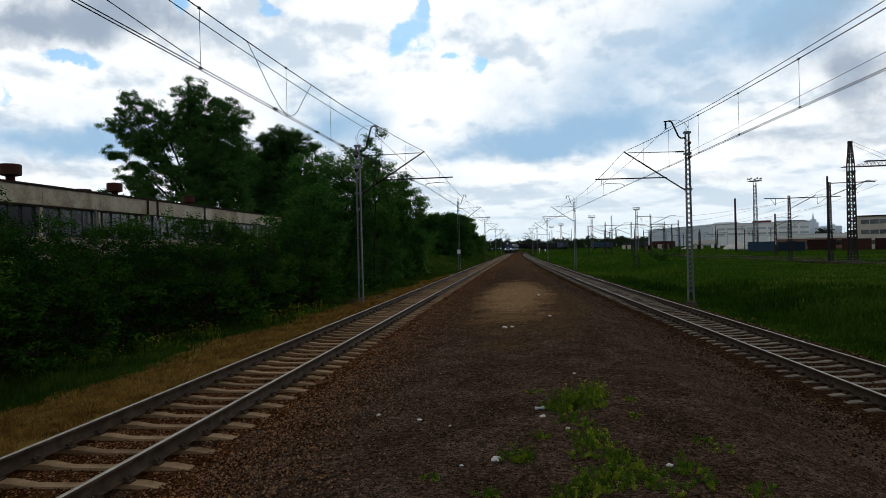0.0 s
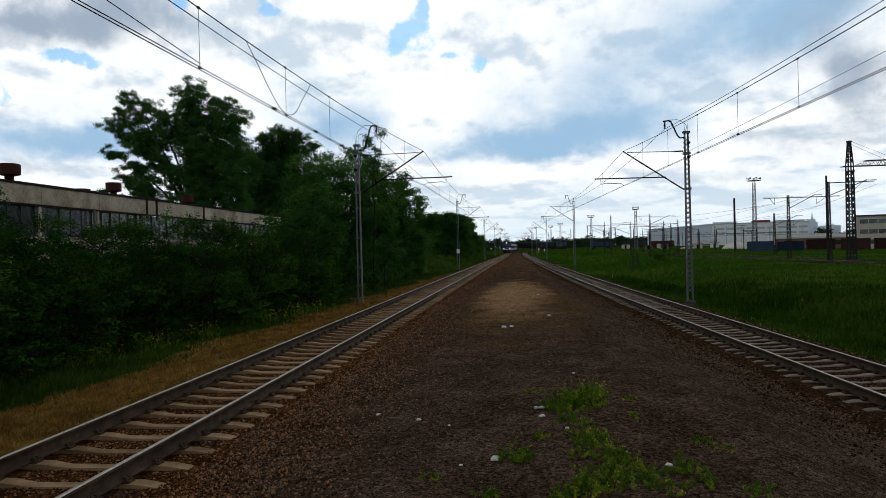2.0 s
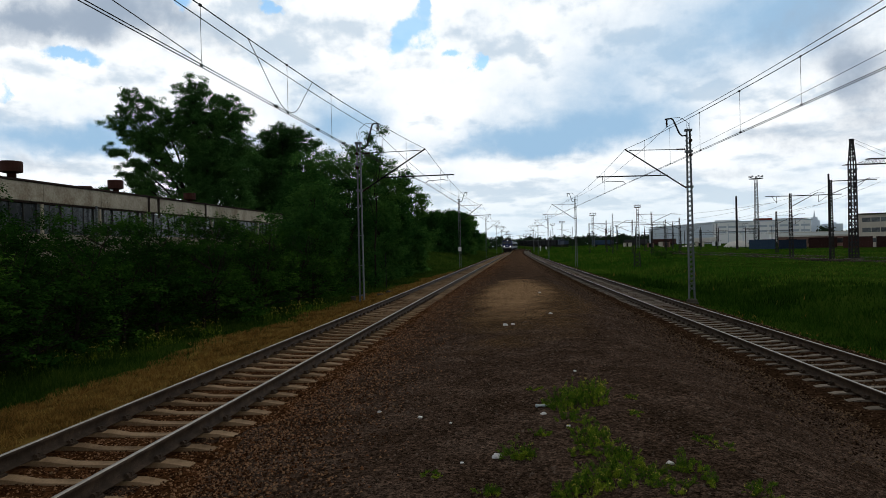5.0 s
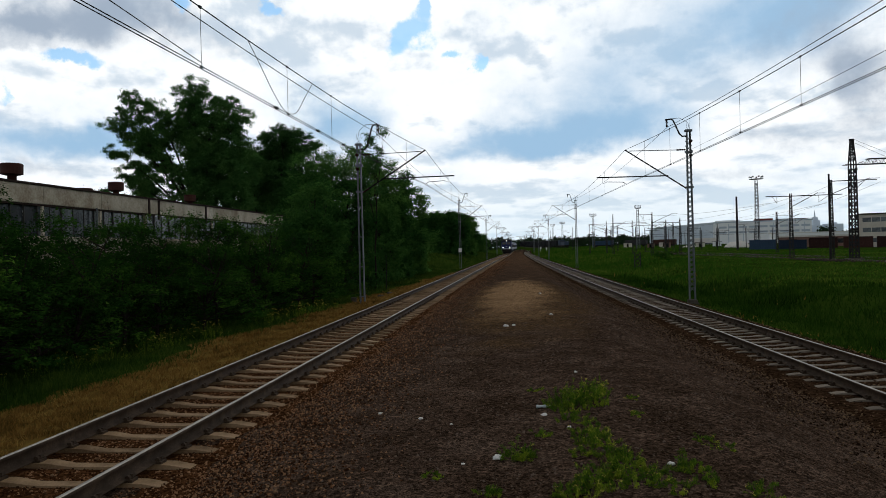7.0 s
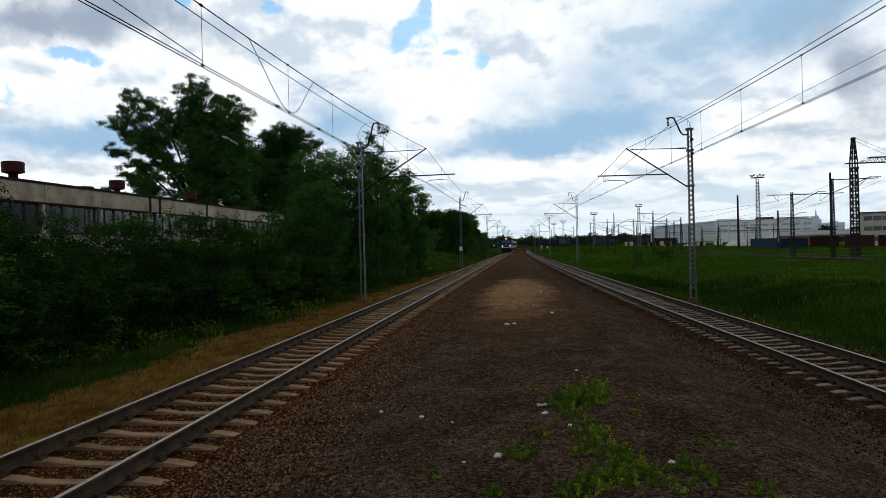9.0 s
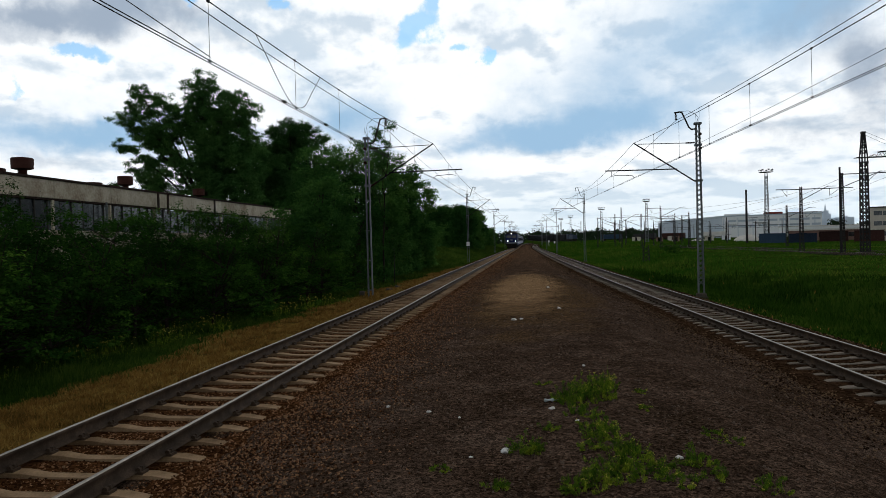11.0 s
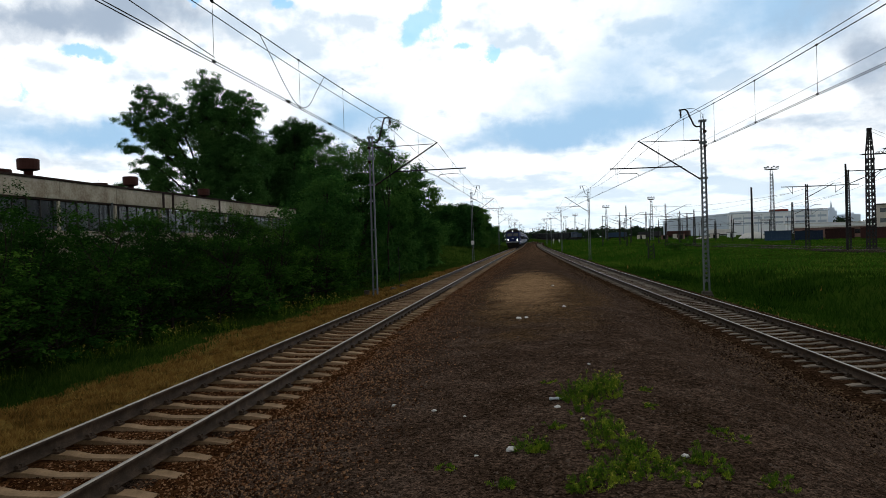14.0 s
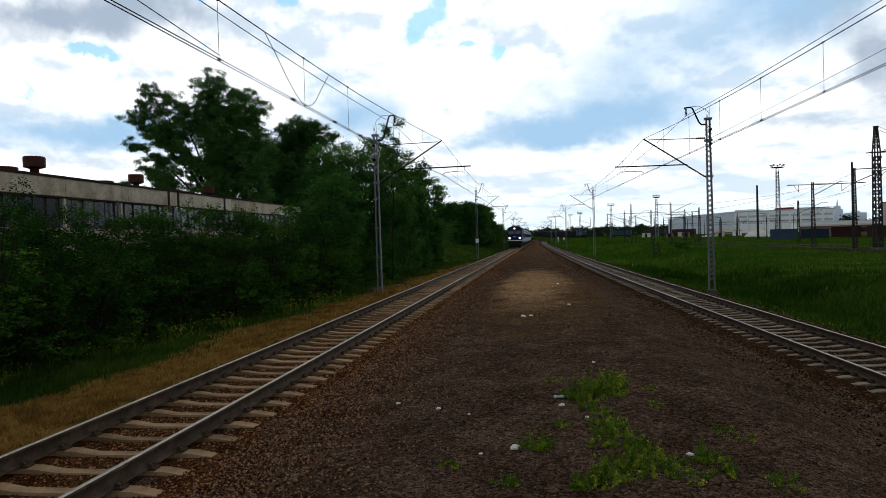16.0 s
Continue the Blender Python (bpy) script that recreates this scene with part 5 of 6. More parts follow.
TRAINWHITE = material("white_stripe_paint", [(0.42, 0.43, 0.46), (0.52, 0.53, 0.55)], scale=2, fine=20, rough=0.5, bump=0.03)
HEADLIGHT = glow_material("lit_headlight", (1.0, 0.97, 0.9), 3.5)
COAL = material("black_wagon_steel", [(0.010, 0.011, 0.014), (0.022, 0.023, 0.027)], scale=1.5, fine=12, rough=0.8)
SHUNTBLUE = material("faded_blue_steel", [(0.03, 0.045, 0.075), (0.05, 0.07, 0.11)], scale=1.5, fine=12, rough=0.6)


def loft(bm, stations):
    """Closed rings of equal length joined along the body."""
    last = None
    for ring in stations:
        r = [bm.verts.new(p) for p in ring]
        if last:
            for i in range(len(r)):
                j = (i + 1) % len(r)
                bm.faces.new((last[i], last[j], r[j], r[i]))
        else:
            bm.faces.new(r[::-1])
        last = r
    bm.faces.new(last)
    bmesh.ops.recalc_face_normals(bm, faces=bm.faces)
    return bm


def body_ring(y, w, floor, eave, top, lean=0.0):
    h = w / 2
    pts = [(-h, floor), (h, floor), (h, eave), (h * 0.93, eave + (top - eave) * 0.45), (h * 0.7, eave + (top - eave) * 0.82), (h * 0.3, top), (-h * 0.3, top), (-h * 0.7, eave + (top - eave) * 0.82), (-h * 0.93, eave + (top - eave) * 0.45), (-h, eave)]
    return [(x, y + lean * max(0, z - 2.3), z) for x, z in pts]


def wheelset(parent, y):
    bm = bmesh.new()
    half = [(0.06, -0.95), (0.09, -0.94), (0.09, -0.83), (0.5, -0.82), (0.53, -0.8), (0.545, -0.72), (0.57, -0.69), (0.57, -0.665), (0.5, -0.66), (0.1, -0.68), (0.085, -0.6)]
    lathe(bm, half + [(r, -z) for r, z in half[::-1]], 18, Matrix.Rotation(radians(90), 4, "Y"))
    w = part("wheelset", bm, UNDER, parent, "steel wheelset")
    w.location = (0, y, 0.555)
    return w


def bogie(parent, y, half):
    bm = bmesh.new()
    for s in (-1, 1):
        box(bm, s * 1.0 - 0.07, s * 1.0 + 0.07, y - half - 0.7, y + half + 0.7, 0.55, 0.85, bevel=0.03)
        for q in (-half, half):
            box(bm, s * 1.02 - 0.12, s * 1.02 + 0.12, y + q - 0.22, y + q + 0.22, 0.4, 0.72, bevel=0.03)
            rod(bm, (s * 1.05, y + q * 0.55, 0.6), (s * 1.05, y + q * 0.55, 1.05), 0.1, seg=8)
    box(bm, -1.0, 1.0, y - 0.35, y + 0.35, 0.5, 0.95)
    part("bogie_frame", bm, UNDER, parent)


def locomotive():
    loco = thing("locomotive", Matrix(), "dark blue electric locomotive with lit headlights on the track", "locomotive")
    L = 15.9
    bm = bmesh.new()
    loft(bm, [body_ring(0.55, 2.75, 1.05, 3.65, 4.2, 0.1), body_ring(0.7, 2.95, 1.05, 3.7, 4.28, 0.08), body_ring(1.5, 3.02, 1.05, 3.72, 4.32), body_ring(L - 1.5, 3.02, 1.05, 3.72, 4.32), body_ring(L - 0.7, 2.95, 1.05, 3.7, 4.28, -0.08), body_ring(L - 0.55, 2.75, 1.05, 3.65, 4.2, -0.1)])
    part("body", bm, NAVY, loco, "dark blue painted body")
    for s in (-1, 1):
        bm = bmesh.new()
        box(bm, -0.56, 0.56, -0.02, 0.02, -0.36, 0.36, Matrix.Translation((s * 0.66, 0.6, 3.15)) @ Matrix.Rotation(radians(-6), 4, "X"), bevel=0.015)
        part("windscreen", bm, DARKGLASS, loco, "dark windscreen")
        bm = bmesh.new()
        lathe(bm, [(0.2, 0), (0.2, 0.12), (0.16, 0.14)], 16, Matrix.Translation((s * 1.0, 0.57, 2.0)) @ Matrix.Rotation(radians(90), 4, "X"))
        lamp = part("headlight_housing", bm, UNDER, loco)
        bm = bmesh.new()
        lathe(bm, [(0.15, 0), (0.13, 0.03), (0.05, 0.05)], 16, Matrix.Translation((s * 1.0, 0.425, 2.0)) @ Matrix.Rotation(radians(90), 4, "X"))
        part("headlight", bm, HEADLIGHT, lamp, "bright white lit headlight")
        bm = bmesh.new()
        rod(bm, (s * 0.875, 0.5, 1.02), (s * 0.875, 0.05, 1.02), 0.1, seg=10)
        rod(bm, (s * 0.875, 0.05, 1.02), (s * 0.875, 0.0, 1.02), 0.25, seg=16)
        part("buffer", bm, UNDER, loco)
        for k in range(5):
            bm = bmesh.new()
            box(bm, s * 1.5, s * 1.52, 3.6 + k * 2.0, 4.6 + k * 2.0, 2.45, 2.95)
            part("side_window", bm, DARKGLASS, loco)
        bm = bmesh.new()
        box(bm, s * 1.501, s * 1.515, 1.6, L - 1.6, 1.42, 1.72)
        part("side_stripe", bm, TRAINWHITE, loco, "white stripe along the side")
        bm = bmesh.new()
        for k in range(8):
            rod(bm, (s * 1.42, 0.72, 1.1 + k * 0.2), (s * 1.42, 0.72, 1.12 + k * 0.2), 0.015, seg=4)
        rod(bm, (s * 1.4, 0.6, 1.2), (s * 1.42, 0.62, 2.4), 0.018, seg=5)
        part("handrail", bm, PALESTRIPE, loco)
    bm = bmesh.new()
    lathe(bm, [(0.17, 0), (0.17, 0.16), (0.12, 0.18)], 14, Matrix.Translation((0, 0.84, 3.92)) @ Matrix.Rotation(radians(90), 4, "X"))
    lamp = part("headlight_housing", bm, UNDER, loco)
    bm = bmesh.new()
    lathe(bm, [(0.12, 0), (0.1, 0.03), (0.04, 0.05)], 14, Matrix.Translation((0, 0.655, 3.92)) @ Matrix.Rotation(radians(90), 4, "X"))
    part("headlight", bm, HEADLIGHT, lamp, "bright white lit headlight")
    bm = bmesh.new()
    box(bm, -1.37, 1.37, 0.5, 0.546, 1.46, 1.62, bevel=0.01)
    part("front_stripe", bm, TRAINWHITE, loco, "white stripe across the front")
    bm = bmesh.new()
    box(bm, -1.37, 1.37, 0.5, 0.547, 1.06, 1.4, bevel=0.01)
    part("front_apron", bm, UNDER, loco, "grimy black apron below the stripe")
    bm = bmesh.new()
    loft(bm, [[(x * 1.012, y, z + 0.012) for x, y, z in body_ring(q, w, 3.72, 3.78, top, lean)] for q, w, top, lean in ((0.5, 2.75, 4.2, 0.1), (0.7, 2.95, 4.28, 0.08), (1.5, 3.02, 4.32, 0), (L - 1.5, 3.02, 4.32, 0), (L - 0.5, 2.75, 4.2, -0.1))])
    part("roof", bm, UNDER, loco, "sooty dark roof")
    bm = bmesh.new()
    box(bm, -0.24, 0.24, 0.515, 0.545, 2.2, 2.42, bevel=0.01)
    part("emblem", bm, PALESTRIPE, loco, "small pale emblem panel")
    bm = bmesh.new()
    box(bm, -1.3, 1.3, 0.45, 0.75, 0.78, 1.2, bevel=0.03)
    part("buffer_beam", bm, UNDER, loco, "grimy buffer beam")
    bm = bmesh.new()
    box(bm, -1.2, 1.2, 0.6, 0.68, 0.25, 0.72, bevel=0.02)
    rod(bm, (0, 0.5, 1.0), (0, 0.2, 0.75), 0.06, seg=6)
    part("pilot", bm, UNDER, loco, "black pilot plate with coupling")
    for y in (4.5, 7.9, 11.4):
        bm = bmesh.new()
        box(bm, -0.8, 0.8, y - 1.2, y + 1.2, 4.28, 4.48, bevel=0.05)
        part("roof_hatch", bm, ROOFGREY, loco)
    for y, up in ((3.0, 1.0), (12.9, 0.0)):
        bm = bmesh.new()
        rod(bm, (-0.5, y - 0.6, 4.55), (-0.5, y + 0.6, 4.55), 0.03, seg=5)
        rod(bm, (0.5, y - 0.6, 4.55), (0.5, y + 0.6, 4.55), 0.03, seg=5)
        for s in (-1, 1):
            for q in (-0.5, 0.5):
                insulator(bm, (s * 0.5, y + q, 4.26), (s * 0.5, y + q, 4.55), 0.07)
        base = part("pantograph_base", bm, UNDER, loco)
        z = 4.65 + up * 1.15
        bm = bmesh.new()
        for s in (-1, 1):
            rod(bm, (s * 0.5, y - 0.5, 4.55), (s * 0.3, y + 0.75, 4.6 + (z - 4.6) * 0.5), 0.022, seg=5)
            rod(bm, (s * 0.3, y + 0.75, 4.6 + (z - 4.6) * 0.5), (s * 0.35, y, z), 0.02, seg=5)
            rod(bm, (s * 0.5, y + 0.5, 4.55), (s * 0.75, y - 0.2, 4.6 + (z - 4.6) * 0.5), 0.03, seg=5)
            rod(bm, (s * 0.75, y - 0.2, 4.6 + (z - 4.6) * 0.5), (s * 0.35, y, z), 0.03, seg=5)
        rod(bm, (-0.85, y, z + 0.03), (0.85, y, z + 0.03), 0.045, seg=5)
        part("pantograph", bm, UNDER, base, "folding pantograph frame")
    sets = []
    for y in (3.3, 12.6):
        bogie(loco, y, 1.5)
        sets += [wheelset(loco, y - 1.5), wheelset(loco, y + 1.5)]
    bm = bmesh.new()
    box(bm, -1.1, 1.1, 5.9, 10, 0.5, 1.04, bevel=0.05)
    part("underframe_box", bm, UNDER, loco)
    return loco, sets


def coach():
    c = thing("passenger_coach", Matrix(), "pale blue-grey passenger coach with a grey roof behind the locomotive", "railway coach", "coaches of the passenger train")
    L = 24.5
    bm = bmesh.new()
    loft(bm, [body_ring(0.3, 2.85, 1.05, 3.2, 4.2), body_ring(L - 0.3, 2.85, 1.05, 3.2, 4.2)])
    part("body", bm, SKYBLUE, c, "pale blue-grey painted body")
    bm = bmesh.new()
    loft(bm, [[(1.44 * math.cos(a), y, 3.25 + 1.0 * math.sin(a)) for a in [math.pi * k / 8 for k in range(9)]] for y in (0.28, L - 0.28)])
    part("roof", bm, ROOFGREY, c, "grey curved roof")
    win = None
    for s in (-1, 1):
        for k in range(10):
            if win is None:
                bm = bmesh.new()
                box(bm, -0.012, 0.012, -0.6, 0.6, -0.45, 0.45, bevel=0.01)
                win = part("window", bm, DARKGLASS, c, "dark window")
                win.location = (s * 1.43, 2.9 + k * 2.08, 2.5)
            else:
                share("window", win.data, c, pose(s * 1.43, 2.9 + k * 2.08, 2.5))
        bm = bmesh.new()
        box(bm, s * 1.426, s * 1.436, 0.5, L - 0.5, 1.55, 1.75)
        part("side_stripe", bm, PALESTRIPE, c, "pale stripe along the side")
        for y in (0.9, L - 0.9):
            bm = bmesh.new()
            box(bm, s * 1.427, s * 1.44, y - 0.4, y + 0.4, 1.1, 3.0, bevel=0.004)
            part("door", bm, NAVY, c, "dark blue coach door")
    bm = bmesh.new()
    box(bm, -0.6, 0.6, 0, 0.3, 1.1, 3.3, bevel=0.05)
    part("gangway", bm, UNDER, c)
    bm = bmesh.new()
    box(bm, -0.6, 0.6, L - 0.3, L, 1.1, 3.3, bevel=0.05)
    part("gangway", bm, UNDER, c)
    for y in (3.0, L - 3.0):
        bogie(c, y, 1.25)
        wheelset(c, y - 1.25)
        wheelset(c, y + 1.25)
    bm = bmesh.new()
    box(bm, -1.1, 1.1, 8, 16, 0.45, 1.04, bevel=0.05)
    part("underframe_box", bm, UNDER, c)
    return c


TRAIN_START, TRAIN_SPEED = 255.0, 7.5


def on_track(y, length, line, z):
    """The pose of a vehicle whose front is at y, standing on the line."""
    a = Vector((float(line(y + 0.15 * length)), y + 0.15 * length, z))
    b = Vector((float(line(y + 0.85 * length)), y + 0.85 * length, z))
    d = (b - a).normalized()
    p = a - d * 0.15 * length
    return Matrix.Translation(p) @ Matrix.Rotation(-math.atan2(d.x, d.y), 4, "Z")


def hopper(m, first=None):
    if first:
        return copy_thing(first, m)
    w = thing("freight_wagon", m, "black open-topped coal wagon in a long freight train", "freight wagon", "wagons of the freight train")
    bm = bmesh.new()
    box(bm, -1.45, 1.45, 0.5, 13.3, 1.15, 3.6, bevel=0.04)
    part("body", bm, COAL, w, "black steel body")
    rib = None
    for s in (-1, 1):
        for k in range(9):
            if rib is None:
                bm = bmesh.new()
                box(bm, -0.05, 0.05, -0.07, 0.07, 1.2, 3.58)
                rib = part("rib", bm, COAL, w)
                rib.location = (s * 1.49, 0.9 + k * 1.5, 0)
            else:
                share("rib", rib.data, w, pose(s * 1.49, 0.9 + k * 1.5, 0))
    bm = bmesh.new()
    for k in range(4):
        lathe(bm, [(1.2, 3.5), (0.7, 3.8), (0.1, 3.95)], 9, Matrix.Translation((0, 2.4 + k * 3.0, 0)))
    part("coal_load", bm, COAL, w, "heaped coal")
    for y in (2.4, 11.4):
        bogie(w, y, 0.9)
        wheelset(w, y - 0.9)
        wheelset(w, y + 0.9)
    return w


SIDING = [(300, 30), (330, 23.5), (380, 15.5), (440, 9.0), (520, 3.5), (620, 0.5), (760, 0.0), (900, 2)]


def build_freight():
    line = lambda y: on_line(SIDING, y)
    first = None
    level = lambda y: float(np.interp(y, [320, 600], [0.55, 2.3]))
    ys = np.arange(324, 590, 6.0)
    u = np.array([-6.0, -2.2, 2.2, 6.0])
    X = np.stack([line(y) + u for y in ys])
    sheet("siding_embankment", X, np.repeat(ys[:, None], 4, 1), lambda x, y: np.stack([[-1.2, level(q) - 0.16, level(q) - 0.16, -1.2] for q in ys]), SOIL, "low grassy embankment of the far siding", category="embankment")
    for s in (-0.75, 0.75):
        sweep("siding_rail", [(-0.07, -0.16), (0.07, -0.16), (0.035, 0.0), (-0.035, 0.0)], line, s, 0.0, ys, RUST, bpy.data.objects["siding_embankment"])
        me = bpy.data.objects["siding_embankment"].children[-1].data
        for v in me.vertices:
            v.co.z += level(v.co.y)
    y = 348.0
    for k in range(15):
        m = on_track(y, 13.8, line, level(y + 7))
        w = hopper(m, first)
        first = first or w
        d = 14.0 * math.cos(math.atan(float(line(y + 5) - line(y - 5)) / 10))
        y += d
    eng = thing("diesel_shunter", on_track(332, 15.0, line, level(339)), "dull blue diesel locomotive at the head of coal wagons", "locomotive")
    bm = bmesh.new()
    box(bm, -1.45, 1.45, 0.3, 14.6, 1.1, 1.5, bevel=0.04)
    part("frame", bm, UNDER, eng)
    bm = bmesh.new()
    box(bm, -1.1, 1.1, 0.8, 9.5, 1.5, 3.3, bevel=0.1)
    part("hood", bm, SHUNTBLUE, eng, "faded blue bonnet")
    bm = bmesh.new()
    box(bm, -1.45, 1.45, 9.5, 12.6, 1.5, 4.0, bevel=0.1)
    cab = part("cab", bm, SHUNTBLUE, eng, "faded blue cab")
    bm = bmesh.new()
    box(bm, -1.2, 1.2, 9.46, 9.49, 2.8, 3.5)
    part("cab_window", bm, DARKGLASS, cab)
    for y in (3.0, 11.8):
        bogie(eng, y, 1.2)
        wheelset(eng, y - 1.2)
        wheelset(eng, y + 1.2)


# ---- yard, works and distance ----
WORKS = material("white_works_cladding", [(0.78, 0.8, 0.82), (0.84, 0.86, 0.87), (0.88, 0.89, 0.9)], scale=0.08, fine=1.2, rough=0.7, bump=0.05)
WORKSGLASS = material("grey_blue_cladding", [(0.42, 0.49, 0.57), (0.53, 0.6, 0.67)], scale=0.1, fine=1.5, rough=0.4, bump=0.03)
REDBRICK = material("dull_brick", [(0.168, 0.1013, 0.084), (0.264, 0.162, 0.133)], scale=0.5, fine=6)
REDROOF = material("red_roof_paint", [(0.14, 0.03, 0.025), (0.2, 0.045, 0.035)], scale=0.5, fine=4)
OFFICE = material("beige_office_plaster", [(0.5, 0.455, 0.39), (0.62, 0.575, 0.5)], scale=0.3, fine=4)
BOXBLUE = material("blue_container_paint", [(0.025, 0.05, 0.09), (0.045, 0.08, 0.13)], scale=0.6, fine=8, rough=0.55)
BOXRED = material("rust_red_container_paint", [(0.039, 0.017, 0.0144), (0.06825, 0.0289, 0.0243)], scale=0.6, fine=8, rough=0.6)
BOXNAVY = material("dark_blue_container_paint", [(0.012, 0.02, 0.04), (0.024, 0.038, 0.066)], scale=0.6, fine=8, rough=0.6)
BOXMAROON = material("maroon_container_paint", [(0.022, 0.01, 0.009), (0.042, 0.019, 0.016)], scale=0.6, fine=8, rough=0.6)
BOXGREEN = material("dark_green_container_paint", [(0.012, 0.02, 0.015), (0.022, 0.034, 0.026)], scale=0.6, fine=8, rough=0.6)
BOXGREY = material("dark_grey_container_paint", [(0.03, 0.03, 0.032), (0.055, 0.055, 0.058)], scale=0.6, fine=8, rough=0.6)
PALEHEAP = material("pale_tarpaulin", [(0.62, 0.6, 0.56), (0.78, 0.76, 0.72)], scale=0.6, fine=6)
# pale blue stands in for the haze before the far buildings
FARCITY = material("haze_tinted_far_building", [(0.64, 0.73, 0.84), (0.72, 0.8, 0.88)], scale=0.05, fine=0.6, bump=0)
UNDERGROWTH = material("tarred_timber", [(0.012, 0.01, 0.008), (0.03, 0.024, 0.018)], scale=1.5, fine=14)


def yard_mast(x, y, h, arms, kind="lattice", label="slender dark steel yard mast with cantilever arms", w=0.5):
    m = thing("yard_mast", pose(x, y, float(land(x, y)) - 0.1), label, "catenary mast", "yard masts")
    h = h + 0.4
    bm = bmesh.new()
    if kind == "lattice":
        lattice(bm, h, w, w * 0.45, w, w * 0.45, 0.04, 0.02, w * 1.1)
    else:
        lathe(bm, [(w * 0.42, 0), (w * 0.3, h)], 8)
    part("post", bm, DARKSTEEL, m)
    for s, z, reach, style in arms:
        bm = bmesh.new()
        if style == "flat":
            rod(bm, (0, 0, h - z), (s * reach, 0, h - z + 0.05), 0.055, seg=6)
            rod(bm, (s * reach * 0.55, 0, h - z), (s * reach * 0.55, 0, h - z - 0.9), 0.03, seg=5)
            rod(bm, (s * reach * 0.55, 0, h - z - 0.9), (s * reach * 0.75, 0, h - z), 0.03, seg=5)
        else:
            rod(bm, (0, 0, h - z - 1.6), (s * reach, 0, h - z + 0.2), 0.05, seg=6)
            rod(bm, (s * reach * 0.95, 0, h - z + 0.15), (s * reach * 1.25, 0, h - z + 0.15), 0.035, seg=5)
            rod(bm, (0, 0, h - z), (s * reach * 0.7, 0, h - z - 0.1), 0.02, seg=5)
        part("arm", bm, DARKSTEEL, m)
    return m


def gantry_tower(x, y):
    """A square lattice tower, upright to the beam and peaked above it."""
    t = thing("gantry_tower", pose(x, y, float(land(x, y)) - 0.1), "tall dark lattice gantry tower by the siding", "gantry tower", "gantry towers")
    bm = bmesh.new()
    lattice(bm, 11.2, 0.72, 0.56, 0.72, 0.56, 0.08, 0.045, 0.75)
    part("shaft", bm, DARKSTEEL, t)
    bm = bmesh.new()
    lattice(bm, 2.5, 0.56, 0.24, 0.56, 0.24, 0.075, 0.04, 0.6)
    box(bm, -0.2, 0.2, -0.2, 0.2, 2.45, 2.7)
    part("peak", bm, DARKSTEEL, t).location = (0, 0, 11.2)
    for z in (4.6, 8.3, 10.3):
        bm = bmesh.new()
        box(bm, -0.4, 0.4, -0.4, -0.34, z, z + 0.18)
        part("collar", bm, DARKSTEEL, t)
    bm = bmesh.new()
    box(bm, -0.8, 0.8, -0.8, 0.8, -0.3, 0.3, bevel=0.06)
    part("footing", bm, FOUNDATION, t, "concrete footing")
    return t


def flood_tower(x, y, h, w, head):
    t = thing("floodlight_tower", pose(x, y, -0.4), "tall grey lattice floodlight tower in the yard", "floodlight tower", "floodlight towers")
    bm = bmesh.new()
    lattice(bm, h - 0.5, w, w * 0.55, w, w * 0.55, 0.11 if w > 1.5 else 0.06, 0.07 if w > 1.5 else 0.04, w * 0.9)
    part("lattice_shaft", bm, GALV, t)
    bm = bmesh.new()
    z = h
    pts = 10
    for k in range(pts):
        a, b = 2 * math.pi * k / pts, 2 * math.pi * (k + 1) / pts
        for zz in (0, 0.7):
            rod(bm, (head * math.cos(a), head * math.sin(a), z + zz), (head * math.cos(b), head * math.sin(b), z + zz), 0.04, seg=4)
        rod(bm, (head * math.cos(a), head * math.sin(a), z), (head * math.cos(a), head * math.sin(a), z + 0.9), 0.05, seg=4)
    part("railing", bm, DARKSTEEL, t)
    bm = bmesh.new()
    lathe(bm, [(w * 0.3, z - 0.35), (head, z - 0.1), (head, z + 0.06)], 12)
    part("platform", bm, DARKSTEEL, t, "round steel platform")
    bm = bmesh.new()
    k0 = head / 3.9
    box(bm, -0.45 * k0, 0.45 * k0, -0.25 * k0, 0.25 * k0, -0.3 * k0, 0.4 * k0, bevel=0.03)
    me = None
    for k in range(7):
        a = 2 * math.pi * k / 7 + 0.3
        m = pose(math.cos(a) * head * 0.95, math.sin(a) * head * 0.95, z + 0.7 + 0.4 * head / 3.9, 20, 0, math.degrees(a) - 90)
        if me is None:
            lamp = part("floodlight", bm, GALV, t, "grey floodlight")
            lamp.matrix_basis = m
            me = lamp.data
        else:
            share("floodlight", me, t, m)
    return t


def container(x, y, yaw, length, mat, label, h=2.5):
    c = thing("container", pose(x, y, float(land(x, y)), 0, 0, yaw), label, "shipping container", "containers in the yard")
    bm = bmesh.new()
    box(bm, 0, length, 0, 2.44, 0.12, h)
    part("shell", bm, mat, c)
    n = int(length / 0.55)
    bm = bmesh.new()
    box(bm, -0.12, 0.12, -0.05, 0.0, 0.25, h - 0.12)
    first = part("corrugation", bm, mat, c)
    first.location = (0.35, 0, 0)
    for k in range(1, n):
        share("corrugation", first.data, c, pose(0.35 + k * 0.55, 0, 0))
    for z in (0.12, h - 0.1):
        bm = bmesh.new()
        box(bm, -0.03, length + 0.03, -0.08, -0.02, z, z + 0.14)
        part("side_rail", bm, mat, c)
    for q in (0, length - 0.16):
        bm = bmesh.new()
        box(bm, q, q + 0.16, -0.09, -0.01, 0, h + 0.02)
        part("corner_post", bm, mat, c)
    return c


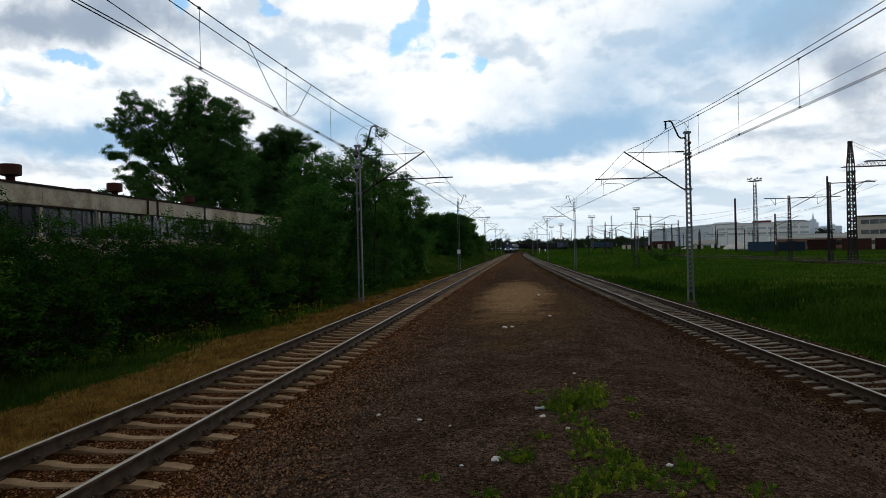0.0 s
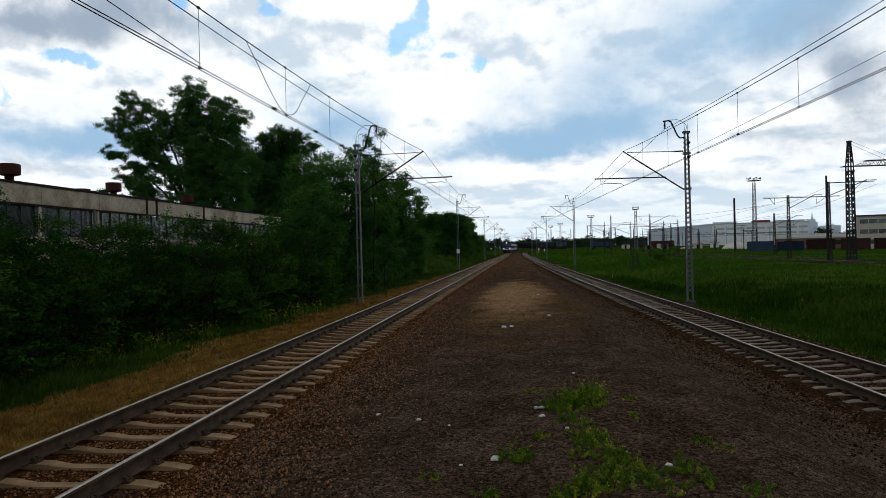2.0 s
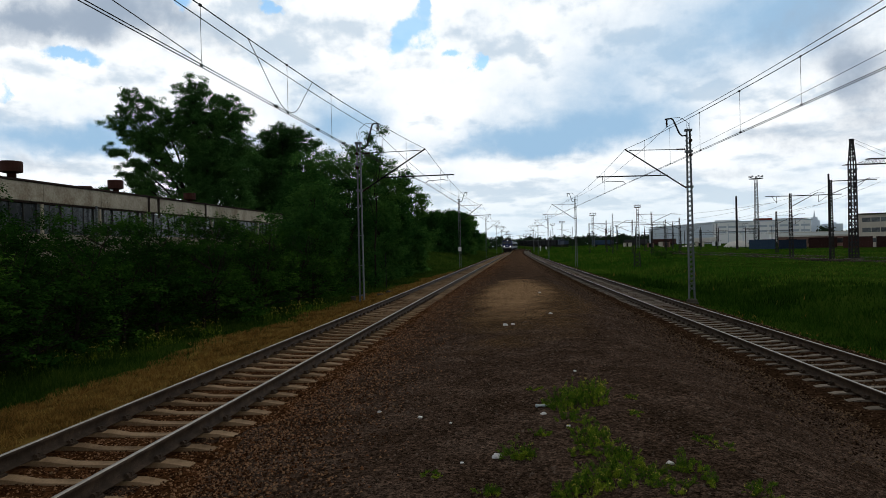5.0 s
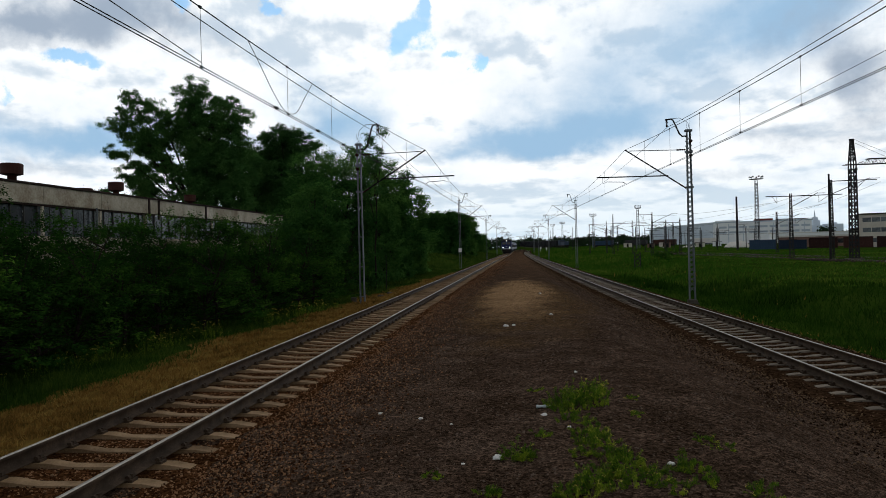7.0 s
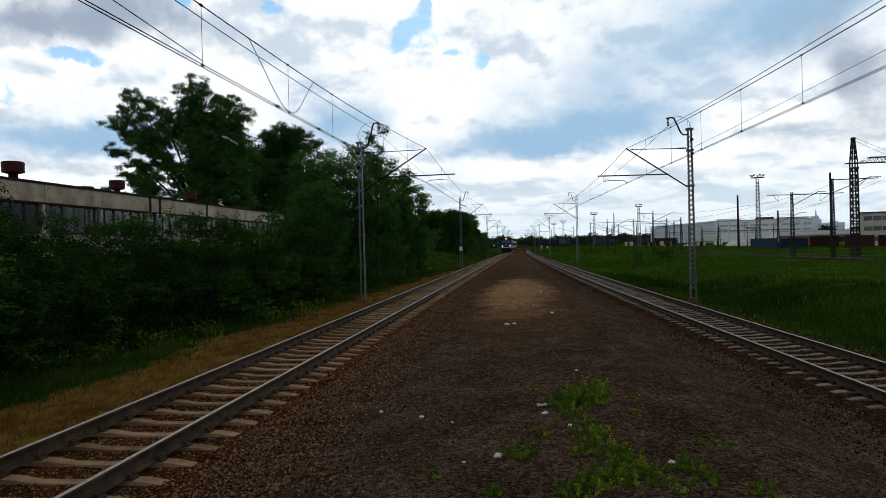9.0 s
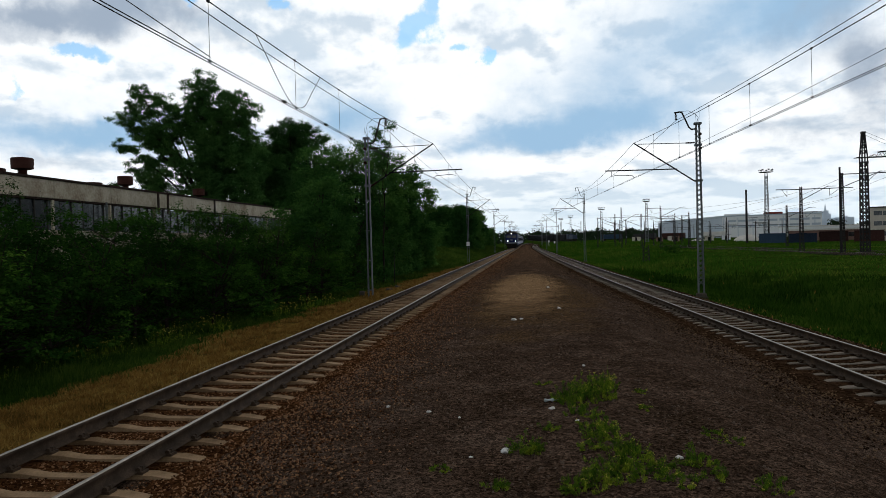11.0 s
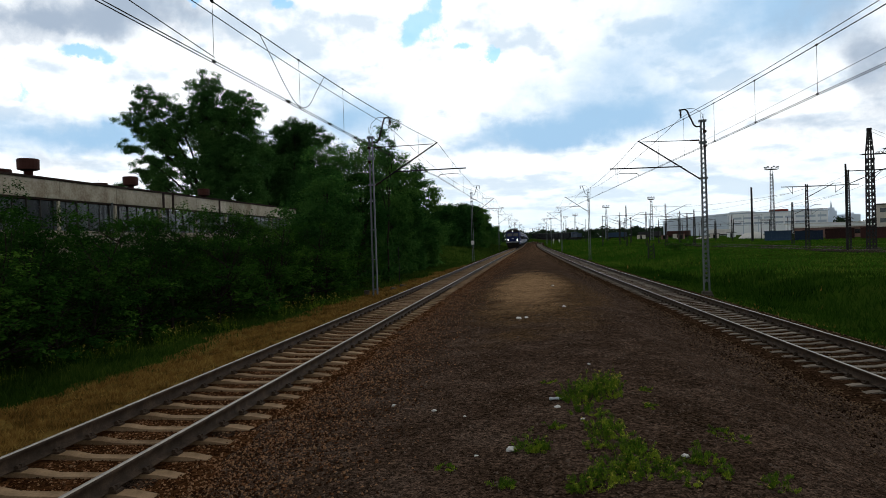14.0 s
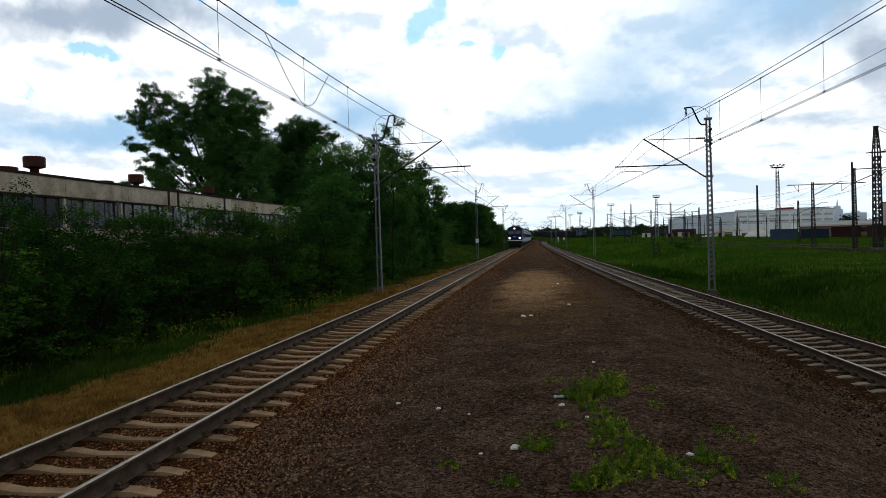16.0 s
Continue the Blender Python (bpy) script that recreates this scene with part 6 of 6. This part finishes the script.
def simple_window_row(parent, me, x0, x1, step, y, z):
    x = x0
    while x < x1:
        share("window", me, parent, pose(x, y, z))
        x += step


def build_yard():
    # siding with low platform edge across the field
    zt = -0.2
    for far, near in (((36.6, 205), (42.6, 62)), ((32.6, 170), (36.6, 58))):
        t = thing("siding", Matrix(), "overgrown siding track with dark rusty rails in the grass", "railway track", "yard sidings", "structure")
        p0, p1 = Vector((*far, zt)), Vector((*near, zt))
        side = Vector((p0 - p1).to_2d().orthogonal().normalized().to_3d()) * 0.75
        for s in (-1, 1):
            bm = bmesh.new()
            for w0, w1, z0, z1 in ((-0.07, 0.07, -0.17, -0.15), (-0.012, 0.012, -0.15, -0.04), (-0.036, 0.036, -0.04, 0.0)):
                m = Matrix.Translation(p1 + side * s) @ Matrix.Rotation(math.atan2((p0 - p1).y, (p0 - p1).x), 4, "Z")
                box(bm, 0, (p0 - p1).length, w0, w1, z0, z1, m)
            rail = part("rail", bm, RUST, t)
            bm = bmesh.new()
            box(bm, 0, (p0 - p1).length, -0.024, 0.024, 0.0, 0.004, m)
            part("running_surface", bm, POLISHED, rail)
        bm = bmesh.new()
        for s in range(int((p0 - p1).length / 0.65)):
            box(bm, s * 0.65, s * 0.65 + 0.24, -1.25, 1.25, -0.3, -0.16, Matrix.Translation(p1) @ Matrix.Rotation(math.atan2((p0 - p1).y, (p0 - p1).x), 4, "Z"))
        part("timbers", bm, UNDERGROWTH, t, "dark weathered timber sleepers")["kind"] = "stuff"
    gantry_tower(38.0, 82)
    g = thing("gantry_beam", pose(38.0, 82, 0.55), "dark lattice gantry beam bridging the sidings", "gantry")
    bm = bmesh.new()
    for z, y in ((9.95, -0.3), (9.95, 0.3), (10.55, -0.3), (10.55, 0.3)):
        rod(bm, (-0.9 if z < 10 else 1.6, y, z), (24, y, z), 0.06, seg=4)
    k = 0.6
    while k < 23.5:
        for y in (-0.3, 0.3):
            rod(bm, (k, y, 9.95), (k + 0.4, y, 10.55 if k > 1 else 10.25), 0.035, seg=4)
            rod(bm, (k + 0.4, y, 10.55 if k > 1 else 10.25), (k + 0.8, y, 9.95), 0.035, seg=4)
        k += 0.8
    part("beam", bm, DARKSTEEL, g)
    gantry_tower(62.0, 82)
    yard_mast(36.3, 84, 9.9, [], "post", w=0.36, label="dark steel post beside a lattice mast")
    yard_mast(37.4, 86, 9.2, [(1, 0.1, 4.4, "slant"), (1, 0.15, 5.2, "flat")], w=0.36, label="dark lattice mast with a long cantilever arm")
    yard_mast(35.6, 93.5, 8.3, [(-1, 0.35, 3.1, "flat"), (1, 0.2, 3.4, "slant"), (1, 0.35, 6.4, "flat")], w=0.45)
    yard_mast(58.5, 190, 14.0, [], "post", "tall dark concrete post in the yard", w=0.8)
    m = thing("lattice_base", pose(15.75, 93, float(land(15.75, 93)) - 0.1), "dark crossed-lattice mast base in the green field", "mast base")
    bm = bmesh.new()
    lattice(bm, 2.4, 0.8, 0.7, 0.5, 0.45, 0.035, 0.03, 0.52)
    part("lattice_frame", bm, DARKSTEEL, m)
    for x, y, h, arms in ((23.1, 170, 9.7, [(1, 2, 3.4, "slant"), (1, 2.4, 8, "flat")]), (24.1, 190, 8.7, [(-1, 1.2, 4, "slant")]), (27.8, 170, 8.1, [(-1, 1.5, 4.2, "slant")]), (26.7, 140, 8.4, [(1, 0.6, 4.0, "slant"), (-1, 0.5, 3, "flat")]),
                          (37.8, 180, 8.2, [(-1, 1, 5, "slant"), (-1, 1.3, 8, "flat")]), (34.4, 150, 7.4, [(-1, 0.8, 3.5, "slant"), (-1, 0.9, 6, "flat")]), (31.2, 220, 7.9, [(-1, 1, 4, "slant")]), (20.5, 200, 8.4, [(1, 0.2, 6.5, "flat")]), (44, 200, 8, [(-1, 1, 5, "slant")]),
                          (33, 260, 8.5, [(-1, 1, 5, "slant")]), (40, 300, 9, [(1, 1, 5, "flat")]), (22, 280, 9, [(-1, 1, 5, "slant")]), (14, 300, 9, [(-1, 1, 5, "flat")]), (3.3, 385, 9.7, [(-1, 0.8, 4.5, "flat")]), (0.9, 425, 9.6, [(1, 0.8, 4.5, "flat")]), (9, 360, 9.5, [(-1, 0.8, 5, "slant")]),
                          (12, 420, 9.5, [(1, 0.8, 4.5, "flat")]), (50, 240, 8, [(-1, 1, 5, "flat")]), (47, 130, 7.2, [(1, 0.7, 4, "slant"), (1, 1.4, 6, "flat")]), (60, 260, 8, [(1, 1, 5, "slant")]), (70, 250, 6.5, [(-1, 1, 3, "slant")])):
        yard_mast(x, y, h, arms, w=0.4)
    rng = random.Random(31)
    for k in range(16):
        x, y = rng.uniform(30, 78), rng.uniform(165, 320)
        yard_mast(x, y, rng.uniform(5.5, 8.0), [(rng.choice((-1, 1)), 0.7, rng.uniform(2.5, 4.5), rng.choice(("flat", "slant")))] if k % 3 else [], "post", "thin dark post in the far yard", w=0.34)
    # yard contact wires
    net = thing("yard_wires", Matrix(), "thin dark overhead wires across the yard", "overhead wires")
    for p, q, sag in (((36.4, 84, 8.4), (58.5, 190, 8.2), 0.6), ((42, 84, 8.6), (66, 190, 8.3), 0.8), ((33, 93.5, 7.0), (26.7, 140, 7.6), 0.4), ((40, 93.5, 6.8), (44, 200, 6.8), 0.9), ((38.2, 82, 13.4), (56, 82, 6.6), 0.5), ((38.2, 82.4, 13.2), (56, 83, 5.8), 0.5), ((43, 84, 6.6), (80, 62, 7.4), 0.7), ((44, 84, 6.0), (84, 62, 6.6), 0.6),
                      ((26.7, 140, 7), (23.1, 170, 7.2), 0.3), ((34.4, 150, 6.6), (37.8, 180, 6.6), 0.3), ((35.6, 93.5, 7.6), (34.4, 150, 6.8), 0.5)):
        wire_run(net, "wire", span(p, q, sag, 10), 0.016)
    flood_tower(110.6, 330, 31.0, 1.8, 3.1)
    flood_tower(44.5, 260, 15.8, 1.2, 1.2)
    flood_tower(35.6, 330, 16.2, 1.3, 1.6)
    flood_tower(26.8, 420, 15.8, 1.2, 1.6)
    flood_tower(22.5, 450, 15.4, 1.2, 1.5)
    # containers along the siding
    blue, red, grey = "blue steel shipping container in the yard", "rust-red steel shipping container in the yard", "dark grey steel shipping container in the yard"
    green = "dark green steel shipping container in the yard"
    row = [(58.4, 6.06, BOXBLUE, blue, 2.5), (64.6, 6.06, BOXNAVY, blue, 2.35), (70.6, 6.06, BOXMAROON, red, 2.55), (77.2, 6.06, BOXRED, red, 2.7), (83.4, 6.06, BOXMAROON, red, 2.65), (90.2, 6.06, BOXGREY, grey, 2.4), (96.6, 6.06, BOXGREEN, green, 2.45), (103.2, 12.2, BOXBLUE, blue, 2.5)]
    for x, L, mat, lab, tall in row:
        container(x, 180 - (x - 59) * 0.45, -24, L, mat, lab, tall)
    # low huts, cars of the yard staff and a row of portals before the works
    for k in range(9):
        x = 44 + k * 5.6
        q = thing("yard_portal", pose(x, 262 - k * 1.5, float(land(x, 262 - k * 1.5)) - 0.1), "dark steel portal post with a short arm in the far yard", "catenary mast", "yard portals")
        bm = bmesh.new()
        lathe(bm, [(0.13, 0), (0.1, 5.9 + 0.5 * (k % 3))], 7)
        part("post", bm, DARKSTEEL, q)
        bm = bmesh.new()
        rod(bm, (0, 0, 5.3), (5.6, -1.5, 5.3), 0.06, seg=5)
        rod(bm, (0, 0, 4.5), (5.6, -1.5, 4.55), 0.04, seg=5)
        part("cross_beam", bm, DARKSTEEL, q)
        bm = bmesh.new()
        insulator(bm, (1.4, -0.4, 5.3), (1.4, -0.4, 4.55), 0.09)
        part("insulator", bm, PORCELAIN, q)
    for x, y, w, h, mat, lab in ((50.5, 268, 2.4, 1.7, REDBRICK, "small brick yard hut"), (56.0, 265, 2.2, 2.1, REDBRICK, "small brick yard hut"), (66.5, 259, 3.0, 1.8, OFFICE, "small beige yard hut"), (47.0, 300, 3.4, 1.9, OFFICE, "small beige yard hut"), (60.5, 292, 4.0, 2.0, OFFICE, "small beige yard hut"), (75.0, 268, 3.0, 1.9, WORKS, "small white yard hut")):
        q = thing("yard_hut", pose(x, y, float(land(x, y)) - 0.1, 0, 0, -18), lab + " with a flat dark roof", "hut", "yard huts")
        bm = bmesh.new()
        box(bm, -w / 2, w / 2, -1.2, 1.2, 0, h, bevel=0.03)
        part("wall", bm, mat, q)
        bm = bmesh.new()
        box(bm, -w / 2 - 0.2, w / 2 + 0.2, -1.4, 1.4, h, h + 0.15)
        part("roof", bm, TAR, q)
        bm = bmesh.new()
        box(bm, -0.4, 0.4, -1.24, -1.2, 0.1, h - 0.2)
        part("door", bm, DARKGLASS, q, "dark door")
    for x, y, r in ((63.4, 262, 3.0), (71.5, 232, 4.8), (57, 272, 2.2)):
        h = thing("covered_heap", pose(x, y, -0.35), "pale sheeted heap of material in the yard", "heap", "covered heaps")
        bm = bmesh.new()
        lathe(bm, [(r, 0), (r * 0.85, 0.2 * r), (r * 0.5, 0.42 * r), (r * 0.1, 0.5 * r)], 11)
        for v in bm.verts:
            v.co.x += 0.4 * math.sin(v.co.y * 1.7)
            v.co.z *= 1 + 0.15 * math.sin(v.co.x * 1.3)
        part("tarpaulin", bm, PALEHEAP, h, "", True)
    # the large works hall
    w = thing("factory", Matrix(), "long white factory hall with stepped roof", "factory building")
    bm = bmesh.new()
    c0, c1, e1 = Vector((110, 400, 0)), Vector((101, 540, 0)), Vector((157.5, 386, 0))
    def wall(bm, p, q, z0, z1, t=0.4):
        d = (q - p).normalized()
        m = Matrix.Translation(p) @ Matrix.Rotation(math.atan2(d.y, d.x), 4, "Z")
        box(bm, 0, (q - p).length, 0, t, z0, z1, m)
    wall(bm, c0, e1, -0.6, 12.3)
    part("front_wall", bm, WORKS, w, "white cladding")
    bm = bmesh.new()
    wall(bm, c1, c0, -0.6, 12.5)
    part("end_wall", bm, WORKSGLASS, w, "grey-blue cladding")
    bm = bmesh.new()
    vs = [bm.verts.new(p) for p in ((109.6, 400, 12.9), (158, 385.4, 12.9), (167, 530, 12.9), (100, 541, 13.6), (109.6, 400, 12.3), (158, 385.4, 12.3), (167, 530, 12.3), (100, 541, 13.0))]
    for f in ((0, 1, 2, 3), (7, 6, 5, 4), (4, 5, 1, 0), (5, 6, 2, 1), (6, 7, 3, 2), (7, 4, 0, 3)):
        bm.faces.new([vs[i] for i in f])
    part("roof", bm, WORKSGLASS, w, "flat grey roof")
    d = (e1 - c0).normalized()
    rot = Matrix.Rotation(math.atan2(d.y, d.x), 4, "Z")
    for s0, s1, z0, z1, mat, lab in ((1, 14, 12.9, 13.9, WORKS, "raised roof bay"), (22, 31, 12.9, 14.2, REDROOF, "red plant room on the roof"), (33, 48, 12.9, 13.8, WORKS, "raised roof bay")):
        bm = bmesh.new()
        box(bm, s0, s1, 6, 30, z0, z1, Matrix.Translation(c0) @ rot)
        part("roof_bay", bm, mat, w, lab)
    bm = bmesh.new()
    box(bm, 0, 4.2, -0.06, 0.02, 0, 1.1)
    win = bpy.data.meshes.new("window_band")
    bm.to_mesh(win)
    bm.free()
    win.materials.append(WORKSGLASS)
    for k in range(9):
        for z in (9.2, 6.3):
            m = Matrix.Translation(c0 + d * (3 + k * 5.2) + Vector((0, 0, z))) @ rot
            share("window", win, w, m)
    bm = bmesh.new()
    box(bm, -0.15, 0.15, -0.12, 0.0, -0.4, 11.5)
    rib = bpy.data.meshes.new("cladding_rib")
    bm.to_mesh(rib)
    bm.free()
    rib.materials.append(WORKSGLASS)
    for k in range(7):
        share("cladding_rib", rib, w, Matrix.Translation(c0 + d * (0.5 + k * 7.6)) @ rot)
    # low white hall before it
    lo = thing("low_warehouse", pose(118, 330, -0.5, 0, 0, -14), "low white warehouse with a pale roof", "warehouse")
    bm = bmesh.new()
    box(bm, 0, 40, 0, 20, 0, 5.4)
    part("wall", bm, WORKS, lo, "white cladding")
    bm = bmesh.new()
    box(bm, -0.5, 40.5, -0.5, 20.5, 5.4, 5.8)
    part("roof", bm, PALEHEAP, lo, "pale roof edge")
    for k in range(4):
        bm = bmesh.new()
        box(bm, 4 + k * 9, 7.5 + k * 9, -0.08, 0.0, 0, 3.6)
        part("gate", bm, WORKSGLASS, lo, "grey sectional gate")
    # brick depot with a white roof edge
    dp = thing("brick_depot", pose(78.5, 216, -0.4, 0, 0, -20), "low dull brick depot with a white roof edge", "depot building")
    bm = bmesh.new()
    box(bm, 0, 36, 0, 14, 0, 3.2)
    part("wall", bm, REDBRICK, dp, "dull reddish-brown brick")
    bm = bmesh.new()
    box(bm, -0.4, 36.4, -0.5, 14.4, 3.2, 3.65)
    part("roof", bm, PALEHEAP, dp, "white roof edge")
    for k in range(6):
        bm = bmesh.new()
        box(bm, 2 + k * 6, 5 + k * 6, -0.06, 0.0, 1.2, 2.5)
        part("window", bm, DARKGLASS, dp, "dark window")
    # office block
    of = thing("office_block", pose(87, 185, -0.4, 0, 0, -26), "beige flat-roofed office block with window bands", "office building")
    bm = bmesh.new()
    box(bm, 0, 30, 0, 12, 0, 8.4)
    part("wall", bm, OFFICE, of, "beige plaster")
    bm = bmesh.new()
    box(bm, -0.5, 30.5, -0.5, 12.3, 8.4, 8.7)
    part("roof", bm, FOUNDATION, of)
    bm = bmesh.new()
    box(bm, 0, 1.85, -0.06, 0.0, 0, 1.1)
    win = bpy.data.meshes.new("window")
    bm.to_mesh(win)
    bm.free()
    win.materials.append(PANE)
    for z in (6.5, 3.9, 1.3):
        simple_window_row(of, win, 0.8, 28, 2.0, 0, z)
    # far city, with distance haze painted into its colour
    sp = thing("far_tower", pose(371, 900, -1), "pale haze-tinted tower with a spire on the horizon", "tower")
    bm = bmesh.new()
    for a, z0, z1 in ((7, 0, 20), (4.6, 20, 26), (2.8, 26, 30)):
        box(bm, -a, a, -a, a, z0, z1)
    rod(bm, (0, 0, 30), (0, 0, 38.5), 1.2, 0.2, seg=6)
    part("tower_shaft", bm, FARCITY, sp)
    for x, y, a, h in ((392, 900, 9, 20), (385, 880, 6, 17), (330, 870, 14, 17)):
        b = thing("far_building", pose(x, y, -1), "haze-tinted grey high-rise on the horizon", "building", "far buildings")
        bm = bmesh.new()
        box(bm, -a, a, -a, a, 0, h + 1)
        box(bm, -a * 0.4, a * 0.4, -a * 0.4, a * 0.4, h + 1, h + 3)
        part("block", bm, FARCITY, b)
    # woods on the horizon
    rng = np.random.default_rng(77)
    n = 1500
    az = rng.uniform(-16, 38, n)
    dist = rng.uniform(560, 900, n)
    keep = (az < 14) | (az > 20)
    c = np.stack([dist * np.sin(np.radians(az)), dist * np.cos(np.radians(az)), rng.uniform(0.3, 7.5, n) + 2.4 * np.sin(az * 1.3) ** 2], -1)[keep]
    ob = leaves("far_woods", np.repeat(c, 2, 0), 12, 2.4, 1.4, LEAF_C, None, rng, "dark hazy line of far woods")
    tagged(ob, "", "woods", "", "stuff")
    # a low bush in the field
    rng2 = random.Random(5)
    tree((23.4, 112, float(land(23.4, 112)) - 0.05), 1.9, [(rng2.uniform(-1.6, 1.6), rng2.uniform(-0.8, 0.8), rng2.uniform(0.4, 1.15), 0.75, 0.55) for _ in range(9)], 0.05, 0.1, 30, 22, LEAF_B, "small round bush in the green field", "", 91, "bush", spread=0.2)
    # parked yard vehicles and wagons in the distance
    for k, (x, y, mat) in enumerate(((40, 330, BOXBLUE), (54, 321, BOXGREY), (65, 313, BOXRED), (80, 303, PALEHEAP))):
        v = thing("yard_wagon", pose(x, y, float(land(x, y)) - 0.02, 0, 0, -32), "small far covered wagon standing in the yard", "freight wagon", "wagons in the yard")
        bm = bmesh.new()
        box(bm, -5, 5, -1.4, 1.4, 1.1, 3.2, bevel=0.15)
        part("body", bm, mat, v)
        bm = bmesh.new()
        box(bm, -5.2, 5.2, -1.2, 1.2, 0.75, 1.1)
        part("frame", bm, UNDER, v)
        for q in (-3.6, 3.6):
            bm = bmesh.new()
            rod(bm, (q, -0.8, 0.45), (q, 0.8, 0.45), 0.45, seg=12)
            part("wheelset", bm, UNDER, v)


def build_small():
    # crushed bottle, scraps and pale stones on the cinders
    def on_mid(x, y, dz=0.0):
        return float(middle(x, y)) + dz
    b = thing("crushed_bottle", pose(0.26, 9.2, on_mid(0.26, 9.2, 0.025), 0, 90, 12), "crushed clear plastic bottle lying on the cinders", "bottle")
    bm = bmesh.new()
    lathe(bm, [(0.02, -0.08), (0.03, -0.07), (0.028, -0.03), (0.02, 0.0), (0.028, 0.03), (0.024, 0.055), (0.01, 0.075), (0.01, 0.09)], 12)
    for v in bm.verts:
        v.co.x *= 0.65 + 0.2 * math.sin(v.co.z * 60)
    part("bottle_body", bm, PLASTIC, b, "", True)
    bm = bmesh.new()
    lathe(bm, [(0.013, 0.09), (0.013, 0.105)], 10)
    part("cap", bm, PAPER, b, "white cap")
    rng = random.Random(8)
    for x, y, s, lab in ((0.27, 8.85, 0.04, "crumpled scrap of white paper"), (-0.28, 7.08, 0.05, "crumpled white plastic scrap"), (-0.63, 6.95, 0.02, "small white scrap"), (1.42, 6.8, 0.035, "crumpled white scrap beside weeds"), (-0.4, 18.9, 0.07, "pale piece of rubbish"), (-0.2, 19.0, 0.05, "pale piece of rubbish"),
                         (0.95, 21.5, 0.06, "pale flat scrap on the sandy patch"), (0.9, 31, 0.06, "pale flat scrap on the sandy patch"), (-1.35, 8.9, 0.03, "small pale stone"), (0.55, 8.2, 0.025, "small pale stone"), (-2.0, 9.4, 0.03, "small pale stone"), (0.9, 11.6, 0.025, "small pale stone"), (-0.9, 8.5, 0.02, "small pale stone")):
        c = thing("litter" if "stone" not in lab else "pale_stone", pose(x, y, on_mid(x, y, s * 0.25), 0, 0, rng.uniform(0, 360)), lab + " on the dark gravel", "litter" if "stone" not in lab else "stone", "litter on the strip")
        bm = bmesh.new()
        bmesh.ops.create_icosphere(bm, subdivisions=2, radius=s)
        for v in bm.verts:
            k = noise.noise(v.co * (4.5 / s) + Vector((x * 7, y, 0)))
            v.co *= 1 + 0.75 * k
            v.co.z *= 0.55
        part("scrap", bm, PAPER, c)
    # trackside bits
    for x, y, h, lab in ((-8.6, 34.6, 0.3, "broken concrete lump beside a mast"),):
        c = thing("concrete_marker", pose(x, y, float(land(x, y)), 0, 0, 14), lab, "marker post")
        bm = bmesh.new()
        box(bm, -0.14, 0.14, -0.12, 0.12, -0.2, h, bevel=0.03)
        part("block", bm, FOUNDATION, c)
    for x, y in ((-7.3, 37.0), (-7.1, 38.6)):
        c = thing("concrete_slab", pose(x, y, float(land(x, y)) + 0.02, 4, 6, 30), "flat broken concrete slab on the verge", "slab", "slabs on the verge")
        bm = bmesh.new()
        box(bm, -0.5, 0.5, -0.25, 0.25, -0.08, 0.1, bevel=0.03)
        part("slab", bm, FOUNDATION, c)
    # white post signals by the far junction
    for x, y, h in ((9.6, 300, 2.4), (12.5, 310, 1.5)):
        c = thing("shunting_signal", pose(x, y, float(land(x, y)) - 0.05), "small white shunting signal by the far junction", "signal", "shunting signals")
        bm = bmesh.new()
        rod(bm, (0, 0, 0), (0, 0, h), 0.09, seg=6)
        part("post", bm, PAPER, c)
        bm = bmesh.new()
        box(bm, -0.3, 0.3, -0.2, 0.2, h - 0.4, h + 0.5, bevel=0.05)
        part("head", bm, PAPER, c)
    # thin pole in the trees and plate on the second mast
    c = thing("thin_pole", pose(-9.2, 46.5, -0.7), "thin dark pole at the edge of the trees", "pole")
    bm = bmesh.new()
    rod(bm, (0, 0, -0.1), (0, 0, 2.6), 0.035, 0.025, seg=6)
    part("shaft", bm, DARKSTEEL, c)
    c = thing("sign_plate", pose(-7.3, 84.8, 1.9), "small white blank plate on a mast", "sign")
    bm = bmesh.new()
    box(bm, -0.2, 0.2, -0.12, -0.09, -0.25, 0.25, bevel=0.01)
    part("plate", bm, PAPER, c)


build_hall()
build_freight()
build_yard()
build_small()
LOCO, WHEELS = locomotive()
COACH = coach()
COACHES = [COACH] + [copy_thing(COACH, Matrix()) for _ in range(5)]


def motions():
    """The passenger train rolls towards the viewer along the left track."""
    times = [k * 0.5 for k in range(33)]
    front = lambda t: TRAIN_START - TRAIN_SPEED * t
    walk(LOCO, [(t, on_track(front(t), 15.9, xl, RAIL_L)) for t in times])
    for k, c in enumerate(COACHES):
        walk(c, [(t, on_track(front(t) + 16.2 + 24.8 * k, 24.5, xl, RAIL_L)) for t in times])
    for w in WHEELS:
        p = w.location.copy()
        walk(w, [(k * 0.1, Matrix.Translation(p) @ Matrix.Rotation(TRAIN_SPEED * k * 0.1 / 0.55, 4, "X")) for k in range(161)])


motions()
